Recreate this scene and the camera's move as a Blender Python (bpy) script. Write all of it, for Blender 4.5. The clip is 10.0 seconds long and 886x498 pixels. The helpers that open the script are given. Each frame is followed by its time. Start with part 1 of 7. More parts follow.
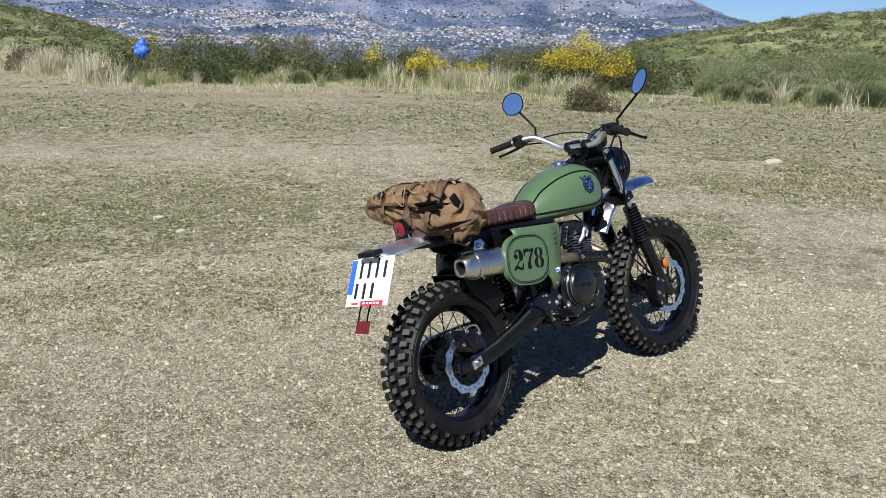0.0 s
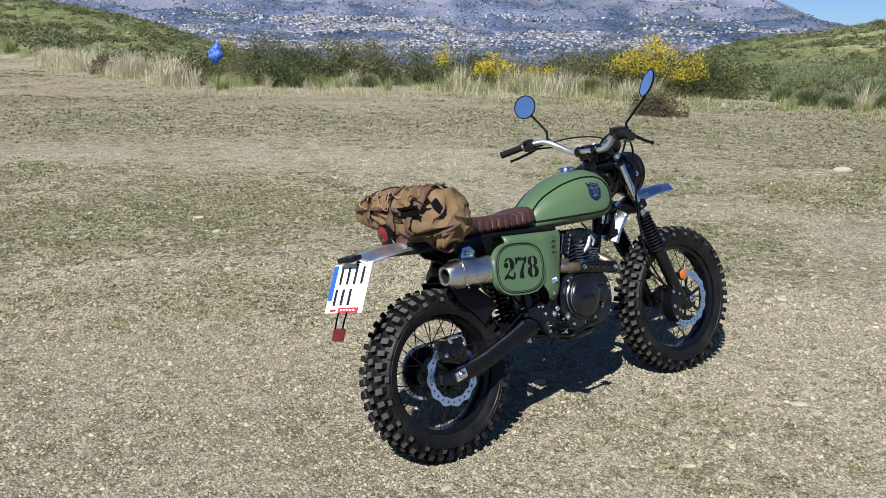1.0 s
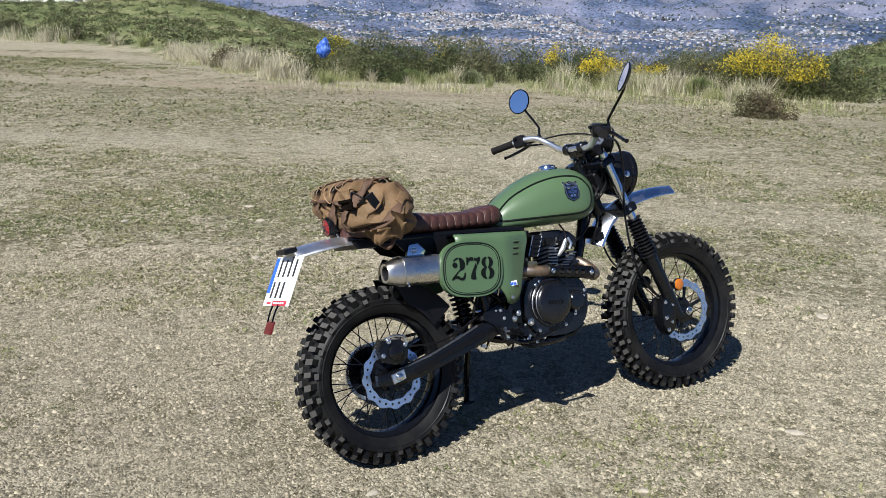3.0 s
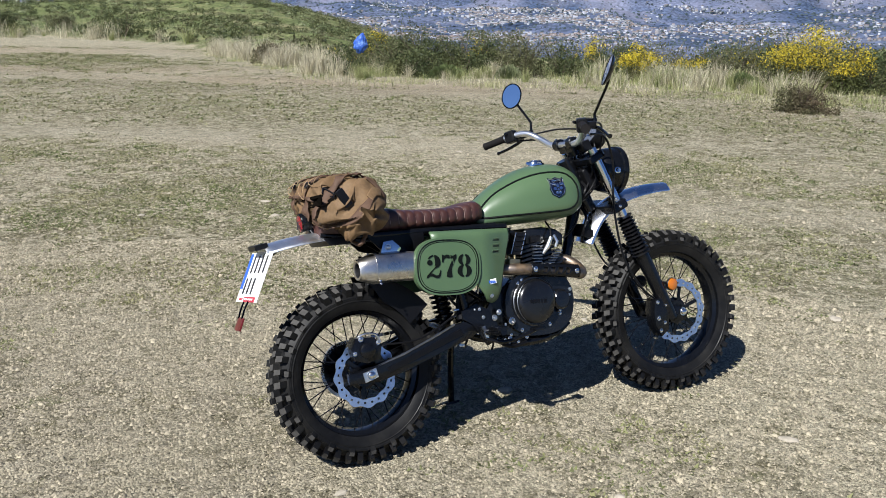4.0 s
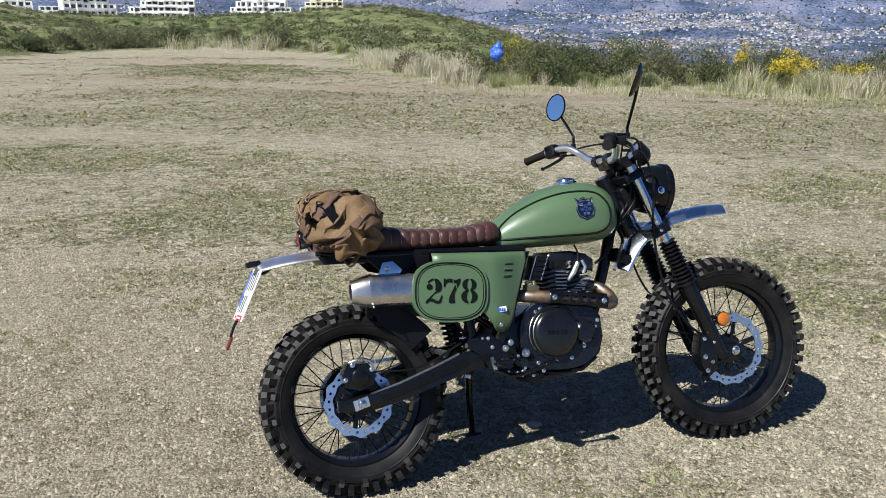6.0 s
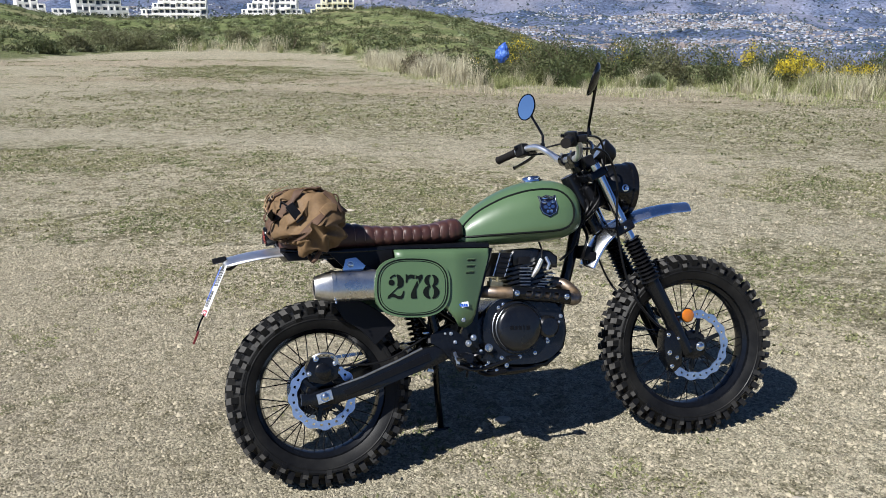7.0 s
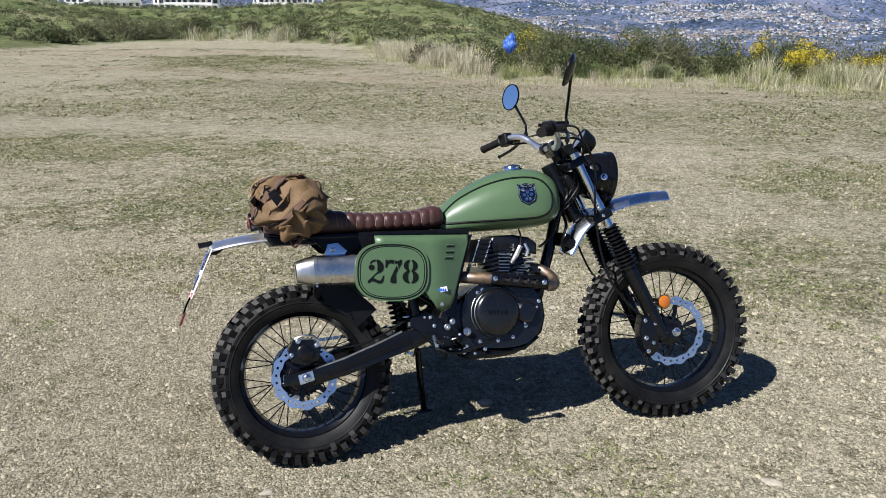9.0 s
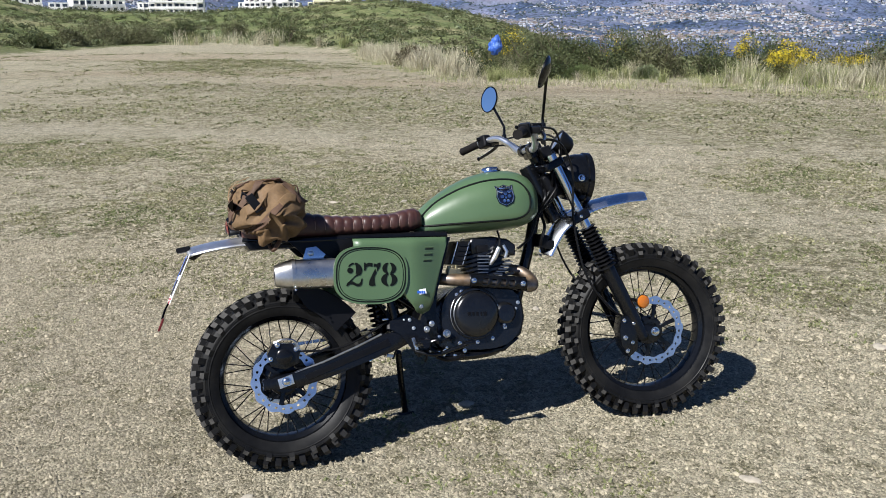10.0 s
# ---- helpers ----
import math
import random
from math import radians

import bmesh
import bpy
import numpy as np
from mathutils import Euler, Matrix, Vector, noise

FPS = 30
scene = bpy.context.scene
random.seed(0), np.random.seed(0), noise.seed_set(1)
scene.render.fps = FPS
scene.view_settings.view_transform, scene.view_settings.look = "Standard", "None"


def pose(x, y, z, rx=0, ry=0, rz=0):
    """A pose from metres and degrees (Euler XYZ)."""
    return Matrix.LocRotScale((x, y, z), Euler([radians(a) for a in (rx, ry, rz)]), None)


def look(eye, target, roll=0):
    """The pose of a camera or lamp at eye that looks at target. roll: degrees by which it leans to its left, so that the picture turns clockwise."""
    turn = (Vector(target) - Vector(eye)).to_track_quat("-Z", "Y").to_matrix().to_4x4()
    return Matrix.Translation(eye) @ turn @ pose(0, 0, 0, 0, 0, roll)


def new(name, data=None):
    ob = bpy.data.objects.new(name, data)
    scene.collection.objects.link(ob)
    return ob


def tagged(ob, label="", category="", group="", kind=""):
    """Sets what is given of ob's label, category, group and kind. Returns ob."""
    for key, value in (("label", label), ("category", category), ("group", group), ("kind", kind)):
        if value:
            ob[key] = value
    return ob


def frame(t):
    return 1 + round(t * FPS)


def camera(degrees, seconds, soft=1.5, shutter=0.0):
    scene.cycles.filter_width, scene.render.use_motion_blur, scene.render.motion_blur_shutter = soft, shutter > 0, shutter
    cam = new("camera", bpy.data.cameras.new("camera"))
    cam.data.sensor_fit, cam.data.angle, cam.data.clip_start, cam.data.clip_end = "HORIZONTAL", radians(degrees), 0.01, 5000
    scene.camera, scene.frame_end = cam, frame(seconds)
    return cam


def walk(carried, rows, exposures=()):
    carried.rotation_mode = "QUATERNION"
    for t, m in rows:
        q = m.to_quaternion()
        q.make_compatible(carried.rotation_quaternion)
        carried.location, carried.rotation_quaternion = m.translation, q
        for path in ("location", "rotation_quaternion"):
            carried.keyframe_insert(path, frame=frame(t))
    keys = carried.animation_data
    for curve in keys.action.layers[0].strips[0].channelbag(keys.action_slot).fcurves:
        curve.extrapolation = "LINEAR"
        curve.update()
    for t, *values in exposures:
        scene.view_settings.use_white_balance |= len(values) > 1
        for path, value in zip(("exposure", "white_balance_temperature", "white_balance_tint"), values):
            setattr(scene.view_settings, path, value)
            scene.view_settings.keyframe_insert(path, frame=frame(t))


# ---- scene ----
cam = camera(56.5, 10.0, soft=0.4)
PATH = [
    (0, (0.051, 0.03, 1.485), (0.028, 1.964, 0.978), 1.3),
    (0.5, (0.207, 0.092, 1.478), (0.11, 2.025, 0.974), 0.8),
    (1, (0.363, 0.151, 1.475), (0.158, 2.077, 0.974), 1.1),
    (1.5, (0.561, 0.175, 1.468), (0.239, 2.083, 0.963), 1.4),
    (2, (0.685, 0.24, 1.458), (0.315, 2.139, 0.955), 1.5),
    (3.5, (1.034, 0.418, 1.457), (0.496, 2.273, 0.938), 1.3),
    (4, (1.128, 0.481, 1.455), (0.548, 2.322, 0.93), 1.1),
    (4.5, (1.205, 0.595, 1.453), (0.575, 2.417, 0.924), 0.9),
    (5, (1.296, 0.669, 1.458), (0.534, 2.445, 0.942), 0.5),
    (6.5, (1.571, 0.884, 1.458), (0.646, 2.582, 0.946), 0.2),
    (7, (1.645, 0.873, 1.456), (0.714, 2.569, 0.948), 0.1),
    (7.5, (1.684, 0.847, 1.459), (0.742, 2.535, 0.946), 0.1),
    (8, (1.716, 0.846, 1.464), (0.767, 2.527, 0.942), 0.2),
    (8.5, (1.745, 0.849, 1.464), (0.797, 2.529, 0.936), 0.2),
    (9, (1.773, 0.857, 1.461), (0.823, 2.535, 0.931), 0.2),
    (9.5, (1.791, 0.867, 1.465), (0.854, 2.554, 0.937), 0.0),
    (10, (1.808, 0.866, 1.464), (0.881, 2.559, 0.939), -0.2),
]
walk(cam, [(t, look(eye, target, roll)) for t, eye, target, roll in PATH])

# ---- daylight: a clear sky and a high spring sun behind the camera ----
SUN_AZ, SUN_EL = radians(74), radians(46)
world = bpy.data.worlds.new("sky")
scene.world = world
world.use_nodes = True
wn = world.node_tree.nodes
sky = wn.new("ShaderNodeTexSky")
sky.sky_type, sky.sun_disc = "NISHITA", False
sky.sun_elevation, sky.sun_rotation = SUN_EL, radians(196)
sky.air_density, sky.dust_density, sky.ozone_density = 0.6, 0.25, 5.0
wn["Background"].inputs["Strength"].default_value = 0.052
tint = wn.new("ShaderNodeMix")
tint.data_type, tint.blend_type = "RGBA", "MULTIPLY"
tint.inputs[0].default_value, tint.inputs[7].default_value = 1.0, (0.84, 0.96, 1.17, 1)
world.node_tree.links.new(sky.outputs["Color"], tint.inputs[6])
world.node_tree.links.new(tint.outputs[2], wn["Background"].inputs["Color"])
sun = new("sun", bpy.data.lights.new("sun", "SUN"))
sun.data.energy, sun.data.angle, sun.data.color = 5.0, radians(0.53), (1.0, 0.99, 0.975)
sun.matrix_world = look((0, 0, 0), (math.cos(SUN_AZ), math.sin(SUN_AZ), -math.tan(SUN_EL)))
scene.view_settings.exposure = 0.71

# ---- materials ----
def mat(name, col, rough=0.5, metal=0.0, var=0.12, fine=60.0, coarse=4.0, bump=0.0, bscale=250.0, col2=None, mix2=0.5,
        island=0.0, objrand=0.0, coat=0.0, spec=0.5, rvar=0.1, trans=0.0):
    """A surface with grain at two scales; col2 is a second colour laid over in coarse blotches."""
    m = bpy.data.materials.new(name)
    m.use_nodes = True
    n, ln = m.node_tree.nodes, m.node_tree.links
    b = n["Principled BSDF"]
    b.inputs["Metallic"].default_value = metal
    b.inputs["Coat Weight"].default_value = coat
    b.inputs["Coat Roughness"].default_value = 0.08
    b.inputs["Specular IOR Level"].default_value = spec
    b.inputs["Transmission Weight"].default_value = trans
    tc = n.new("ShaderNodeTexCoord")

    def noise_tex(scale, detail=4.0):
        t = n.new("ShaderNodeTexNoise")
        t.inputs["Scale"].default_value, t.inputs["Detail"].default_value = scale, detail
        ln.new(tc.outputs["Object"], t.inputs["Vector"])
        return t

    def mixer(kind, fac, a, bb):
        x = n.new("ShaderNodeMix")
        x.data_type, x.blend_type = "RGBA", kind
        for sock, val in ((x.inputs[0], fac), (x.inputs[6], a), (x.inputs[7], bb)):
            if isinstance(val, bpy.types.NodeSocket):
                ln.new(val, sock)
            else:
                sock.default_value = val
        return x.outputs[2]

    def ramp(src, lo, hi, a=0.0, bb=1.0):
        r = n.new("ShaderNodeMapRange")
        r.inputs[1].default_value, r.inputs[2].default_value = lo, hi
        r.inputs[3].default_value, r.inputs[4].default_value = a, bb
        ln.new(src, r.inputs[0])
        return r.outputs[0]

    nf, nc = noise_tex(fine), noise_tex(coarse)
    base = (*col, 1)
    if col2:
        base = mixer("MIX", ramp(nc.outputs["Fac"], mix2 - 0.12, mix2 + 0.12), base, (*col2, 1))
    val = n.new("ShaderNodeHueSaturation")
    add = n.new("ShaderNodeMath")
    add.operation = "ADD"
    ln.new(ramp(nf.outputs["Fac"], 0.25, 0.75, 1 - var, 1 + var), add.inputs[0])
    ln.new(ramp(nc.outputs["Fac"], 0.25, 0.75, -var * 0.7, var * 0.7), add.inputs[1])
    out = add.outputs[0]
    if island or objrand:
        src = n.new("ShaderNodeNewGeometry").outputs["Random Per Island"] if island else n.new("ShaderNodeObjectInfo").outputs["Random"]
        a2 = n.new("ShaderNodeMath")
        a2.operation = "MULTIPLY"
        amount = island or objrand
        ln.new(out, a2.inputs[0])
        ln.new(ramp(src, 0, 1, 1 - amount, 1 + amount), a2.inputs[1])
        out = a2.outputs[0]
    ln.new(out, val.inputs["Value"])
    if isinstance(base, tuple):
        val.inputs["Color"].default_value = base
    else:
        ln.new(base, val.inputs["Color"])
    ln.new(val.outputs["Color"], b.inputs["Base Color"])
    ln.new(ramp(nc.outputs["Fac"], 0.3, 0.7, max(rough - rvar, 0.02), min(rough + rvar, 1)), b.inputs["Roughness"])
    if bump:
        nb = noise_tex(bscale, 3.0)
        bp = n.new("ShaderNodeBump")
        bp.inputs["Strength"].default_value, bp.inputs["Distance"].default_value = bump, 0.3 / bscale
        ln.new(nb.outputs["Fac"], bp.inputs["Height"])
        ln.new(bp.outputs["Normal"], b.inputs["Normal"])
    return m


def leafmat(name, col, col2, island=0.45):
    """Foliage: thin blades that let some light through."""
    m = mat(name, col, 0.6, var=0.15, fine=9, coarse=1.6, col2=col2, island=island, spec=0.25)
    n, ln = m.node_tree.nodes, m.node_tree.links
    b = n["Principled BSDF"]
    tr, ms = n.new("ShaderNodeBsdfTranslucent"), n.new("ShaderNodeMixShader")
    ms.inputs[0].default_value = 0.25
    ln.new(b.inputs["Base Color"].links[0].from_socket, tr.inputs["Color"])
    ln.new(b.outputs[0], ms.inputs[1])
    ln.new(tr.outputs[0], ms.inputs[2])
    ln.new(ms.outputs[0], n["Material Output"].inputs["Surface"])
    return m


GREEN = mat("army green paint", (0.071, 0.123, 0.059), 0.44, var=0.05, fine=400, coarse=5, bump=0.05, bscale=500, coat=0.3)
STRIPE = mat("black pinstripe", (0.004, 0.006, 0.005), 0.5, spec=0.15)
BLACK = mat("satin black paint", (0.004, 0.0044, 0.0055), 0.2, var=0.3, fine=90, coarse=8, bump=0.06, bscale=400, spec=0.35, rvar=0.06)
ENGINE = mat("black engine enamel", (0.005, 0.0055, 0.0068), 0.24, var=0.3, fine=90, coarse=8, bump=0.12, bscale=400, spec=0.55)
DUSTY = mat("dusty tread rubber", (0.048, 0.046, 0.043), 0.8, var=0.3, fine=60, coarse=7, bump=0.25, bscale=300, spec=0.3)
BLACKPL = mat("black plastic", (0.0045, 0.0046, 0.0055), 0.4, spec=0.22, var=0.25, fine=120, bump=0.15, bscale=600)
RUBBER = mat("tyre rubber", (0.0065, 0.0065, 0.0068), 0.5, var=0.3, fine=70, coarse=9, bump=0.25, bscale=300, col2=(0.012, 0.0115, 0.0105), mix2=0.6, spec=0.2)
GRIPRUB = mat("grip rubber", (0.008, 0.007, 0.007), 0.75, spec=0.2, var=0.2, bump=0.3, bscale=500)
ALU = mat("bare aluminium", (0.86, 0.87, 0.88), 0.33, 1.0, var=0.06, fine=150, coarse=10, bump=0.04, bscale=300)
ALUB = mat("brushed aluminium sheet", (0.86, 0.88, 0.91), 0.4, 1.0, var=0.05, fine=150, coarse=10, bump=0.05, bscale=300)
# bluish base carries some of the sky that the fork tubes mirror
CHROME = mat("chrome", (0.7, 0.74, 0.8), 0.12, 1.0, var=0.04, rvar=0.04)
STEEL = mat("brushed stainless steel", (0.62, 0.6, 0.57), 0.32, 1.0, var=0.1, fine=120, coarse=12, bump=0.06, bscale=500)
HEADER = mat("heat-tinted exhaust pipe", (0.27, 0.235, 0.21), 0.5, 1.0, var=0.3, fine=50, coarse=14, col2=(0.24, 0.17, 0.11))
# also used for strips that stand in for highlights on swingarm and cover
BRIGHTEDGE = mat("bright fin edges and painted highlights", (0.3, 0.31, 0.33), 0.4, 1.0, var=0.2)
BRASS = mat("dull brass", (0.42, 0.36, 0.22), 0.45, 1.0, var=0.2, fine=120)
# blue in the base adds to the sky mirrored by the front fender
POLISH = mat("polished aluminium", (0.86, 0.9, 0.96), 0.25, 1.0, var=0.05, fine=120, coarse=9, rvar=0.05)
BOLT = mat("zinc bolt", (0.72, 0.72, 0.72), 0.28, 1.0, var=0.1)
# blue of the reflected sky is put into the steel's base colour
DISC = mat("brake disc steel tinted with sky", (0.52, 0.66, 0.9), 0.36, 1.0, var=0.1, fine=300)
LEATHER = mat("maroon leather", (0.05, 0.021, 0.017), 0.4, var=0.18, fine=80, coarse=12, bump=0.25, bscale=450)
THREAD = mat("seam thread with painted highlight", (0.22, 0.15, 0.13), 0.8)
CANVAS = mat("tan waxed canvas", (0.152, 0.09, 0.04), 0.8, var=0.16, fine=120, coarse=9, bump=0.35, bscale=900, col2=(0.096, 0.058, 0.025), mix2=0.52)
CANVASD = mat("dark brown strap", (0.075, 0.04, 0.022), 0.75, var=0.2, bump=0.3, bscale=700)
CORD = mat("tan cord", (0.33, 0.22, 0.12), 0.8, var=0.15, bump=0.3, bscale=900)
WHITE = mat("white plate enamel", (0.78, 0.79, 0.8), 0.35, var=0.03)
INK = mat("black ink", (0.012, 0.012, 0.014), 0.5)
EUBLUE = mat("blue enamel", (0.02, 0.11, 0.55), 0.4, var=0.05)
RED = mat("red enamel", (0.42, 0.03, 0.05), 0.45, var=0.1)
REDDULL = mat("dull red reflector", (0.1, 0.009, 0.009), 0.4, var=0.25)
REDLENS = mat("red lamp lens", (0.17, 0.006, 0.012), 0.15, var=0.15, coat=0.8)
AMBER = mat("amber lens", (0.42, 0.12, 0.01), 0.15, var=0.12, fine=300, coat=0.8)
MIRROR = mat("mirror glass", (0.97, 0.98, 0.99), 0.02, 1.0, var=0.0, rvar=0.01)
GLASS = mat("dark lens glass", (0.1, 0.11, 0.13), 0.05, var=0.05, coat=1.0, rvar=0.02)
BADGE = mat("dark blue badge enamel", (0.008, 0.012, 0.035), 0.25, 0.4, var=0.2, coat=0.5)
PLBLUE = mat("blue plastic bag", (0.03, 0.1, 0.42), 0.4, var=0.25, fine=20, coarse=6, bump=0.3, bscale=60, col2=(0.25, 0.4, 0.75), mix2=0.62)
GORSE = leafmat("gorse leaves", (0.085, 0.1, 0.035), (0.125, 0.125, 0.05))
FLOWER = leafmat("gorse flowers", (0.58, 0.47, 0.04), (0.42, 0.34, 0.03), 0.35)
SHRUB = leafmat("dark shrub leaves", (0.062, 0.082, 0.034), (0.11, 0.118, 0.05), 0.4)
OLIVE = leafmat("olive shrub leaves", (0.115, 0.118, 0.056), (0.15, 0.15, 0.08), 0.4)
# near-black without sheen, for the shade inside the bag's mouth
MOUTH = mat("shade painted for a bag mouth", (0.006, 0.005, 0.004), 1.0, spec=0.0)
SAGE = leafmat("grey-green shrub leaves", (0.215, 0.24, 0.135), (0.165, 0.195, 0.09), 0.35)
DRY = leafmat("dead brown twigs", (0.1, 0.075, 0.045), (0.11, 0.11, 0.055))
STRAW = leafmat("dry straw grass", (0.55, 0.5, 0.37), (0.42, 0.39, 0.26), 0.4)
GREENGRASS = leafmat("green grass blades", (0.23, 0.27, 0.1), (0.36, 0.35, 0.18), 0.4)
WEED = leafmat("low dusty weeds", (0.13, 0.152, 0.058), (0.205, 0.195, 0.1), 0.5)
LITTER = leafmat("dry straw litter", (0.34, 0.31, 0.215), (0.25, 0.225, 0.145), 0.4)
FRESH = leafmat("fresh green shrub leaves", (0.115, 0.155, 0.058), (0.16, 0.19, 0.08), 0.35)
BARK = mat("grey bark", (0.12, 0.09, 0.065), 0.9, var=0.25)
PEBBLE = mat("tan gravel", (0.283, 0.25, 0.182), 0.9, var=0.15, fine=150, coarse=20, island=0.42, spec=0.2)
RUBBLE = mat("dull weathered stones", (0.26, 0.232, 0.172), 0.9, var=0.15, fine=150, coarse=20, island=0.5)
STONE = mat("pale limestone", (0.33, 0.295, 0.235), 0.85, var=0.15, fine=60, coarse=14, bump=0.5, bscale=90)
RENDERW = mat("white render", (0.78, 0.76, 0.72), 0.8, var=0.06, fine=1, coarse=0.2)
CREAMW = mat("cream render", (0.74, 0.7, 0.52), 0.8, var=0.06, fine=1, coarse=0.2)
DARKWIN = mat("dark window glass", (0.05, 0.06, 0.08), 0.2, var=0.1)
# white walls held down to blue-grey: distance haze put into their colour
TOWNM = mat("whitewash dulled by haze", (0.215, 0.23, 0.26), 0.85, var=0.05, fine=0.05, coarse=0.01, island=0.65)
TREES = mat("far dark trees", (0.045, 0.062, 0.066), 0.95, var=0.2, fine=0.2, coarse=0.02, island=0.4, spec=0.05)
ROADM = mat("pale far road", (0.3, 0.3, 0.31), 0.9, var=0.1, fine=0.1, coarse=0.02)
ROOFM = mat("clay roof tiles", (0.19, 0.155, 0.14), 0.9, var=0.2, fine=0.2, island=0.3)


def ground_material():
    """Trodden sandy gravel; the mesh carries where it is weedy, bare and pale, or reddish."""
    m = mat("trodden sandy gravel", (0.375, 0.338, 0.243), 0.95, var=0.12, fine=35, coarse=0.6, col2=(0.325, 0.296, 0.212), spec=0.12)
    n, ln = m.node_tree.nodes, m.node_tree.links
    b = n["Principled BSDF"]
    tc, soil = n.new("ShaderNodeTexCoord"), n.new("ShaderNodeAttribute")
    soil.attribute_name = "soil"
    kinds = n.new("ShaderNodeSeparateColor")
    ln.new(soil.outputs["Color"], kinds.inputs[0])
    weedy, pale, red = kinds.outputs

    def tex(kind, scale, detail=5.0, rough=0.6):
        t = n.new(kind)
        t.inputs["Scale"].default_value = scale
        if kind == "ShaderNodeTexNoise":
            t.inputs["Detail"].default_value, t.inputs["Roughness"].default_value = detail, rough
        ln.new(tc.outputs["Object"], t.inputs["Vector"])
        return t

    def ranged(src, lo, hi, a=0.0, z=1.0):
        r = n.new("ShaderNodeMapRange")
        for k, val in enumerate((lo, hi, a, z)):
            r.inputs[k + 1].default_value = val
        ln.new(src, r.inputs[0])
        return r.outputs[0]

    def calc(op, p, q):
        x = n.new("ShaderNodeMath")
        x.operation = op
        for sock, val in zip(x.inputs, (p, q)):
            if isinstance(val, float):
                sock.default_value = val
            else:
                ln.new(val, sock)
        return x.outputs[0]

    def over(fac, colour, below):
        x = n.new("ShaderNodeMix")
        x.data_type = "RGBA"
        ln.new(fac, x.inputs[0])
        ln.new(below, x.inputs[6])
        x.inputs[7].default_value = (*colour, 1)
        return x.outputs[2]

    def scaled(fac, below):
        h = n.new("ShaderNodeHueSaturation")
        ln.new(fac, h.inputs["Value"])
        ln.new(below, h.inputs["Color"])
        return h.outputs["Color"]

    # a field is the mesh's own value broken up by noise at two scales
    breakup, fray, drift = tex("ShaderNodeTexNoise", 1.3, 7.0, 0.68), tex("ShaderNodeTexNoise", 6.5, 5.0, 0.7), tex("ShaderNodeTexNoise", 0.4, 4.0, 0.6)
    loose = calc("ADD", ranged(breakup.outputs["Fac"], 0.25, 0.75, -0.5, 0.5), ranged(fray.outputs["Fac"], 0.25, 0.75, -0.45, 0.45))
    loose = calc("ADD", loose, ranged(drift.outputs["Fac"], 0.3, 0.7, -0.35, 0.35))

    def field(src, lo, hi, amount):
        return ranged(calc("ADD", src, loose), lo, hi, 0.0, amount)

    c = b.inputs["Base Color"].links[0].from_socket
    c = over(field(red, 0.15, 1.05, 0.72), (0.29, 0.217, 0.15), c)
    c = over(field(pale, 0.1, 1.3, 0.42), (0.4, 0.365, 0.285), c)
    c = over(field(weedy, 0.3, 1.2, 0.6), (0.19, 0.192, 0.1), c)
    dull = n.new("ShaderNodeAttribute")
    dull.attribute_name = "dull_soil"
    c = over(field(dull.outputs["Fac"], 0.1, 1.2, 0.75), (0.23, 0.2, 0.145), c)
    streak, damp = tex("ShaderNodeTexNoise", 0.5, 8.0, 0.72), tex("ShaderNodeTexNoise", 2.9, 6.0, 0.7)
    c = over(ranged(streak.outputs["Fac"], 0.56, 0.68, 0.0, 0.4), (0.4, 0.365, 0.285), c)
    c = over(ranged(damp.outputs["Fac"], 0.54, 0.68, 0.0, 0.4), (0.22, 0.2, 0.14), c)
    # matted straw and creeping weeds too small to stand as leaves, thin on bare soil and thick on weedy soil
    cover = calc("MULTIPLY", field(weedy, -0.6, 0.85, 1.0), ranged(calc("ADD", pale, loose), 0.0, 1.5, 1.0, 0.45))
    for scale, low, high, dark, light in ((4.5, 0.14, 0.88, (0.2, 0.178, 0.112), (0.44, 0.395, 0.29)), (11, 0.2, 0.84, (0.15, 0.135, 0.08), (0.44, 0.395, 0.29)),
                                          (24, 0.24, 0.84, (0.115, 0.105, 0.06), (0.46, 0.415, 0.31)), (38, 0.2, 0.84, (0.12, 0.105, 0.062), (0.46, 0.41, 0.305))):
        spot, pick = tex("ShaderNodeTexVoronoi", scale), n.new("ShaderNodeSeparateColor")
        ln.new(spot.outputs["Color"], pick.inputs[0])
        c = over(calc("MULTIPLY", ranged(pick.outputs[0], low, low + 0.03, 0.85, 0.0), cover), dark, c)
        c = over(calc("MULTIPLY", ranged(pick.outputs[1], high, high + 0.03, 0.0, 0.55), cover), light, c)
    # the hill's turf creeps in at the edge
    c = over(field(soil.outputs["Alpha"], 0.3, 0.7, 1.0), (0.13, 0.142, 0.064), c)
    # grit
    grit, fine, cells = tex("ShaderNodeTexNoise", 40, 4.0, 0.75), tex("ShaderNodeTexNoise", 190, 3.0, 0.8), tex("ShaderNodeTexVoronoi", 112)
    one = n.new("ShaderNodeSeparateColor")
    ln.new(cells.outputs["Color"], one.inputs[0])
    c = scaled(ranged(one.outputs[0], 0, 1, 0.58, 1.42), c)
    c = scaled(ranged(fine.outputs["Fac"], 0.3, 0.7, 0.66, 1.34), c)
    c = scaled(ranged(grit.outputs["Fac"], 0.3, 0.7, 0.84, 1.16), c)
    ln.new(c, b.inputs["Base Color"])
    last = None
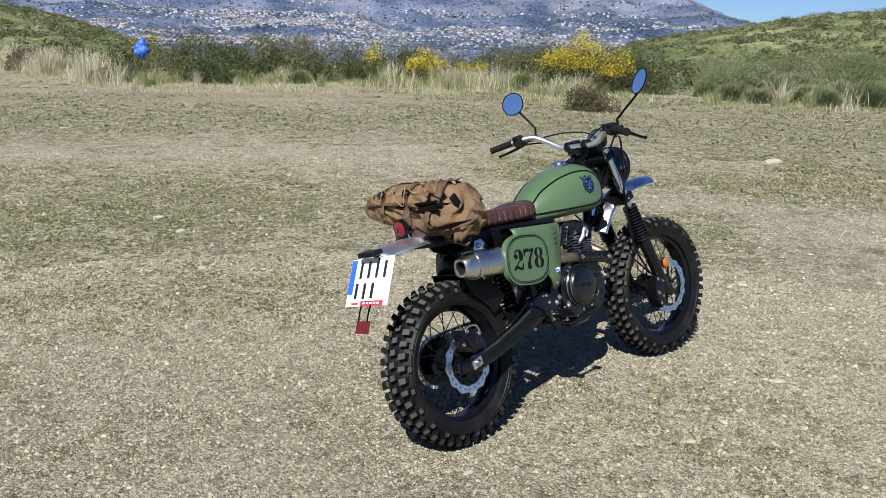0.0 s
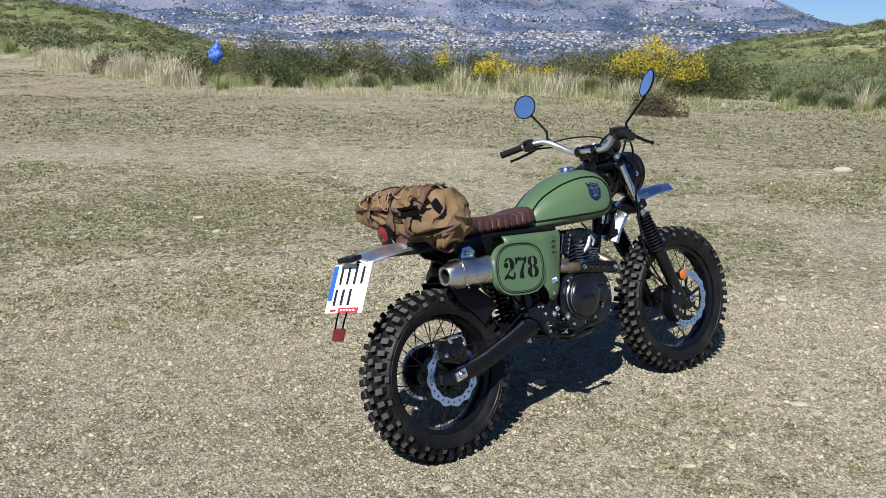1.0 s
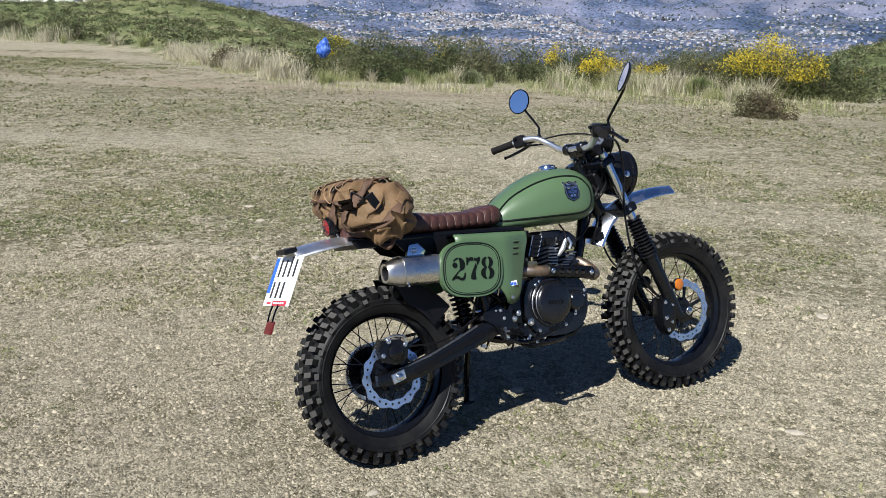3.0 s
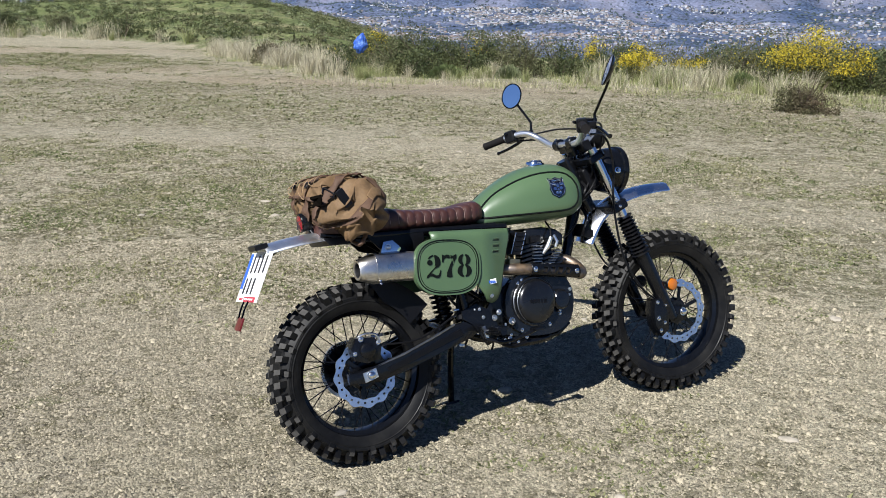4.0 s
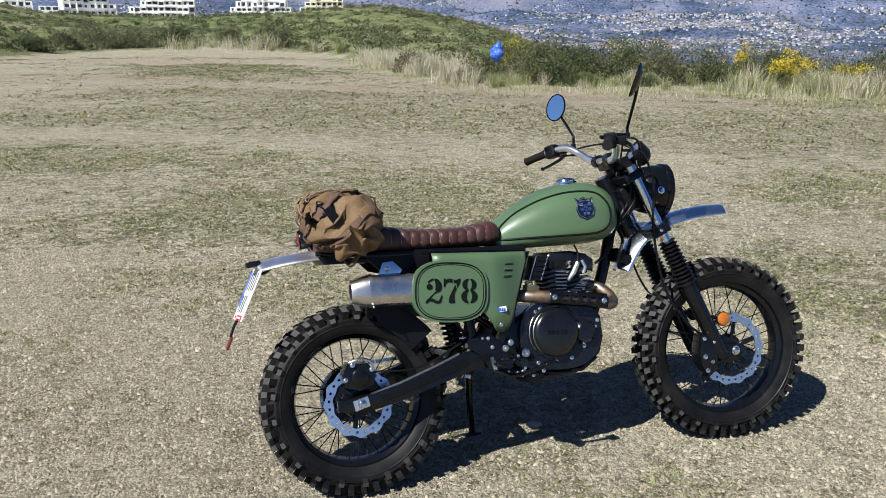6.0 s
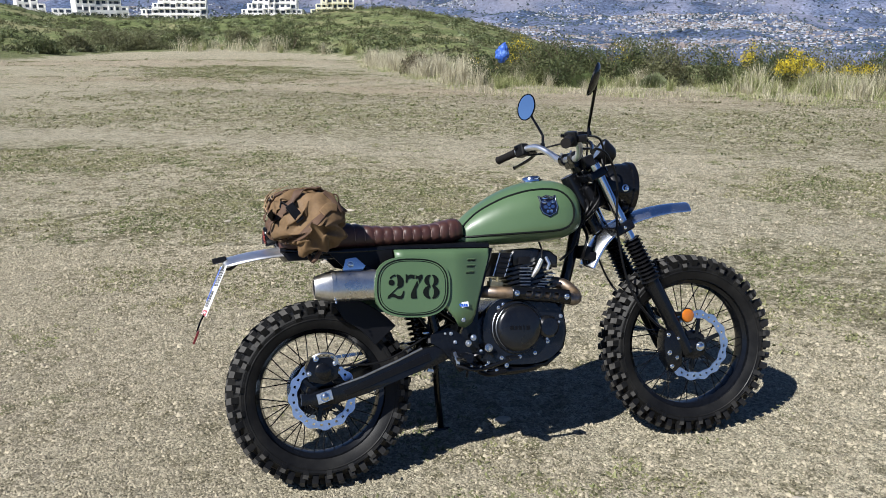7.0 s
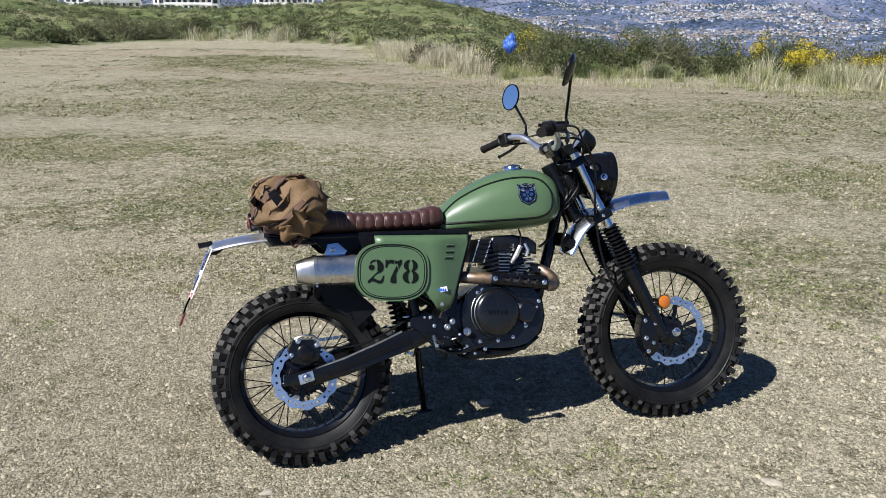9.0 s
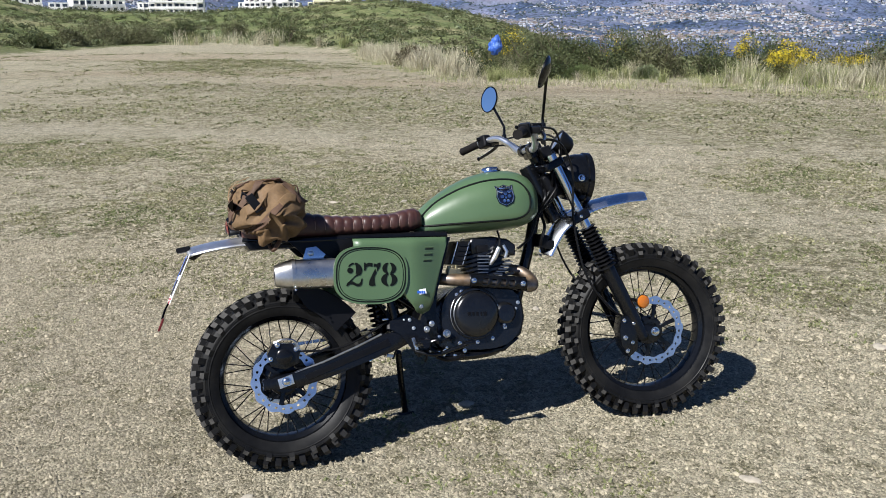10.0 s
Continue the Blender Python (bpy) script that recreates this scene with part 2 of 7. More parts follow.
    for src, strength, dist, inv in ((damp.outputs["Fac"], 0.8, 0.06, False), (fray.outputs["Fac"], 0.8, 0.04, False), (grit.outputs["Fac"], 0.8, 0.016, False), (cells.outputs["Distance"], 1.0, 0.008, True), (fine.outputs["Fac"], 0.9, 0.006, False)):
        bp = n.new("ShaderNodeBump")
        bp.inputs["Strength"].default_value, bp.inputs["Distance"].default_value, bp.invert = strength, dist, inv
        ln.new(src, bp.inputs["Height"])
        if last:
            ln.new(last, bp.inputs["Normal"])
        last = bp.outputs["Normal"]
    ln.new(last, b.inputs["Normal"])
    return m


GROUND = ground_material()
HILL = mat("grassy scrub hillside", (0.115, 0.14, 0.054), 0.95, var=0.75, fine=2.6, coarse=0.12, col2=(0.155, 0.147, 0.078), mix2=0.56, bump=0.8, bscale=3, spec=0.1)
# distance haze is put into the slope's bluish base colours
FAR = mat("hazy wooded rocky mountain slope", (0.058, 0.084, 0.145), 0.95, var=0.7, fine=0.09, coarse=0.0035, col2=(0.11, 0.122, 0.175), mix2=0.55, spec=0.05)

def add_hazy_rock(m):
    """Pale purple-grey rock above the trees, haze put into its colour, ragged along its lower edge."""
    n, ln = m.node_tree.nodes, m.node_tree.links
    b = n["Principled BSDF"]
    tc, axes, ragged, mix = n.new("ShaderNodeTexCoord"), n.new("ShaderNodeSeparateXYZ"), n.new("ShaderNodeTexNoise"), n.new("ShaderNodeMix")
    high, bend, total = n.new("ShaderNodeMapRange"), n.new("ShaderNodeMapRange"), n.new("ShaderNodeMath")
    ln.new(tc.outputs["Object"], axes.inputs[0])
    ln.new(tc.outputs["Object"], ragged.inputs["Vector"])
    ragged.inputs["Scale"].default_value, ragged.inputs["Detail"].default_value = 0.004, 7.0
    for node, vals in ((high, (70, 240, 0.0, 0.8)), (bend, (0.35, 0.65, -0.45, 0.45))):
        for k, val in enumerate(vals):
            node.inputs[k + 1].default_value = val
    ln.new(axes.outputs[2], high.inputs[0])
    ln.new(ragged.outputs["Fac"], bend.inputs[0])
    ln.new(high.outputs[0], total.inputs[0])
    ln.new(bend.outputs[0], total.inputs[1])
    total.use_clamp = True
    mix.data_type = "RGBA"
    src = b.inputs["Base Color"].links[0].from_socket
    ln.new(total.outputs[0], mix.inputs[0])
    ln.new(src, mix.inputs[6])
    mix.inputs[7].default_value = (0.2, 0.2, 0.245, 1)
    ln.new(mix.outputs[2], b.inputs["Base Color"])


add_hazy_rock(FAR)

# ---- mesh helpers ----
def mesh_from(name, verts, faces):
    """A mesh from arrays; faces is an (n, 3) or (n, 4) array."""
    me = bpy.data.meshes.new(name)
    verts, faces = np.asarray(verts, np.float32), np.asarray(faces, np.int32)
    k = faces.shape[1]
    me.vertices.add(len(verts))
    me.vertices.foreach_set("co", verts.ravel())
    me.loops.add(faces.size)
    me.loops.foreach_set("vertex_index", faces.ravel())
    me.polygons.add(len(faces))
    me.polygons.foreach_set("loop_start", np.arange(len(faces), dtype=np.int32) * k)
    me.update(calc_edges=True)
    return me


def spline(pts, per=6):
    pts = [Vector(p) for p in pts]
    out = []
    for i in range(len(pts) - 1):
        p0, p1, p2, p3 = pts[max(i - 1, 0)], pts[i], pts[i + 1], pts[min(i + 2, len(pts) - 1)]
        for k in range(per):
            t = k / per
            out.append(0.5 * (2 * p1 + (p2 - p0) * t + (2 * p0 - 5 * p1 + 4 * p2 - p3) * t * t + (3 * p1 - p0 - 3 * p2 + p3) * t**3))
    return out + [pts[-1]]


def put(name, me, material, label="", category="", kind="", group="", m=None):
    if material and not me.materials:
        me.materials.append(material)
    ob = new(name, me)
    if m is not None:
        ob.matrix_world = m
    return tagged(ob, label, category, group, kind)


# ---- the land: a flat hilltop, two scrubby rises beside it, then a valley and mountains ----
EYE_H = 1.46
EDGE_B = [-180, -100, -62, -56, -52, -47, -42, -36, -30, -24, -20, 0, 10, 26, 40, 70, 110, 180]
EDGE_R = [60, 45, 42, 44, 52, 66, 72, 58, 38, 28, 26, 25, 24, 25, 26, 40, 60, 60]
RISE_B = [-180, -90, -62, -56, -54.4, -53, -47, -43.6, -41, -38, -34, -31.8, -28.8, -26.5, -25, -23.5, -22, -20, -17, 0, 9, 11.6, 14.4, 17.8, 21.1, 22.6, 26, 35, 60, 120, 180]
RISE_E = [1, 1.8, 1.9, 1.7, 1.45, 1.0, 0.75, 0.75, 0.95, 1.1, 1.5, 1.6, 1.3, 0.8, 0.45, 0.0, -0.5, -1.2, -2.5, -2.6, -1.6, -0.45, 0.05, 0.7, 1.3, 1.6, 1.85, 2.2, 2, 1.5, 1]
RIDGE_B = [-180, -60, 8, 14, 15.7, 17.8, 22, 30, 180]
RIDGE_E = [4.0, 4.6, 4.6, 2.5, 1.8, 1.0, 0.4, 0.3, 2.0]
NEAR_R, DEEP_R, DEEP_Z, LAST_R = 140.0, 800.0, -46.0, 4850.0


def value_noise(x, y, seed=0):
    """Smooth lattice noise in -1..1 for arrays."""
    xi, yi = np.floor(x).astype(int), np.floor(y).astype(int)
    fx, fy = x - xi, y - yi
    fx, fy = fx * fx * (3 - 2 * fx), fy * fy * (3 - 2 * fy)

    def h(i, j):
        q = (i * 374761393 + j * 668265263 + seed * 974711) & 0xFFFFFFFF
        q = ((q ^ (q >> 13)) * 1274126177) & 0xFFFFFFFF
        return ((q ^ (q >> 16)) & 0xFFFF) / 32767.5 - 1

    return (h(xi, yi) * (1 - fx) + h(xi + 1, yi) * fx) * (1 - fy) + (h(xi, yi + 1) * (1 - fx) + h(xi + 1, yi + 1) * fx) * fy


def fbm(x, y, octaves=4, seed=0):
    return sum(value_noise(x * 2.03**k, y * 2.03**k, seed + k) * 0.5**k for k in range(octaves))


def land(x, y):
    """Height of the land at x, y (arrays)."""
    x, y = np.asarray(x, float), np.asarray(y, float)
    r, b = np.hypot(x, y), np.degrees(np.arctan2(x, y))
    edge, rise, ridge = np.interp(b, EDGE_B, EDGE_R), np.interp(b, RISE_B, RISE_E), np.interp(b, RIDGE_B, RIDGE_E)
    top = EYE_H + NEAR_R * np.tan(np.radians(rise))
    s = np.clip((r - edge) / (NEAR_R - edge), 0, 1)
    near = top * (0.75 * s + 0.25 * s * s)
    near = near + fbm(x / 14, y / 14, 3, 5) * 0.55 * np.clip(s * 6, 0, 1) * np.clip((1 - s) * 6, 0.15, 1)
    near = near + fbm(x / 3.1, y / 3.1, 3, 9) * 0.035 * np.clip((r - 6) / 8, 0, 1)
    d = np.clip((r - NEAR_R) / (DEEP_R - NEAR_R), 0, 1)
    d = d * d * (3 - 2 * d)
    mid = near * (1 - d) + DEEP_Z * d
    f = np.clip((r - DEEP_R) / (LAST_R - DEEP_R), 0, 1)
    e0 = np.degrees(np.arctan((DEEP_Z - EYE_H) / DEEP_R))
    common = np.interp(r, [800, 1000, 1300, 1800, 2400, 3000, 3600, 4200, 4600, 4850], [e0, -1.5, -0.75, -0.15, 0.4, 0.95, 1.6, 2.9, 4.8, 4.7])
    gap = common - ridge
    e = np.where(gap > -0.4, ridge - 0.4 * np.exp(-np.clip(gap + 0.4, 0, 9) / 0.4), common)
    ridges = 1 - np.abs(fbm(x / 620, y / 620, 4, 21))
    far = EYE_H + r * np.tan(np.radians(e)) + (ridges - 0.7) * 120 * np.clip(f * 2.2 - 0.55, 0, 1) * np.clip(ridge / 3, 0.1, 1) + fbm(x / 160, y / 160, 3, 33) * 14 * np.clip(f * 4, 0, 1)
    return np.where(r <= DEEP_R, mid, far)


# soils of the hilltop: centre, half-sizes, turn in degrees
WEEDY = [(-5.6, 13.3, 5.0, 2.2, 12), (-2.4, 6.8, 1.9, 1.5, 30), (-7.0, 7.4, 2.0, 1.2, 20), (1.2, 15.0, 3.4, 2.6, 20), (0.0, 13.2, 1.6, 0.9, 10), (1.5, 9.6, 1.0, 1.6, 0), (1.6, 6.3, 0.8, 0.9, 0),
         (3.6, 9.0, 1.3, 1.1, 0), (3.8, 13.0, 1.4, 3.0, 0), (7.0, 13.5, 3.0, 4.0, 0), (-20.5, 25.5, 4.5, 2.6, -40), (-12.0, 16.0, 4.0, 1.2, 25), (-11.5, 10.0, 2.6, 0.9, 30), (5.5, 20.0, 5.0, 2.0, 0), (-1.6, 4.6, 0.8, 0.5, 20)]
PALE = [(-4.5, 9.9, 4.0, 0.85, 18), (0.4, 10.2, 2.6, 0.9, -8), (-9.5, 8.6, 3.0, 0.9, 8), (-15.5, 15.0, 3.6, 1.1, 30), (1.1, 7.9, 1.6, 0.8, 0), (-31.0, 29.5, 6.5, 1.9, 33), (-24.0, 31.0, 4.0, 1.0, 30), (-6.5, 20.3, 1.6, 0.35, 5), (-2.2, 20.0, 1.3, 0.3, 0), (-7.5, 18.4, 1.1, 0.3, 8), (2.9, 6.3, 1.4, 0.8, 10), (5.9, 22.0, 0.5, 6.5, -15)]
REDDISH = [(-6.0, 19.3, 6.5, 1.9, 8), (-31.5, 29.5, 8.0, 3.2, 33), (-17.0, 21.0, 5.0, 1.6, 25), (2.5, 21.0, 3.0, 0.9, 0), (2.6, 17.5, 1.0, 3.0, -5)]


DULL = [(-1.2, 2.8, 1.5, 1.0, 15), (-2.3, 3.8, 1.5, 0.9, 20), (-0.3, 2.4, 0.8, 0.4, 10), (-9.0, 17.0, 6.0, 1.2, 15), (4.5, 17.0, 2.5, 1.2, 0)]


def soil_field(x, y, spots):
    """0 to 1: how far the places lie inside any of the soft ellipses."""
    out = np.zeros(np.shape(x))
    for cx, cy, rx, ry, turn in spots:
        c, q = math.cos(radians(turn)), math.sin(radians(turn))
        dx, dy = x - cx, y - cy
        d = np.sqrt(((dx * c + dy * q) / rx) ** 2 + ((-dx * q + dy * c) / ry) ** 2)
        out = np.maximum(out, np.clip(1.45 - 0.75 * d, 0, 1))
    return out


def build_ground():
    bear = np.concatenate([np.arange(-180, -72, 4), np.arange(-72, 44, 0.3), np.arange(44, 180, 4)])
    rad = [0.0]
    r = 0.35
    while r < LAST_R:
        rad.append(r)
        r *= 1.03 if r < 60 else (1.045 if r < 1000 else 1.02)
    rad.append(LAST_R)
    rad = np.array(rad[1:])
    bb, rr = np.meshgrid(np.radians(bear), rad)
    x, y = rr * np.sin(bb), rr * np.cos(bb)
    v = np.stack([x, y, land(x, y)], -1).reshape(-1, 3)
    nb, nr = len(bear), len(rad)
    i, j = np.meshgrid(np.arange(nr - 1), np.arange(nb), indexing="ij")
    j2 = (j + 1) % nb
    quads = np.stack([i * nb + j, i * nb + j2, (i + 1) * nb + j2, (i + 1) * nb + j], -1).reshape(-1, 4)[:, ::-1]
    v = np.vstack([v, [[0, 0, 0]]])
    c = len(v) - 1
    me = mesh_from("ground", v, quads)
    bm = bmesh.new()
    bm.from_mesh(me)
    bm.verts.ensure_lookup_table()
    for k in range(nb):
        bm.faces.new((bm.verts[c], bm.verts[(k + 1) % nb], bm.verts[k]))
    bmesh.ops.recalc_face_normals(bm, faces=bm.faces[:1])
    for f in bm.faces:
        cx = f.calc_center_median()
        q, b = math.hypot(cx.x, cx.y), math.degrees(math.atan2(cx.x, cx.y))
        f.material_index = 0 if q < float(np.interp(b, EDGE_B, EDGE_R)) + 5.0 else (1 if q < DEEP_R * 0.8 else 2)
        f.smooth = True
        if f.normal.z < 0:
            f.normal_flip()
    bm.to_mesh(me)
    bm.free()
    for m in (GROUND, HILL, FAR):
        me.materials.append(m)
    co = np.empty(len(me.vertices) * 3, np.float32)
    me.vertices.foreach_get("co", co)
    co = co.reshape(-1, 3)
    soil = np.ones((len(co), 4), np.float32)
    soil[:, 3] = np.clip((np.hypot(co[:, 0], co[:, 1]) - np.interp(np.degrees(np.arctan2(co[:, 0], co[:, 1])), EDGE_B, EDGE_R)) / 5.0 + 0.3, 0, 1)
    for k, spots in enumerate((WEEDY, PALE, REDDISH)):
        soil[:, k] = soil_field(co[:, 0], co[:, 1], spots)
    me.attributes.new("dull_soil", "FLOAT", "POINT").data.foreach_set("value", soil_field(co[:, 0], co[:, 1], DULL).astype(np.float32))
    me.attributes.new("soil", "FLOAT_COLOR", "POINT").data.foreach_set("color", soil.ravel())
    return put("ground", me, None, "dry sandy gravel hilltop running out to scrub slopes and mountains", "ground", "structure")


ground = build_ground()
rng = np.random.default_rng(7)


def polar(b, r):
    return r * math.sin(radians(b)), r * math.cos(radians(b))


def height(x, y):
    return float(land(np.array([x]), np.array([y]))[0])


# ---- loose cover of the ground ----
def chips(pos, size, rnd, tall=0.8):
    """Many small angular stones, each a ridged lump of six faces set in the ground."""
    n = len(pos)
    base = np.array([[1, 0.8, -0.15], [-1, 0.8, -0.15], [-1, -0.8, -0.15], [1, -0.8, -0.15], [0.42, 0, tall], [-0.42, 0, tall]], float)
    v = base[None] * rnd.uniform(0.65, 1.2, (n, 6, 3)) * size[:, None, None]
    v[:, 4:, :2] += rnd.uniform(-0.3, 0.3, (n, 2, 2)) * size[:, None, None]
    v[:, :, 1] *= rnd.uniform(0.6, 1.0, (n, 1))
    v[:, :, 2] *= rnd.uniform(0.6, 1.25, (n, 1))
    a = rnd.uniform(0, 2 * np.pi, n)
    c, s = np.cos(a)[:, None], np.sin(a)[:, None]
    v = np.stack([v[..., 0] * c - v[..., 1] * s, v[..., 0] * s + v[..., 1] * c, v[..., 2]], -1) + pos[:, None]
    f = np.array([[0, 1, 5], [0, 5, 4], [1, 2, 5], [2, 3, 4], [2, 4, 5], [3, 0, 4]])
    return v.reshape(-1, 3), (f[None] + (np.arange(n) * 6)[:, None, None]).reshape(-1, 3)


def blades(pos, length, lean, width, rnd, bend=0.35):
    """Curved grass blades: two quads and a tip, as triangles."""
    n = len(pos)
    a = rnd.uniform(0, 2 * np.pi, n)
    d = np.stack([np.cos(a), np.sin(a), np.zeros(n)], -1)
    side = np.stack([-np.sin(a), np.cos(a), np.zeros(n)], -1) * (width / 2)[:, None]
    rows = []
    for s, w in ((0, 1), (0.45, 0.8), (0.8, 0.45)):
        c = pos + d * (lean * length * (s * (1 - bend) + bend * s * s * 1.6))[:, None] + np.array([0, 0, 1]) * (length * (s - 0.25 * lean * s * s))[:, None]
        rows += [c - side * w, c + side * w]
    rows.append(pos + d * (lean * length * (1 + bend * 0.6))[:, None] + np.array([0, 0, 1]) * (length * (1 - 0.25 * lean))[:, None])
    v = np.stack(rows, 1)
    f = np.array([[0, 1, 3], [0, 3, 2], [2, 3, 5], [2, 5, 4], [4, 5, 6]])
    return v.reshape(-1, 3), (f[None] + (np.arange(n) * 7)[:, None, None]).reshape(-1, 3)


def in_view_fan(n, r0, r1, power=1.0, b0=-62, b1=34):
    """Random places over the hilltop, denser near the path."""
    r = r0 + (r1 - r0) * rng.uniform(0, 1, n) ** power
    b = np.radians(rng.uniform(b0, b1, n))
    return r * np.sin(b), r * np.cos(b)


def build_cover():
    def strew(name, count, r0, r1, power, mid, spreadv, lo, hi, grow, material, label, tall, b0=-62, b1=40):
        x, y = in_view_fan(count, r0, r1, power, b0, b1)
        bare = soil_field(x, y, PALE)
        keep = rng.uniform(0, 1, count) > 0.12 * bare + 0.2 * (fbm(x * 1.7, y * 1.7, 2, 8) > 0.25)
        x, y = x[keep], y[keep]
        size = np.clip(rng.lognormal(math.log(mid), spreadv, len(x)), lo, hi) * (1 + grow * np.maximum(np.hypot(x, y) - r0, 0))
        pos = np.stack([x, y, land(x, y)], -1)
        put(name, mesh_from(name, *chips(pos, size, rng, tall)), material, label, "gravel", "stuff")

    strew("gravel", 100000, 2.0, 5.6, 0.75, 0.0034, 0.42, 0.002, 0.013, 0.06, PEBBLE, "loose tan gravel and pebbles over sandy ground", 0.95, -44, 40)
    strew("coarse_gravel", 46000, 5.0, 11.0, 0.75, 0.0058, 0.42, 0.003, 0.015, 0.05, PEBBLE, "loose tan gravel over sandy weedy ground", 0.85)
    strew("rubble", 26000, 10.0, 27.0, 0.8, 0.0085, 0.45, 0.004, 0.026, 0.03, RUBBLE, "small dull stones and clods over weedy ground", 0.8)
    # low tufts of creeping weeds and dry litter, gathered where the soil is weedy
    for name, count, r0, r1, wide0, material, label, cut in (
            ("weeds", 130000, 2.8, 11.5, 0.0098, WEED, "low creeping green and brown weeds on gravel", 0.55), ("far_weeds", 150000, 10.0, 48.0, 0.0155, WEED, "low creeping green and brown weeds on gravel", 0.42),
            ("litter", 60000, 3.5, 12.0, 0.0065, LITTER, "dry straw litter among weeds on gravel", 0.45), ("far_litter", 60000, 10.0, 45.0, 0.0115, LITTER, "dry straw litter among weeds on gravel", 0.34)):
        x, y = in_view_fan(count, r0, r1, 0.72, -60, 37)
        far = np.hypot(x, y)
        inside = far < np.interp(np.degrees(np.arctan2(x, y)), EDGE_B, EDGE_R)
        x, y, far = x[inside], y[inside], far[inside]
        lush = soil_field(x, y, WEEDY) - 0.4 * soil_field(x, y, PALE) + 0.45 * fbm(x * 0.9, y * 0.9, 3, 3) + 0.62 * fbm(x * 5.0, y * 5.0, 2, 4 if material is WEED else 6)
        keep = lush + rng.uniform(-0.3, 0.3, len(x)) > cut + 0.1
        x, y, far = x[keep], y[keep], far[keep]
        wide = np.clip(rng.lognormal(math.log(wide0), 0.4, len(x)), wide0 * 0.5, wide0 * 2.0) * (0.75 + far / 24)
        k = np.repeat(np.arange(len(x)), 5)
        n = len(k)
        gx, gy = x[k] + rng.normal(0, 1, n) * wide[k], y[k] + rng.normal(0, 1, n) * wide[k]
        pos = np.stack([gx, gy, land(gx, gy)], -1)
        ln = wide[k] * rng.uniform(0.6, 1.3, n)
        a, up = rng.uniform(0, 2 * np.pi, n), rng.uniform(0.15, 0.9, n)
        d = np.stack([np.cos(a), np.sin(a), up], -1) * ln[:, None]
        q = np.stack([-np.sin(a), np.cos(a), np.zeros(n)], -1) * ln[:, None] * 0.42
        put(name, mesh_from(name, np.stack([pos - q, pos + q, pos + d], 1).reshape(-1, 3), (np.arange(n) * 3)[:, None] + np.arange(3)[None]), material, label, "weeds", "stuff")


build_cover()


# ---- shrubs and grass ----
def leaf_cloud(n, radii, rnd, leaf=0.05, lumps=9, flat=0.0):
    """Small leaf triangles gathered on uneven lumps: a bushy crown."""
    cen = rnd.normal(0, 1, (lumps, 3))
    cen /= np.linalg.norm(cen, axis=1)[:, None]
    cen *= rnd.uniform(0.25, 0.75, (lumps, 1))
    cen[:, 2] = np.abs(cen[:, 2]) * 0.9
    rad = rnd.uniform(0.3, 0.55, lumps)
    k = rnd.integers(0, lumps, n)
    d = rnd.normal(0, 1, (n, 3))
    d /= np.linalg.norm(d, axis=1)[:, None]
    p = cen[k] + d * (rad[k] * rnd.uniform(0.55, 1.12, n) ** 0.6)[:, None]
    p[:, 2] = np.maximum(p[:, 2], rnd.uniform(-0.05, 0.15, n))
    p *= np.array(radii)
    t = rnd.normal(0, 1, (n, 3)) + d * 0.7
    t /= np.linalg.norm(t, axis=1)[:, None]
    s = np.cross(t, rnd.normal(0, 1, (n, 3)))
    s /= np.linalg.norm(s, axis=1)[:, None]
    ll = leaf * rnd.uniform(0.6, 1.5, n)[:, None]
    v = np.stack([p, p + t * ll * 0.5 + s * ll * 0.3, p + t * ll, p + t * ll * 0.5 - s * ll * 0.3], 1)
    f = np.array([[0, 1, 2, 3]])
    return v.reshape(-1, 3), (f[None] + (np.arange(n) * 4)[:, None, None]).reshape(-1, 4), p


def twig_mesh(radii, rnd, n=14):
    bm = bmesh.new()
    for _ in range(n):
        a, h = rnd.uniform(0, 2 * math.pi), rnd.uniform(0.45, 0.95)
        tip = Vector((math.cos(a) * radii[0] * rnd.uniform(0.2, 0.8), math.sin(a) * radii[1] * rnd.uniform(0.2, 0.8), radii[2] * h))
        base = Vector((rnd.uniform(-0.08, 0.08), rnd.uniform(-0.08, 0.08), -0.05))
        side = (tip - base).cross(Vector((0, 0, 1))).normalized()
        up = side.cross(tip - base).normalized()
        rings = []
        for s, w in ((0, 0.018), (0.5, 0.011), (1, 0.003)):
            c = base.lerp(tip, s) + Vector((0, 0, 0.06 * math.sin(s * 3)))
            rings.append([bm.verts.new(c + (side * math.cos(q) + up * math.sin(q)) * w) for q in (0, 2.09, 4.19)])
        for q in range(2):
            for j in range(3):
                bm.faces.new((rings[q][j], rings[q][(j + 1) % 3], rings[q + 1][(j + 1) % 3], rings[q + 1][j]))
    me = bpy.data.meshes.new("stem")
    bm.to_mesh(me)
    bm.free()
    return me


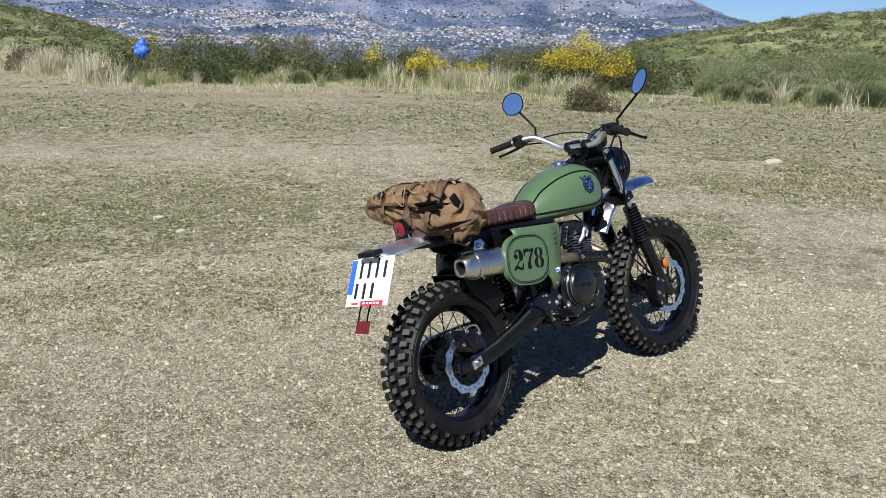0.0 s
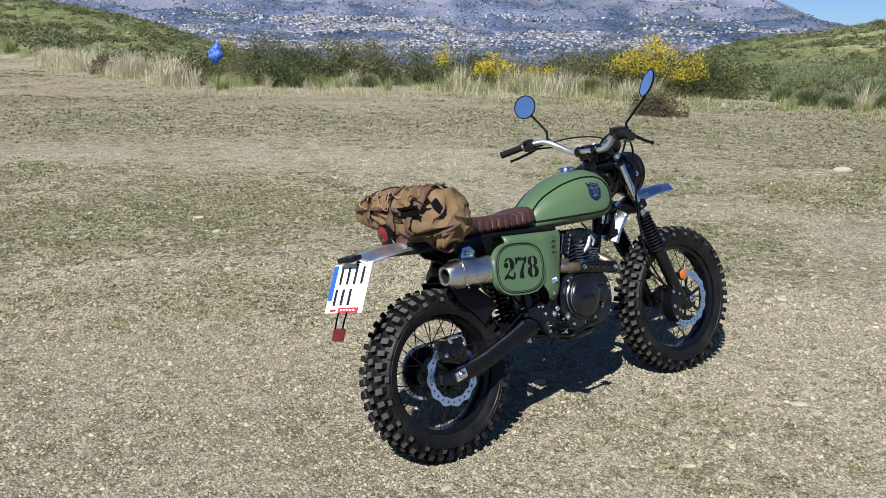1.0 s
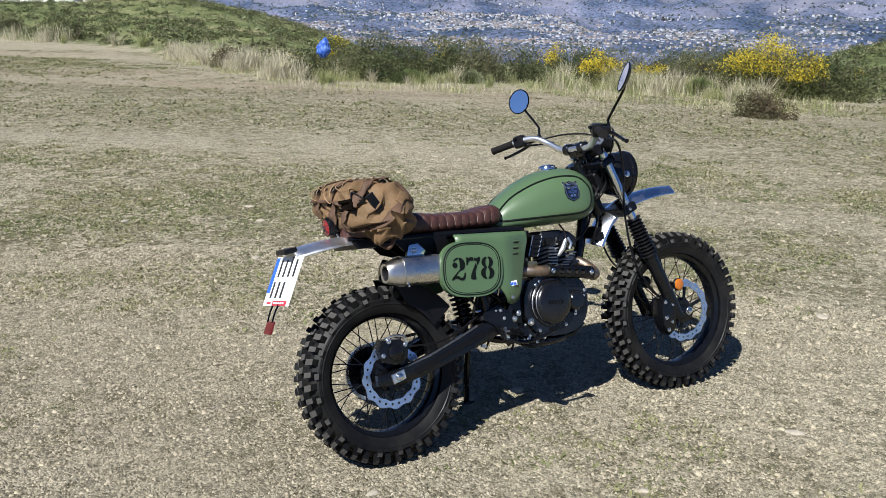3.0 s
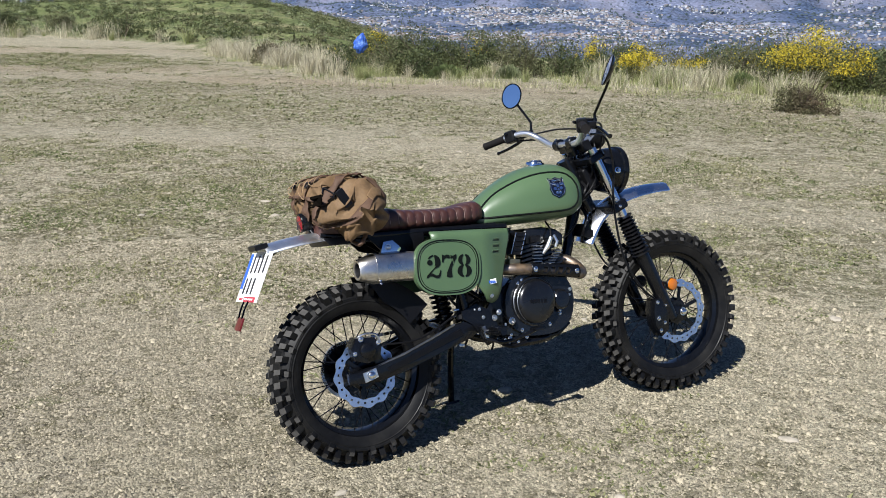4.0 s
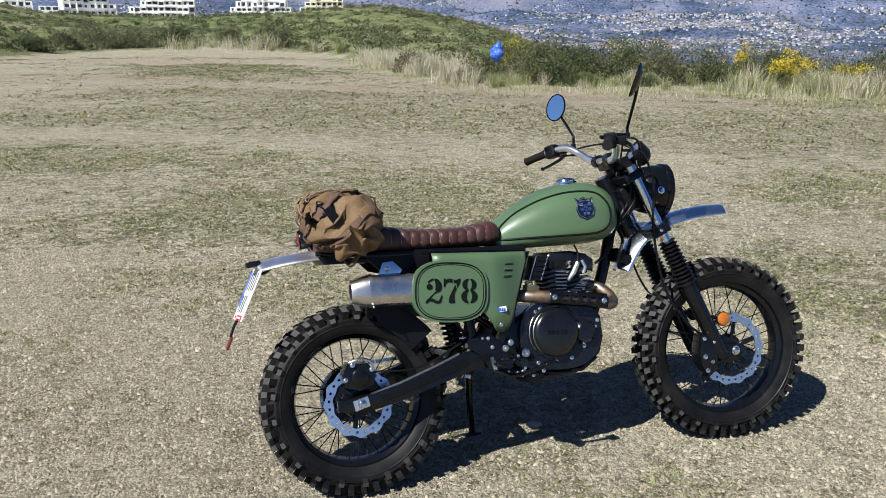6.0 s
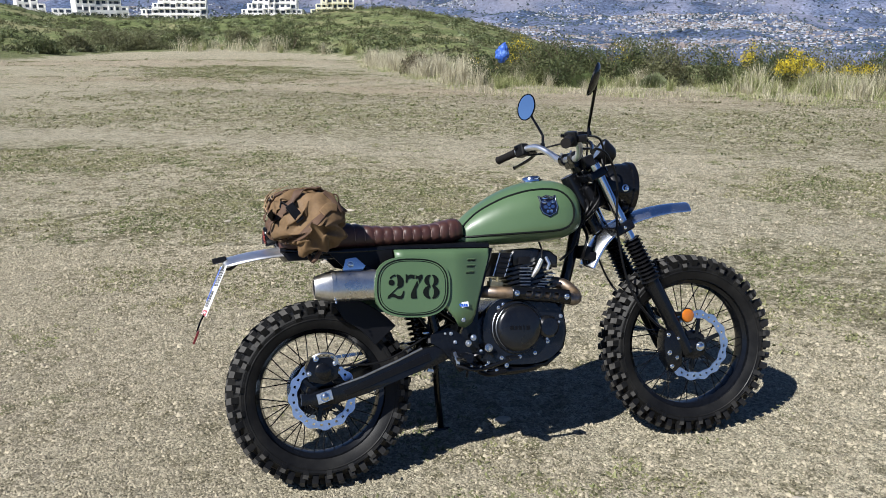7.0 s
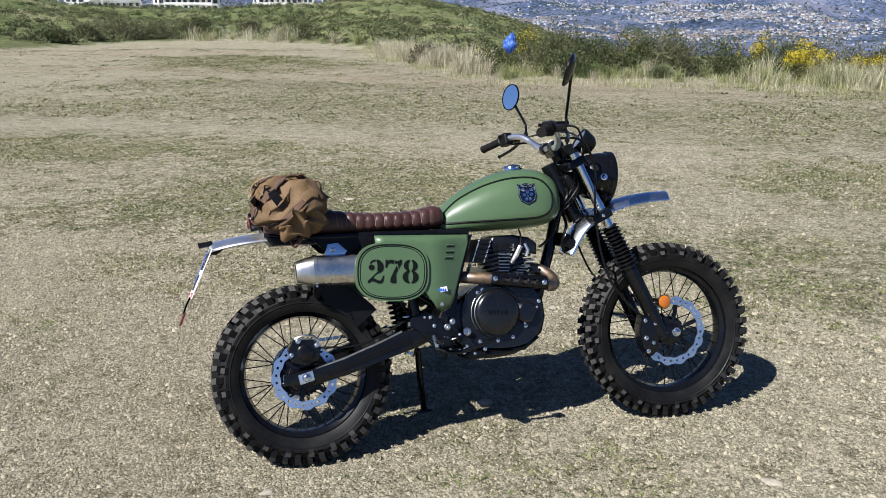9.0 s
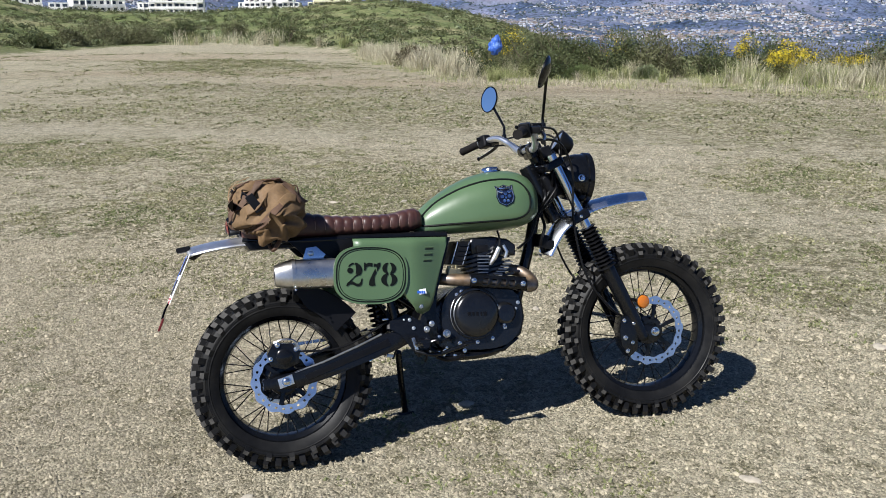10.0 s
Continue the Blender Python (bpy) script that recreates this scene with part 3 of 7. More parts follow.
def make_shrub(name, b, r, radii, material, leaves, label, flowers=0, leaf=0.05, seed=1, lumps=11, group=""):
    """A shrub on the land: stems, a crown of leaves and, on gorse, sprays of yellow flowers."""
    rnd = np.random.default_rng(seed)
    x, y = polar(b, r)
    root = new(name)
    root.matrix_world = pose(x, y, height(x, y) - 0.03, 0, 0, rnd.uniform(0, 360))
    tagged(root, label, "shrub", group)
    v, f, p = leaf_cloud(int(leaves * 1.8), radii, rnd, leaf * 0.7, lumps)
    parts = [("stem", twig_mesh(radii, rnd), BARK), ("crown", mesh_from("crown", v, f), material)]
    if flowers:
        flowers = int(flowers * 1.7)
        high = p[p[:, 2] > radii[2] * 0.45]
        spots = high[rnd.integers(0, len(high), max(flowers // 45, 3))]
        q = spots[rnd.integers(0, len(spots), flowers)] + rnd.normal(0, 1, (flowers, 3)) * np.array(radii) * (0.12, 0.12, 0.055)
        d = rnd.normal(0, 1, (flowers, 3))
        s = rnd.normal(0, 1, (flowers, 3))
        sz = leaf * 0.55 / np.linalg.norm(d, axis=1)[:, None]
        fv = np.stack([q, q + d * sz * 0.6 + s * 0.013, q + d * sz, q + d * sz * 0.5 - s * 0.015], 1).reshape(-1, 3)
        ff = (np.array([[0, 1, 2, 3]])[None] + (np.arange(flowers) * 4)[:, None, None]).reshape(-1, 4)
        parts.append(("blossom", mesh_from("blossom", fv, ff), FLOWER))
    for nm, me, mt in parts:
        ob = put(nm, me, mt)
        ob.parent = root
    return root


# bearing, distance, half-sizes, leaves, flowers
G = "flowering gorse at the edge of the hilltop"
make_shrub("gorse_bush", 7.8, 24.5, (1.6, 1.1, 1.5), GORSE, 8000, "gorse bush in yellow flower among dry grass", 3600, 0.07, 11, group=G)
make_shrub("gorse_bush", 10.4, 23.5, (0.8, 0.7, 1.2), GORSE, 3600, "gorse bush in yellow flower among dry grass", 1300, 0.07, 12, group=G)
make_shrub("gorse_bush", -2.2, 25.5, (0.9, 0.7, 1.1), GORSE, 3000, "low gorse bush with yellow flowers in pale grass", 1700, 0.07, 13, group=G)
make_shrub("gorse_bush", -5.3, 31.0, (0.55, 0.5, 1.45), GORSE, 1500, "low gorse bush with yellow flowers in pale grass", 900, 0.08, 14, group=G)
make_shrub("gorse_bush", 1.2, 27.0, (1.0, 0.6, 1.05), GORSE, 2600, "low gorse bush with yellow flowers in pale grass", 1100, 0.07, 15, group=G)
make_shrub("gorse_bush", -20.2, 27.5, (1.0, 0.7, 1.45), GORSE, 3000, "gorse bush in thin yellow flower beside a blue plastic bag", 420, 0.07, 16, group=G)
S = "dark shrubs along the edge of the hilltop"
for k, (b, r, rx, rz) in enumerate([(-21.5, 25.0, 0.9, 0.95), (-18.6, 26.5, 1.3, 1.35), (-16.2, 26.0, 1.4, 1.3), (-13.8, 26.5, 1.3, 1.25), (-11.6, 26.8, 1.4, 1.45),
                                   (-9.6, 26.0, 1.2, 1.4), (-7.2, 26.5, 1.1, 1.15), (-13.0, 28.8, 1.6, 1.35), (-4.2, 26.2, 0.8, 0.8), (4.4, 25.0, 1.1, 1.15), (6.2, 25.2, 0.9, 1.25),
                                   (12.2, 24.0, 1.1, 1.35), (-3.2, 27.8, 1.3, 1.25), (-0.6, 28.0, 1.3, 1.2), (2.4, 27.4, 1.3, 1.2), (5.2, 27.0, 1.4, 1.35), (3.4, 25.4, 0.9, 0.9), (10.0, 26.5, 1.5, 1.6), (12.9, 26.0, 0.9, 1.1), (-16.8, 24.6, 1.0, 0.75)]):
    make_shrub("shrub", b, r, (rx * 1.1, rx * 0.85, rz * (1.18 if -17 < b < 7 else 1.0)), OLIVE if k % 4 == 1 else SHRUB, int(3900 * rx), "olive green shrub along the edge of the hilltop" if k % 4 == 1 else "dense dark green shrub along the edge of the hilltop", 60 if k % 3 == 0 else 0, 0.075, 30 + k, group=S)
make_shrub("dead_shrub", 9.3, 17.6, (0.62, 0.55, 0.72), DRY, 3600, "low dead brown shrub on bare gravel", 0, 0.05, 60)
make_shrub("dead_shrub", -27.3, 31.0, (0.95, 0.7, 0.95), DRY, 1700, "dead brown twiggy shrub among dry straw grass", 0, 0.08, 61)
make_shrub("dead_shrub", 19.2, 22.8, (0.75, 0.6, 0.75), DRY, 1500, "half-dead russet shrub among green scrub", 0, 0.07, 62)
SG = "grey-green scrub on the rise"
for k, (b, r, rx, rz) in enumerate([(17.2, 25.5, 0.7, 0.95), (17.8, 24.5, 0.9, 1.05), (20.0, 25.5, 1.1, 1.1), (21.6, 29.0, 1.3, 1.3), (23.3, 26.0, 1.2, 1.25), (25.4, 24.0, 1.3, 1.35),
                                   (22.3, 23.6, 0.6, 0.6), (24.2, 30.5, 1.4, 1.2), (18.2, 31.0, 1.6, 1.2), (26.8, 27.5, 1.4, 1.5), (17.6, 28.5, 1.0, 0.9), (28.5, 24.0, 1.2, 1.2), (16.8, 36.0, 1.6, 1.1), (20.5, 36.0, 1.8, 1.2), (24.5, 37.0, 1.9, 1.3)]):
    make_shrub("scrub_bush", b, r, (rx, rx * 0.8, rz), (SAGE, FRESH, SAGE, OLIVE)[k % 4], int(3600 * rx), ("rounded grey-green scrub bush on a grassy rise", "rounded fresh green scrub bush on a grassy rise", "rounded grey-green scrub bush on a grassy rise", "rounded olive scrub bush on a grassy rise")[k % 4], 0, 0.055, 80 + k, group=SG)
for k, (b, r, rx, rz) in enumerate([(-37.2, 66, 2.6, 2.4), (-47.0, 72, 2.4, 1.7), (-49.0, 72, 2.3, 2.1), (-44.5, 80, 2.2, 1.6), (-41.0, 84, 2.0, 1.4), (-50.6, 62, 1.8, 1.2), (-52.5, 56, 1.7, 1.0)]):
    make_shrub("shrub", b, r, (rx, rx * 0.8, rz), OLIVE if k % 3 else SHRUB, 2600, "large olive green shrub at the foot of the rise" if k % 3 else "large dark green shrub at the foot of the rise", 0, 0.17, 110 + k, group="shrubs at the foot of the rise")


def tussock_mesh(name, n, length, rnd, spreadr=0.22):
    p = np.zeros((n, 3))
    p[:, :2] = rnd.normal(0, spreadr * 0.4, (n, 2))
    return mesh_from(name, *blades(p, rnd.uniform(0.45, 1.1, n) * length, rnd.uniform(0.08, 0.75, n), np.full(n, 0.014), rnd))


def dome_bush(b, r, size, seed, material=SAGE):
    """A rounded bush of fine upright stems, as broom and esparto grow."""
    rnd = np.random.default_rng(seed)
    n = int(6000 * size)
    x, y = polar(b, r)
    d = rnd.normal(0, 1, (n, 3))
    d[:, 2] = np.abs(d[:, 2]) * 0.9
    d /= np.linalg.norm(d, axis=1)[:, None]
    lump = 1 + 0.22 * fbm(d[:, 0] * 2.4 + seed, d[:, 1] * 2.4 + d[:, 2], 2, seed)
    out = d * (1.0, 1.0, 0.9) * lump[:, None] * size * 0.62
    base, tip = out * rnd.uniform(0.6, 0.85, (n, 1)), out * rnd.uniform(0.9, 1.06, (n, 1)) + rnd.normal(0, 0.03 * size, (n, 3)) + (0, 0, 0.05 * size)
    side = np.cross(tip - base, rnd.normal(0, 1, (n, 3)))
    side *= 0.009 / np.linalg.norm(side, axis=1)[:, None]
    me = mesh_from("broom_bush", np.stack([base - side, base + side, tip + side * 0.4, tip - side * 0.4], 1).reshape(-1, 3), (np.arange(n) * 4)[:, None] + np.arange(4)[None])
    put("broom_bush", me, material, "rounded fresh green bush of fine stems on a grassy rise" if material is FRESH else "rounded grey-green bush of fine stems on a grassy rise", "shrub", group=SG, m=pose(x, y, height(x, y) - 0.03))


for k, (b, r, size) in enumerate([(22.6, 22.6, 0.75), (24.9, 22.2, 1.1), (20.6, 24.2, 0.8), (19.0, 27.5, 0.9), (23.8, 27.2, 1.1), (27.0, 24.6, 1.2), (16.7, 23.4, 0.7), (21.4, 32.5, 1.2), (18.0, 34.0, 1.2),
                                  (25.5, 33.0, 1.3), (17.0, 27.0, 0.9), (29.0, 29.0, 1.3), (-14.6, 24.2, 0.8), (-10.4, 24.4, 0.7), (0.4, 24.6, 0.75), (4.6, 23.6, 0.8),
                                  (18.2, 22.6, 0.85), (19.8, 21.8, 0.7), (21.2, 22.9, 1.0), (23.6, 21.6, 0.8), (26.2, 22.3, 1.1), (27.8, 22.8, 1.0), (22.0, 25.6, 1.2), (25.6, 26.6, 1.3), (19.4, 30.0, 1.3), (28.2, 26.8, 1.4)]):
    dome_bush(b, r, size * 0.9, 300 + k, FRESH if k % 3 == 0 else SAGE)


def build_tussocks():
    straw = [tussock_mesh("dry_grass_tussock", 130 if k < 2 else 75, 1.0, np.random.default_rng(200 + k), 0.24 if k < 2 else 0.7) for k in range(4)]
    green = [tussock_mesh("green_grass_tussock", 120, 0.8, np.random.default_rng(220 + k), 0.22 if k < 2 else 0.6) for k in range(3)]
    for me in straw:
        me.materials.append(STRAW)
    for me in green:
        me.materials.append(GREENGRASS)
    rnd = np.random.default_rng(5)

    def stand(n, b0, b1, r0, r1, scale, share, group):
        for _ in range(n):
            b = rnd.uniform(b0, b1)
            r = float(np.interp(b, EDGE_B, EDGE_R)) + rnd.uniform(r0, r1)
            x, y = polar(b, r)
            if float(fbm(np.array([x * 0.55]), np.array([y * 0.55]), 2, 51)[0]) < rnd.uniform(-0.75, 0.1):
                continue
            dry = rnd.uniform() < share
            me = straw[rnd.integers(4)] if dry else green[rnd.integers(3)]
            s = scale * rnd.uniform(0.45, 1.4)
            ob = new("dry_grass_tussock" if dry else "green_grass_tussock", me)
            ob.matrix_world = pose(x, y, height(x, y) - 0.02, 0, 0, rnd.uniform(0, 360)) @ Matrix.Diagonal((s, s, s, 1))
            tagged(ob, "pale dry straw grass tussock at the gravel edge" if dry else "green grass tussock at the gravel edge", "grass", group)

    stand(150, -31, -21.5, -4.0, 3.5, 0.68, 0.95, "straw grass beside the dark shrubs")
    stand(150, -21, -5, -3.5, 1.2, 0.42, 0.3, "grass before the dark shrubs")
    stand(150, -5, 8, -3.5, 2.5, 0.6, 0.5, "grass between the gorse bushes")
    stand(12, 7.5, 10.5, -6.5, -4.5, 0.6, 0.8, "grass round the dead shrub")
    stand(48, 16.7, 30, -4.0, 1.0, 0.55, 0.4, "grass before the scrub")
    # low thin grass along the gravel edge, beyond counting
    for name, mt, count in (("low_grass", GREENGRASS, 620), ("low_straw", STRAW, 260)):
        b = rnd.uniform(-32, 31, count)
        r = np.interp(b, EDGE_B, EDGE_R) - 7.0 * rnd.uniform(0, 1, count) ** 1.8 + 1.2
        off = (b < 13.9) | (b > 16.4)
        b, r = b[off], r[off]
        count = len(b)
        x, y = r * np.sin(np.radians(b)), r * np.cos(np.radians(b))
        k = np.repeat(np.arange(count), 34)
        n = len(k)
        px, py = x[k] + rnd.normal(0, 0.2, n), y[k] + rnd.normal(0, 0.2, n)
        tall = rnd.uniform(0.03, 0.22, count)[k] * rnd.uniform(0.5, 1.3, n)
        put(name, mesh_from(name, *blades(np.stack([px, py, land(px, py) - 0.01], -1), tall, rnd.uniform(0.1, 0.8, n), np.full(n, 0.008), rnd)), mt, "thin low grass along the gravel edge", "grass", "stuff")
    stand(40, -12, 9, -2.5, 1.0, 0.55, 0.8, "tall pale grass before the shrubs")
    stand(24, -46, -31, -3.5, 2.5, 1.1, 0.85, "straw grass at the far gravel edge")


build_tussocks()


def build_hill_scrub():
    """Countless low bushes over the two rises, as one stuff object a colour."""
    rnd = np.random.default_rng(77)
    core_v = np.array([[1, 0, 0], [0, 1, 0], [-1, 0, 0], [0, -1, 0], [0.6, 0.6, 0.55], [-0.6, 0.6, 0.6], [-0.6, -0.6, 0.55], [0.6, -0.6, 0.6], [0, 0, 0.85]], float)
    core_f = np.array([[4, 1, 5, 8], [5, 2, 6, 8], [6, 3, 7, 8], [7, 0, 4, 8]])
    for name, mt, count, seed in (("hill_scrub", SHRUB, 2100, 3), ("olive_scrub", OLIVE, 1300, 9), ("hill_grass", SAGE, 600, 14)):
        vs, quads, off = [], [], 0
        while len(vs) < count:
            b = rnd.uniform(-64, -20.5) if rnd.uniform() < 0.55 else rnd.uniform(10.5, 37)
            e = float(np.interp(b, EDGE_B, EDGE_R))
            r = e + 3 + (NEAR_R + 6 - e) * rnd.uniform(0, 1) ** 0.95
            x, y = polar(b, r)
            if float(fbm(np.array([x / 9]), np.array([y / 9]), 3, seed)[0]) < rnd.uniform(-0.7, 0.4):
                continue
            s = rnd.uniform(0.3, 0.8) * (0.7 + r / 190)
            tall = s * rnd.uniform(0.6, 1.0)
            v, f, _ = leaf_cloud(84, (s, s, tall), rnd, 0.1 + 0.05 * s, 4)
            core = core_v * rnd.uniform(0.6, 0.95, (9, 1)) * (s * 0.68, s * 0.68, tall * 0.5)
            at = np.array([x, y, height(x, y) - 0.06])
            vs.append(np.vstack([v, core]) + at)
            quads += [f + off, core_f + off + len(v)]
            off += len(v) + 9
        put(name, mesh_from(name, np.vstack(vs), np.vstack(quads)), mt, "low green scrub scattered over grassy slopes", "scrub", "stuff")


build_hill_scrub()


# ---- the town in the valley, too many houses to count ----
def build_town():
    rnd = np.random.default_rng(15)
    want = 23000
    b = np.radians(rnd.uniform(-66, 21, want * 5))
    r = 1060 + 2850 * rnd.uniform(0, 1, want * 5) ** 0.95
    x, y = r * np.sin(b), r * np.cos(b)
    dens = 0.85 * fbm(x / 210, y / 210, 4, 41) + 0.3 - np.clip((r - 2000) / 1900, 0, 1) * 0.6 - np.clip((1650 - r) / 900, 0, 0.35) - np.clip((np.degrees(b) + 4) / 30, 0, 0.35)
    keep = np.flatnonzero(dens > rnd.uniform(-0.1, 0.9, len(x)))[:want]
    x, y, r = x[keep], y[keep], r[keep]
    z = land(x, y)
    wall_v, wall_f, roof_v, roof_f = [], [], [], []
    for k in range(len(x)):
        w, d, h = rnd.uniform(3.5, 10) * min(r[k] / 2200, 1), rnd.uniform(3.5, 6) * min(r[k] / 2200, 1), rnd.choice([1.5, 1.9, 2.3, 3.4]) * min(r[k] / 2200, 1)
        a = rnd.uniform(0, math.pi)
        ca, sa = math.cos(a), math.sin(a)
        c = [(sx * w / 2 * ca - sy * d / 2 * sa + x[k], sx * w / 2 * sa + sy * d / 2 * ca + y[k]) for sx, sy in ((-1, -1), (1, -1), (1, 1), (-1, 1))]
        o = len(wall_v)
        wall_v += [(px, py, z[k] - 4) for px, py in c] + [(px, py, z[k] + h) for px, py in c]
        wall_f += [(o, o + 1, o + 5, o + 4), (o + 1, o + 2, o + 6, o + 5), (o + 2, o + 3, o + 7, o + 6), (o + 3, o, o + 4, o + 7), (o + 4, o + 5, o + 6, o + 7)]
        if rnd.uniform() < 0.45:
            o = len(roof_v)
            m1, m2 = [((c[i][0] + c[j][0]) / 2, (c[i][1] + c[j][1]) / 2) for i, j in ((0, 3), (1, 2))]
            roof_v += [(px, py, z[k] + h + 0.05) for px, py in c] + [(*m1, z[k] + h + 1.9), (*m2, z[k] + h + 1.9)]
            roof_f += [(o, o + 1, o + 5, o + 4), (o + 2, o + 3, o + 4, o + 5), (o + 3, o, o + 4, o + 4), (o + 1, o + 2, o + 5, o + 5)]
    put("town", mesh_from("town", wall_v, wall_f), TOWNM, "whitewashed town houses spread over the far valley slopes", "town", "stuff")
    # dark gardens and tree clumps between the houses
    m = 28000
    b = np.radians(rnd.uniform(-66, 21, m))
    r = 1060 + 3000 * rnd.uniform(0, 1, m)
    x, y = r * np.sin(b), r * np.cos(b)
    size = rnd.uniform(1.6, 4.6, m) * np.clip(r / 2100, 0.5, 1.3)
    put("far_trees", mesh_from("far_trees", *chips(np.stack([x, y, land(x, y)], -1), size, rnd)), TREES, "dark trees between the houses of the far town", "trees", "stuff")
    # a pale road winding up the slope
    way = spline([polar(q, d) + (0,) for q, d in ((-17.5, 1560), (-20.0, 1640), (-21.6, 1780), (-21.4, 1960), (-19.0, 2120), (-15.5, 2200), (-11.5, 2290))], 14)
    rv, rf = [], []
    for i, p in enumerate(way):
        t = (way[min(i + 1, len(way) - 1)] - way[max(i - 1, 0)]).normalized()
        for q in (-1, 1):
            px, py = p.x - t.y * 5.5 * q, p.y + t.x * 5.5 * q
            rv.append((px, py, height(px, py) + 2.0))
        if i:
            rf.append((2 * i - 2, 2 * i, 2 * i + 1, 2 * i - 1))
    put("road", mesh_from("road", rv, rf), ROADM, "pale road winding up the far valley slope", "road", "structure")
    quads = [f for f in roof_f if len(set(f)) == 4]
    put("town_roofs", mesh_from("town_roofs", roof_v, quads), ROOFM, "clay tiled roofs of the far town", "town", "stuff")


build_town()

# ---- the motorcycle: u forward from the rear contact, v to its left, w up its own leaning axis ----
HEAD, LEAN_L, STEER = 45.3, 15.76, 5.2
_f = Vector((math.cos(radians(HEAD)), math.sin(radians(HEAD)), 0))
_l = Vector((-_f.y, _f.x, 0))
_up = Vector((0, 0, 1)) * math.cos(radians(LEAN_L)) + _l * math.sin(radians(LEAN_L))
_lf = _l * math.cos(radians(LEAN_L)) - Vector((0, 0, 1)) * math.sin(radians(LEAN_L))
BIKE = Matrix(((_f.x, _lf.x, _up.x, 0.120), (_f.y, _lf.y, _up.y, 2.846), (_f.z, _lf.z, _up.z, 0.0), (0, 0, 0, 1)))
AXIS = Vector((-0.41, 0, 0.912))
HEADPT = Vector((0.985, 0, 0.93))
TURNED = Matrix.Translation(HEADPT) @ Matrix.Rotation(radians(-STEER), 4, AXIS) @ Matrix.Translation(-HEADPT)

bike = new("motorcycle")
bike.matrix_world = BIKE
tagged(bike, "army green scrambler motorcycle leaning on its side stand on gravel", "motorcycle")


def part(name, bm, material, parent, label="", xf=None, sharp=38, solid=0.0, local=None, flat=False):
    """Links a bmesh as one mesh object under a thing or a part."""
    if xf is not None:
        bm.transform(xf)
    bmesh.ops.recalc_face_normals(bm, faces=bm.faces)
    me = bpy.data.meshes.new(name)
    bm.to_mesh(me)
    bm.free()
    me.polygons.foreach_set("use_smooth", [not flat] * len(me.polygons))
    me.set_sharp_from_angle(angle=radians(sharp))
    me.materials.append(material)
    ob = new(name, me)
    ob.parent = parent
    if local is not None:
        ob.matrix_local = local
    if label:
        tagged(ob, label)
    if solid:
        mod = ob.modifiers.new("thickness", "SOLIDIFY")
        mod.thickness, mod.offset = solid, 0
    return ob


def rings_to_bm(bm, rings, closed=True, caps=True):
    vs = [[bm.verts.new(p) for p in ring] for ring in rings]
    n = len(vs[0])
    for a, b in zip(vs, vs[1:]):
        for j in range(n if closed else n - 1):
            bm.faces.new((a[j], a[(j + 1) % n], b[(j + 1) % n], b[j]))
    if caps and closed:
        bm.faces.new(vs[0][::-1])
        bm.faces.new(vs[-1])
    return vs


def sweep(bm, pts, r, seg=10, squash=None):
    """A tube along points; r is a number or one radius a point."""
    pts = [Vector(p) for p in pts]
    side, rings = None, []
    for i, p in enumerate(pts):
        t = (pts[min(i + 1, len(pts) - 1)] - pts[max(i - 1, 0)]).normalized()
        if side is None:
            side = t.orthogonal().normalized()
        side = (side - t * side.dot(t)).normalized()
        up = t.cross(side)
        rr = r[i] if isinstance(r, (list, tuple)) else r
        rings.append([p + (side * math.cos(a) + up * math.sin(a)) * rr for a in (2 * math.pi * k / seg for k in range(seg))])
    rings_to_bm(bm, rings)
    return bm


def tube(pts, r, seg=10, per=6):
    return sweep(bmesh.new(), spline(pts, per), r, seg)


def lathe(bm, profile, origin, axis, seg=32, caps=True):
    """Turns (along, radius) pairs round an axis."""
    ax = Vector(axis).normalized()
    s = ax.orthogonal().normalized()
    t = ax.cross(s)
    o = Vector(origin)
    rings = [[o + ax * a + (s * math.cos(q) + t * math.sin(q)) * max(r, 1e-4) for q in (2 * math.pi * k / seg for k in range(seg))] for a, r in profile]
    rings_to_bm(bm, rings, True, caps)
    return bm


def prism(bm, poly, v0, v1, bevel=0.0, segs=2):
    """A plate: an outline in u and w, between two side distances."""
    a = [bm.verts.new((u, v0, w)) for u, w in poly]
    b = [bm.verts.new((u, v1, w)) for u, w in poly]
    n = len(poly)
    fs = [bm.faces.new(a[::-1]), bm.faces.new(b)]
    fs += [bm.faces.new((a[i], a[(i + 1) % n], b[(i + 1) % n], b[i])) for i in range(n)]
    if bevel:
        es = {e for f in fs[:2] for e in f.edges}
        bmesh.ops.bevel(bm, geom=list(es), offset=bevel, segments=segs, profile=0.7, affect="EDGES")
    return bm


def block(bm, c, size, m=None, bevel=0.003, segs=2):
    made = bmesh.ops.create_cube(bm, size=1, matrix=Matrix.Translation(c) @ (m.to_4x4() if m else Matrix()) @ Matrix.Diagonal((*size, 1)))
    if bevel:
        es = {e for v in made["verts"] for e in v.link_edges}
        bmesh.ops.bevel(bm, geom=list(es), offset=bevel, segments=segs, profile=0.7, affect="EDGES")
    return bm


def bolt(at, parent, r=0.008, axis=(0, -1, 0), xf=None, name="bolt", material=None):
    """A domed bolt head with a washer."""
    bm = lathe(bmesh.new(), [(0, r * 1.3), (0.002, r * 1.3), (0.002, r), (r * 0.8, r * 0.9), (r, r * 0.6)], at, axis, 12)
    return part(name, bm, material or BOLT, parent, xf=xf)


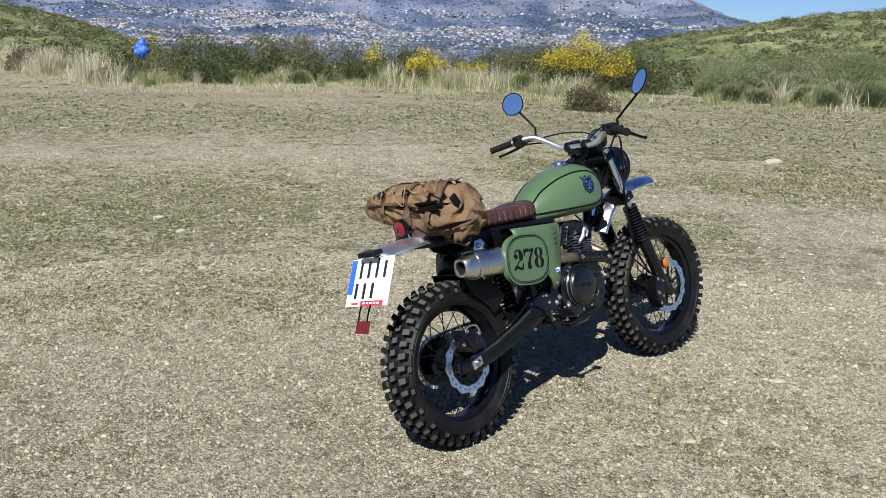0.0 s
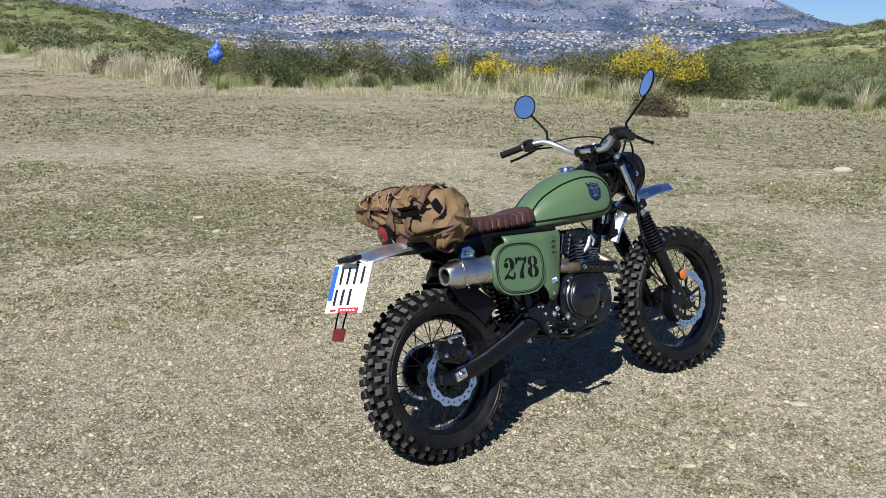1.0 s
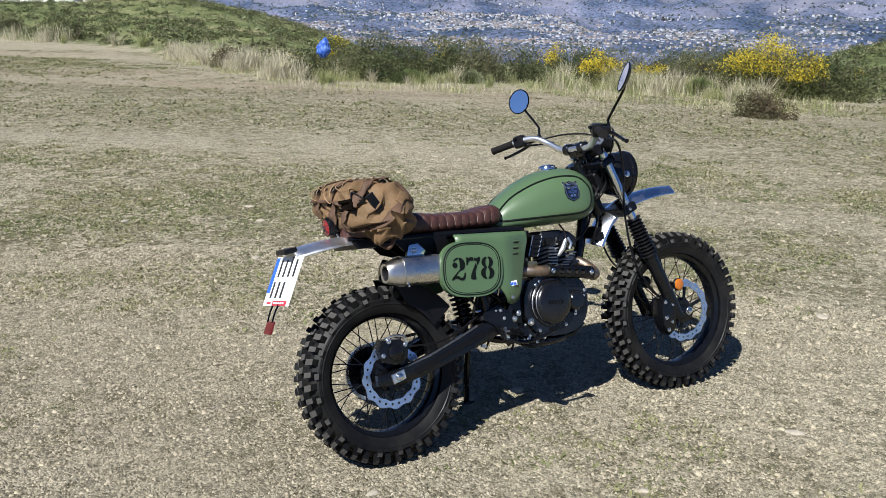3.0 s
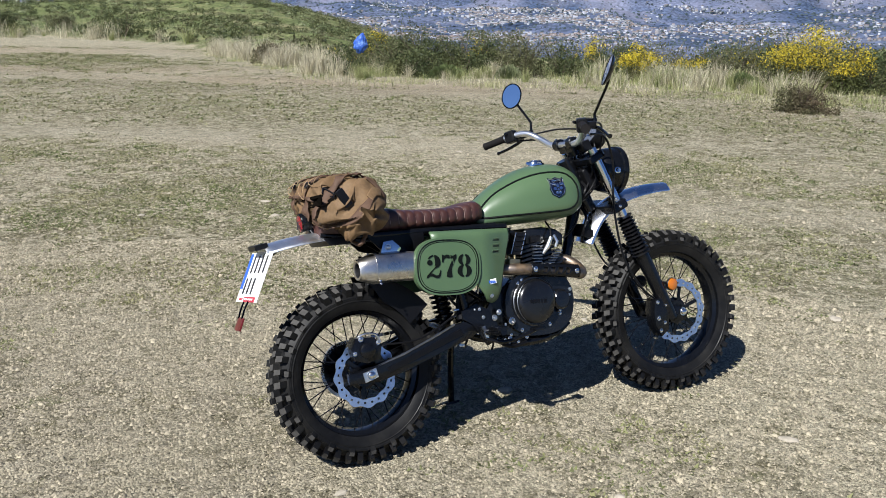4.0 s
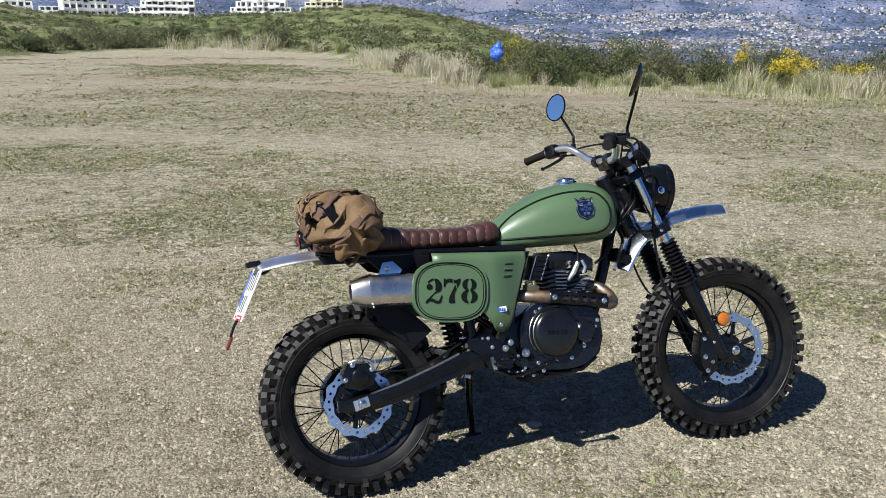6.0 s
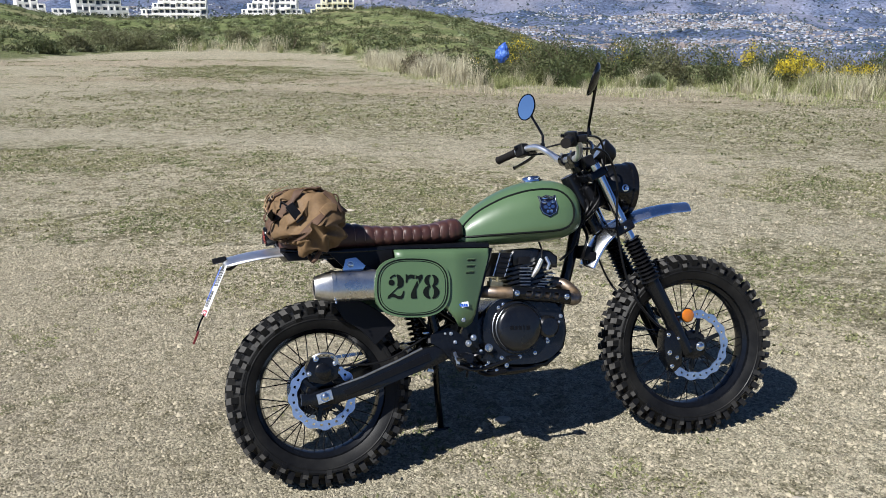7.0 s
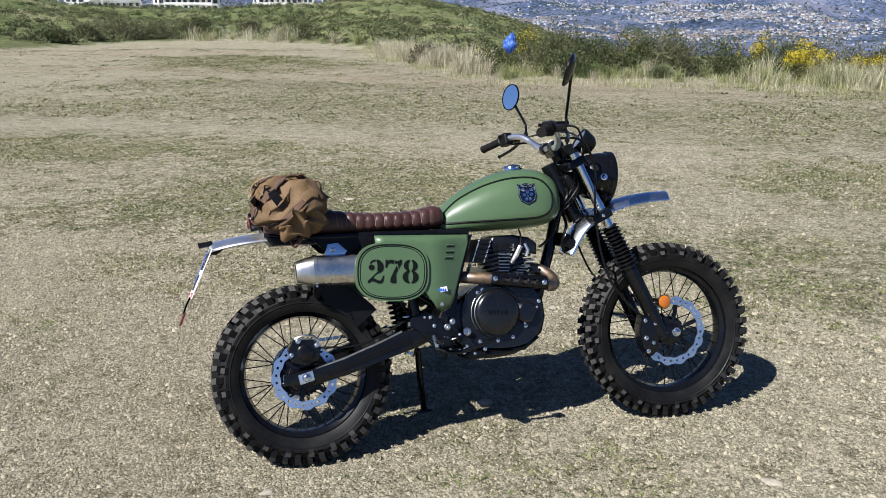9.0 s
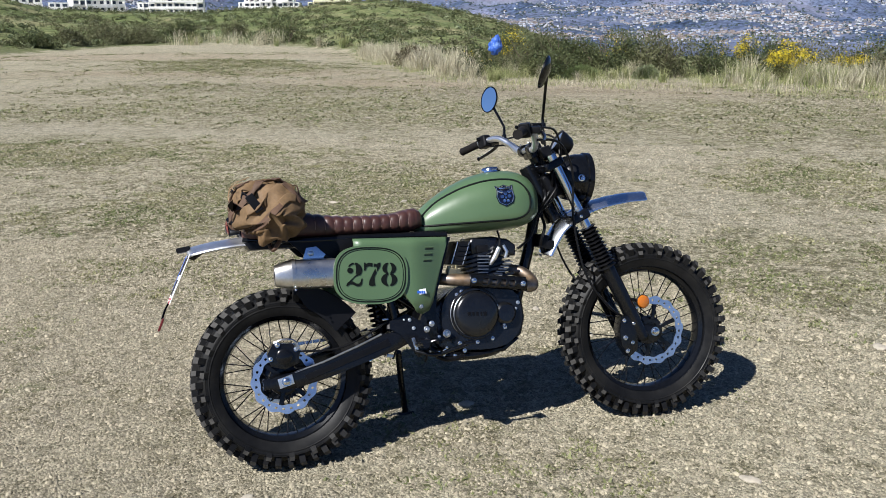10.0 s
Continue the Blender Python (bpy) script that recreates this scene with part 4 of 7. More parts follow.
def rounded(cx, cy, a, b, n=2.8, tilt=0.0, count=48):
    """A rounded outline: superellipse points."""
    out = []
    for k in range(count):
        q = 2 * math.pi * k / count
        x = math.copysign(abs(math.cos(q)) ** (2 / n), math.cos(q)) * a
        y = math.copysign(abs(math.sin(q)) ** (2 / n), math.sin(q)) * b
        c, s = math.cos(radians(tilt)), math.sin(radians(tilt))
        out.append((cx + x * c - y * s, cy + x * s + y * c))
    return out


# ---- wheels ----
def tyre_bm(ro, rr, hw, count):
    bm = bmesh.new()
    prof = [(-0.75 * hw, rr - 0.004), (-0.95 * hw, rr + 0.018), (-1.0 * hw, rr + 0.037), (-0.93 * hw, ro - 0.047), (-0.7 * hw, ro - 0.029), (-0.35 * hw, ro - 0.021), (0, ro - 0.018)]
    prof += [(-v, r) for v, r in prof[-2::-1]]
    seg = 72
    rings = [[Vector((math.cos(q) * r, v, math.sin(q) * r)) for v, r in prof] for q in (2 * math.pi * k / seg for k in range(seg))]
    vs = [[bm.verts.new(p) for p in ring] for ring in rings]
    for k in range(seg):
        a, b = vs[k], vs[(k + 1) % seg]
        for j in range(len(prof) - 1):
            bm.faces.new((a[j], b[j], b[j + 1], a[j + 1]))
    for sgn in (-1, 1):  # raised bead line on the sidewall
        n2 = 72
        for r0, wdt in ((rr + 0.028, 0.0035), (ro - 0.048, 0.003)):
            lathe(bm, [(0, r0 - wdt), (0.0022, r0 - wdt * 0.4), (0.0022, r0 + wdt * 0.4), (0, r0 + wdt)], (0, sgn * 0.965 * hw, 0), (0, sgn, 0), n2, False)

    def knob(q, v0, v1, dq, h, skew=0.0, tilt=0.0):
        def surf(v):
            return float(np.interp(abs(v) / hw, [0, 0.35, 0.7, 0.93, 1.0], [ro - 0.018, ro - 0.021, ro - 0.029, ro - 0.047, ro - 0.064]))
        low, high = [], []
        mid = (v0 + v1) / 2
        for v, s in ((v0, -1), (v1, -1), (v1, 1), (v0, 1)):
            qq = q + s * dq + skew * (v - mid)
            r = surf(v)
            low.append(bm.verts.new((math.cos(qq) * (r - 0.004), v, math.sin(qq) * (r - 0.004))))
            vt = mid + (v - mid) * 0.86 + tilt * h * math.copysign(1, mid)
            q2 = q + s * dq * 0.84 + skew * (v - mid)
            high.append(bm.verts.new((math.cos(q2) * (r + h), vt, math.sin(q2) * (r + h))))
        bm.faces.new(high).material_index = 1
        for i in range(4):
            bm.faces.new((low[i], low[(i + 1) % 4], high[(i + 1) % 4], high[i]))

    step = 2 * math.pi / count
    for k in range(count):
        q = k * step
        knob(q, -0.42 * hw, -0.06 * hw, step * 0.27, 0.019, 0.8)
        knob(q + step * 0.5, 0.05 * hw, 0.42 * hw, step * 0.27, 0.019, -0.8)
        for s in (-1, 1):
            o = 0.25 if s < 0 else 0.75
            a, b = (0.54 * hw, 0.86 * hw)
            knob(q + step * o, min(s * a, s * b), max(s * a, s * b), step * (0.28 if k % 2 else 0.24), 0.024, -0.7 * s, 0.45)
            if k % 2 == 0:
                a, b = (0.88 * hw, 0.97 * hw)
                knob(q + step * (o + 0.1), min(s * a, s * b), max(s * a, s * b), step * 0.27, 0.013, 0, 0.7)
    return bm


def wheel(name, centre, ro, rr, hw, count, xf, spokes=36):
    seg = 64
    bm = bmesh.new()
    prof = [(-0.046, rr + 0.006), (-0.046, rr - 0.003), (-0.034, rr - 0.006), (-0.026, rr - 0.02), (0, rr - 0.027), (0.026, rr - 0.02), (0.034, rr - 0.006), (0.046, rr - 0.003), (0.046, rr + 0.006), (0.025, rr - 0.008), (0, rr - 0.014), (-0.025, rr - 0.008)]
    lathe(bm, prof + prof[:1], (0, 0, 0), (0, 1, 0), seg, False)
    bmesh.ops.remove_doubles(bm, verts=bm.verts, dist=1e-5)
    rim = part(name, bm, BLACK, bike, "black spoked wheel with a knobbly off-road tyre", local=xf @ Matrix.Translation(centre))
    part("tyre", tyre_bm(ro, rr, hw, count), RUBBER, rim, "dusty knobbly off-road tyre", sharp=30).data.materials.append(DUSTY)
    hub = bmesh.new()
    lathe(hub, [(-0.075, 0.03), (-0.07, 0.052), (-0.058, 0.054), (-0.05, 0.036), (0.05, 0.036), (0.058, 0.056), (0.07, 0.054), (0.078, 0.03)], (0, 0, 0), (0, 1, 0), 28)
    part("hub", hub, BLACK, rim)
    sp = sweep(bmesh.new(), [(0, 0, 0), (0, 0, 1)], 0.0019, 6)
    me = bpy.data.meshes.new("spoke")
    sp.to_mesh(me)
    sp.free()
    me.materials.append(BLACK)
    for k in range(spokes):
        s = 1 if k % 2 else -1
        q = 2 * math.pi * k / spokes
        q0 = q + (0.62 if (k // 2) % 2 else -0.62)
        a = Vector((math.cos(q0) * 0.05, s * 0.062, math.sin(q0) * 0.05))
        b = Vector((math.cos(q) * (rr - 0.024), s * 0.008, math.sin(q) * (rr - 0.024)))
        ob = new("spoke", me)
        ob.parent = rim
        d = b - a
        ob.matrix_local = Matrix.Translation(a) @ d.to_track_quat("Z", "Y").to_matrix().to_4x4() @ Matrix.Diagonal((1, 1, d.length, 1))
    return rim


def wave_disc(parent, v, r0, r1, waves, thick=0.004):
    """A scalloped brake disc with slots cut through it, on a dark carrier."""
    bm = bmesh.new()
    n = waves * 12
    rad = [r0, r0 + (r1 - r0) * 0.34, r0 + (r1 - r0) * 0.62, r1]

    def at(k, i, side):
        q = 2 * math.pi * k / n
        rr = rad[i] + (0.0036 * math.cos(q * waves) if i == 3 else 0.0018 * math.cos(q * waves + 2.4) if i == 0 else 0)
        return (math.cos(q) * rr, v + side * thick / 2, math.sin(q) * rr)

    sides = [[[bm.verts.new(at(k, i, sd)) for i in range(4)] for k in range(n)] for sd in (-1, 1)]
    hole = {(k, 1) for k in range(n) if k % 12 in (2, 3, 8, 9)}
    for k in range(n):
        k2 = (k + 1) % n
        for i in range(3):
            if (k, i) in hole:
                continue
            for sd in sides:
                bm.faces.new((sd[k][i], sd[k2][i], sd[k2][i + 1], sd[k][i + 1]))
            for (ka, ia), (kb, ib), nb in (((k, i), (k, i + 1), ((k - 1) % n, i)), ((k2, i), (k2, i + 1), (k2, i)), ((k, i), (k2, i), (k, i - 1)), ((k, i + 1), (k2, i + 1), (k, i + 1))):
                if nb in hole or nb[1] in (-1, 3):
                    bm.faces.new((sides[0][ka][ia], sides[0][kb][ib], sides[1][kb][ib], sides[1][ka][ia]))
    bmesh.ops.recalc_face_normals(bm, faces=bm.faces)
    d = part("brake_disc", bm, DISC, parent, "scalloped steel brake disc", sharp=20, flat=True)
    bm = bmesh.new()
    lathe(bm, [(0, 0.03), (0.005, 0.03), (0.005, 0.042), (0, 0.042)], (0, v + 0.002, 0), (0, 1, 0), 36)
    part("disc_carrier", bm, BLACK, parent)
    for k in range(6):
        q = 2 * math.pi * k / 6 + 0.3
        rm = (0.04 + r0 + 0.006) / 2
        bm = bmesh.new()
        block(bm, (math.cos(q) * rm, v + 0.0045, math.sin(q) * rm), (r0 - 0.03, 0.005, 0.016), Matrix.Rotation(-q, 3, "Y"), 0.002, 1)
        part("carrier_arm", bm, BLACK, parent)
    return d


front_at, rear_at = Vector((1.384, 0, 0.332)), Vector((0, 0, 0.306))
rear = wheel("rear_wheel", rear_at, 0.306, 0.218, 0.066, 43, Matrix())
front = wheel("front_wheel", front_at, 0.332, 0.245, 0.06, 48, TURNED)
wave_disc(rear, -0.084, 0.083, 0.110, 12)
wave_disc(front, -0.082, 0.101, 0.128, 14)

# rear sprocket and chain on the far side
bm = bmesh.new()
n = 44
ringo = [(math.cos(2 * math.pi * k / (2 * n)) * (0.098 if k % 2 else 0.091), math.sin(2 * math.pi * k / (2 * n)) * (0.098 if k % 2 else 0.091)) for k in range(2 * n)]
prism(bm, ringo, 0.083, 0.089)
part("sprocket", bm, BLACK, rear)
bm = bmesh.new()
run = [Vector((-0.096 * math.cos(q), 0.086, 0.306 + 0.096 * math.sin(q))) for q in np.linspace(-1.45, 1.6, 16)]
run += [Vector((u, 0.086, w)) for u, w in ((0.12, 0.408), (0.25, 0.412), (0.38, 0.416), (0.5, 0.43), (0.53, 0.41), (0.5, 0.385), (0.38, 0.345), (0.2, 0.265))]
chain_pts = spline(run, 5)
for k in range(0, len(chain_pts) - 1):
    a, b = chain_pts[k], chain_pts[k + 1]
    d = b - a
    if d.length < 1e-4:
        continue
    block(bm, (a + b) / 2, (d.length * 0.9, 0.014 if k % 2 else 0.009, 0.011), d.to_track_quat("X", "Z").to_matrix(), 0)
part("chain", bm, BOLT, bike, "steel drive chain")

# ---- swingarm, frame and stand ----
for s in (-1, 1):
    bm = bmesh.new()
    prism(bm, [(-0.05, 0.322), (-0.055, 0.302), (-0.045, 0.284), (0.03, 0.28), (0.14, 0.303), (0.27, 0.341), (0.385, 0.371), (0.43, 0.389), (0.435, 0.416), (0.40, 0.436), (0.33, 0.426), (0.244, 0.394), (0.126, 0.355), (0.06, 0.336), (0.0, 0.33)],
          s * 0.1, s * 0.132, 0.006)
    arm = part("swingarm", bm, BLACK, bike)
    bm = bmesh.new()
    prism(bm, [(0.06, 0.321), (0.07, 0.304), (0.36, 0.388), (0.35, 0.41)], s * 0.131, s * 0.1345, 0.001)
    part("arm_inset", bm, BLACKPL, arm)
    # bright tube stands in for the sunlit highlight along the arm's upper edge
    part("arm_flange", sweep(bmesh.new(), [(0.03, s * 0.128, 0.333), (0.126, s * 0.129, 0.357), (0.244, s * 0.129, 0.396), (0.33, s * 0.129, 0.428)], 0.0042, 8), BRIGHTEDGE, arm, "bright strip put in as a highlight on the upper edge")
    bm = bmesh.new()
    prism(bm, [(-0.022, 0.286), (0.026, 0.298), (0.02, 0.33), (-0.028, 0.318)], s * 0.13, s * 0.138, 0.003)
    part("axle_plate", bm, ALU, arm, "bare aluminium axle plate")
    bolt((0.0, s * 0.14, 0.309), arm, 0.012, (0, s, 0), name="axle_nut")
    bm = bmesh.new()
    block(bm, (-0.06, s * 0.118, 0.305), (0.03, 0.026, 0.036), None, 0.004)
    part("chain_adjuster", bm, ALU if s > 0 else BLACK, arm)
part("swingarm_brace", tube([(0.3, -0.11, 0.40), (0.31, 0, 0.41), (0.3, 0.11, 0.40)], 0.022), BLACK, bike)
frame_runs = [
    [(0.985, 0, 0.93), (0.8, 0, 0.82), (0.6, 0, 0.775), (0.5, 0, 0.76)],
    [(0.985, 0, 0.83), (0.95, 0, 0.70), (0.905, 0, 0.57), (0.85, 0, 0.42), (0.80, 0.0, 0.345)],
]
for run in frame_runs:
    part("frame_tube", tube(run, 0.021, 12), BLACK, bike)
for s in (-1, 1):
    part("frame_tube", tube([(0.80, 0, 0.345), (0.75, s * 0.08, 0.322), (0.62, s * 0.1, 0.318), (0.52, s * 0.1, 0.342), (0.47, s * 0.1, 0.40)], 0.015, 10), BLACK, bike)
    bm = bmesh.new()
    prism(bm, [(0.607, 0.742), (0.575, 0.742), (0.50, 0.52), (0.455, 0.43), (0.45, 0.38), (0.50, 0.36), (0.535, 0.41), (0.525, 0.48), (0.54, 0.55)], s * 0.095, s * 0.122, 0.005)
    part("frame_spar", bm, BLACK, bike)
    part("seat_rail", tube([(0.6, s * 0.09, 0.75), (0.3, s * 0.095, 0.762), (0.05, s * 0.095, 0.768), (-0.1, s * 0.07, 0.785)], 0.013), BLACK, bike)
    part("seat_rail", tube([(0.46, s * 0.095, 0.5), (0.3, s * 0.1, 0.62), (0.12, s * 0.1, 0.74)], 0.012), BLACK, bike)
bm = bmesh.new()
prism(bm, [(0.62, 0.314), (0.78, 0.318), (0.84, 0.358), (0.83, 0.364), (0.775, 0.327), (0.62, 0.322)], -0.1, 0.1, 0.003)
part("bash_plate", bm, BLACK, bike)
stand = part("side_stand", tube([(0.44, 0.13, 0.33), (0.455, 0.19, 0.22), (0.478, 0.262, 0.075)], 0.012, 10), BLACK, bike, "black side stand, folded out")
bm = bmesh.new()
block(bm, (0.478, 0.268, 0.068), (0.06, 0.05, 0.01), Matrix.Rotation(radians(-LEAN_L), 3, "X"), 0.003)
part("stand_foot", bm, BLACK, stand)
# shock absorber
shock = part("shock_absorber", tube([(0.36, 0, 0.42), (0.34, 0, 0.56), (0.32, 0, 0.70)], 0.018, 12), BLACK, bike)
coil = [Vector((0.36 - 0.04 * t, 0, 0.44 + 0.2 * t)) + Vector((0.031 * math.cos(t * 70), 0.031 * math.sin(t * 70), 0)) for t in np.linspace(0, 1, 120)]
part("spring", sweep(bmesh.new(), coil, 0.006, 6), BLACK, shock)

# ---- engine ----
bm = bmesh.new()
prism(bm, [(0.505, 0.40), (0.535, 0.355), (0.6, 0.334), (0.70, 0.324), (0.795, 0.332), (0.85, 0.372), (0.868, 0.43), (0.862, 0.50), (0.82, 0.545), (0.70, 0.56), (0.6, 0.555), (0.53, 0.50)], -0.1, 0.1, 0.018, 3)
engine = part("engine", bm, ENGINE, bike, "black single-cylinder engine")
cover = bmesh.new()
lathe(cover, [(0.0, 0.1), (0.012, 0.1), (0.018, 0.097), (0.018, 0.092), (0.027, 0.092), (0.032, 0.088), (0.032, 0.083), (0.042, 0.081), (0.05, 0.075), (0.054, 0.068), (0.0565, 0.05), (0.0575, 0.0)], (0.673, -0.098, 0.465), (0, -1, 0), 56)
cov = part("clutch_cover", cover, ENGINE, engine, "round satin black engine cover")
# bright arcs stand in for specular highlights on the cover's steps
for rr, y, q0, q1 in ((0.0985, -0.1155, 115, 250), (0.0905, -0.1245, 120, 240), (0.083, -0.139, 125, 232)):
    arc = [(0.673 + rr * math.cos(radians(q)), y, 0.465 + rr * math.sin(radians(q))) for q in np.linspace(q0, q1, 20)]
    part("cover_ring", sweep(bmesh.new(), arc, [0.0004 + 0.0022 * math.sin(math.pi * i / 19) for i in range(20)], 6), BRIGHTEDGE, cov, "bright arc put in as a highlight on the cover step")
cap = bmesh.new()
lathe(cap, [(0, 0.04), (0.024, 0.038), (0.032, 0.03), (0.033, 0)], (0.783, -0.112, 0.457), (0, -1, 0), 28)
oc = part("oil_cap", cap, ENGINE, engine)
for q in (0.3, 2.4, 4.5):
    bm = bmesh.new()
    block(bm, (0.783 + 0.041 * math.cos(q), -0.124, 0.457 + 0.041 * math.sin(q)), (0.014, 0.014, 0.014), Matrix.Rotation(-q, 3, "Y"), 0.003)
    part("cap_lug", bm, ENGINE, oc)
    bolt((0.783 + 0.042 * math.cos(q), -0.132, 0.457 + 0.042 * math.sin(q)), oc, 0.0035)
bm = bmesh.new()
block(bm, (0.704, -0.122, 0.531), (0.054, 0.004, 0.013), Matrix.Rotation(radians(3), 3, "Y"), 0.002)
part("cable_tag", bm, EUBLUE, engine, "light blue tag on a cable")
rim2 = bmesh.new()
prism(rim2, rounded(0.70, 0.455, 0.15, 0.12, 2.4, -4), -0.118, -0.1, 0.006)
part("side_case", rim2, ENGINE, engine)
for u, w in ((0.611, 0.537), (0.629, 0.546), (0.837, 0.488), (0.781, 0.405), (0.731, 0.37), (0.674, 0.363), (0.608, 0.366), (0.805, 0.455)):
    bolt((u, -0.119, w), engine, 0.0055)
for u, w, rr in ((0.559, 0.407, 0.014), (0.489, 0.429, 0.011)):
    part("ring_bolt", lathe(bmesh.new(), [(0, rr), (0.008, rr), (0.009, rr * 0.85), (0.009, rr * 0.6), (0.002, rr * 0.55), (0.002, 0)], (u, -0.13, w), (0, -1, 0), 20), STEEL, engine)
bars = bmesh.new()
for k, wdt in enumerate((0.012, 0.009, 0.010, 0.005, 0.012)):
    block(bars, (0.641 + k * 0.0145, -0.156, 0.468 - k * 0.0012), (wdt, 0.002, 0.014), None, 0.0005)
part("cover_marking", bars, BLACKPL, cov)
for k in range(10):
    fin = bmesh.new()
    grow = 1.0 if k < 8 else 0.86
    prism(fin, rounded(0.765 - 0.0035 * k, 0.565 + 0.0155 * k, 0.088 * grow, 0.0042, 6, 9, 32), -0.082 * grow, 0.082 * grow, 0.002, 1)
    part("cooling_fin", fin, ENGINE, engine)
core = bmesh.new()
prism(core, [(0.71, 0.55), (0.83, 0.55), (0.80, 0.712), (0.68, 0.715)], -0.062, 0.062, 0.01)
part("cylinder", core, BLACK, engine)
headc = bmesh.new()
prism(headc, [(0.69, 0.662), (0.688, 0.715), (0.7, 0.732), (0.775, 0.732), (0.835, 0.718), (0.864, 0.695), (0.86, 0.655), (0.8, 0.675)], -0.074, 0.074, 0.012, 3)
head = part("cylinder_head", headc, ENGINE, engine)
bm = bmesh.new()
block(bm, (0.733, -0.078, 0.69), (0.044, 0.012, 0.026), None, 0.004)
part("head_plate", bm, BLACKPL, head)
# bright edges of the fins on either side of the spark plug
for k in range(6):
    bm = bmesh.new()
    block(bm, (0.731 - 0.0012 * k, -0.091, 0.664 - 0.0118 * k), (0.046 - 0.002 * k, 0.012, 0.0045), Matrix.Rotation(radians(4), 3, "Y"), 0.0012)
    part("fin_edge", bm, BRIGHTEDGE, engine)
    bm = bmesh.new()
    block(bm, (0.826 - 0.0085 * k, -0.088, 0.637 - 0.0085 * k), (0.03, 0.012, 0.0045), Matrix.Rotation(radians(6), 3, "Y"), 0.0012)
    part("fin_edge", bm, BRIGHTEDGE, engine)
plug = sweep(bmesh.new(), [(0.757, -0.085, 0.632), (0.772, -0.1, 0.658), (0.79, -0.1, 0.69)], [0.007, 0.0095, 0.0075], 12)
cap2 = part("spark_plug_cap", plug, ALU, engine, "silver spark plug cap")
part("spark_lead", tube([(0.79, -0.1, 0.69), (0.8, -0.085, 0.72), (0.806, -0.05, 0.75)], 0.0035), BLACKPL, cap2)
part("breather_pipe", sweep(bmesh.new(), [(0.815, -0.085, 0.652), (0.822, -0.09, 0.672), (0.812, -0.085, 0.697)], 0.0065, 10), ALU, engine, "bare aluminium breather pipe")
bm = bmesh.new()
block(bm, (0.612, -0.095, 0.617), (0.046, 0.04, 0.02), Matrix.Rotation(radians(8), 3, "Y"), 0.005, 2)
carb = part("carburettor", bm, BRASS, engine, "dull brass carburettor fittings")
for du in (-0.014, 0.012):
    part("fitting", lathe(bmesh.new(), [(0, 0.006), (0.012, 0.006), (0.014, 0.004)], (0.612 + du, -0.095, 0.627), (0, 0, 1), 12), BRASS, carb)
airbox = bmesh.new()
prism(airbox, [(0.606, 0.645), (0.652, 0.637), (0.686, 0.72), (0.636, 0.724)], -0.1, 0.07, 0.006)
ab = part("airbox_cover", airbox, BLACKPL, bike)
for k in range(4):
    sl = bmesh.new()
    block(sl, (0.638 + 0.0065 * k, -0.102, 0.657 + 0.017 * k), (0.036, 0.006, 0.005), Matrix.Rotation(radians(8), 3, "Y"), 0.001)
    part("cover_slat", sl, BLACK, ab)
edge = bmesh.new()
sweep(edge, [(0.607, -0.102, 0.646), (0.637, -0.102, 0.722)], 0.0022, 6)
part("cover_edge", edge, ALU, ab)
part("cover_edge", sweep(bmesh.new(), [(0.648, -0.102, 0.64), (0.679, -0.102, 0.716)], 0.002, 6), ALU, ab)

# ---- exhaust ----
pipe = [(0.85, -0.02, 0.605), (0.888, -0.04, 0.594), (0.907, -0.075, 0.57), (0.905, -0.108, 0.548), (0.885, -0.126, 0.541), (0.85, -0.132, 0.55), (0.7, -0.132, 0.578), (0.6, -0.112, 0.59), (0.54, -0.075, 0.60), (0.44, -0.06, 0.62), (0.3, -0.11, 0.642), (0.22, -0.14, 0.648)]
exh = part("exhaust", tube(pipe, 0.021, 14, 8), HEADER, bike, "heat-tinted steel exhaust pipe with a brushed silencer")
mrings = []
for u, k in ((0.215, 0.55), (0.195, 0.97), (0.18, 1.0), (0.05, 0.97)):
    mrings.append([(u, -0.14 + y, 0.651 + (0.185 - u) * 0.045 + w) for y, w in rounded(0, 0, 0.047 * k, 0.05 * k, 2.9, 0, 36)])
bm = bmesh.new()
rings_to_bm(bm, mrings)
sil = part("silencer", bm, STEEL, exh, "brushed stainless steel silencer")
bm = bmesh.new()
mrings = []
for u, k in ((0.048, 1.0), (0.03, 0.95), (-0.008, 0.72), (-0.012, 0.66), (-0.01, 0.5)):
    mrings.append([(u, -0.14 + y, 0.657 + w) for y, w in rounded(0, 0, 0.047 * k, 0.049 * k, 2.6 if k > 0.6 else 2, 0, 36)])
rings_to_bm(bm, mrings, True, False)
part("tip", bm, STEEL, sil)
bm = bmesh.new()
rings_to_bm(bm, [[(u, -0.14 + y, 0.657 + w) for y, w in rounded(0, 0, 0.047 * k, 0.049 * k, 2, 0, 36)] for u, k in ((-0.0105, 0.52), (-0.008, 0.46), (0.03, 0.43), (0.06, 0.42))], True, False)
part("tip_bore", bm, INK, sil)
bm = bmesh.new()
lathe(bm, [(0, 0.0), (0.001, 0.024)], (0.055, -0.14, 0.657), (-1, 0, 0), 20, False)
part("outlet", bm, INK, sil)
bm = bmesh.new()
mrings = [[(u, -0.14 + y, 0.657 + w) for y, w in rounded(0, 0, 0.047 * k, 0.05 * k, 2.9, 0, 36)] for u, k in ((0.043, 1.0), (0.043, 1.035), (0.055, 1.035), (0.055, 1.0))]
rings_to_bm(bm, mrings, True, False)
part("band", bm, STEEL, sil)
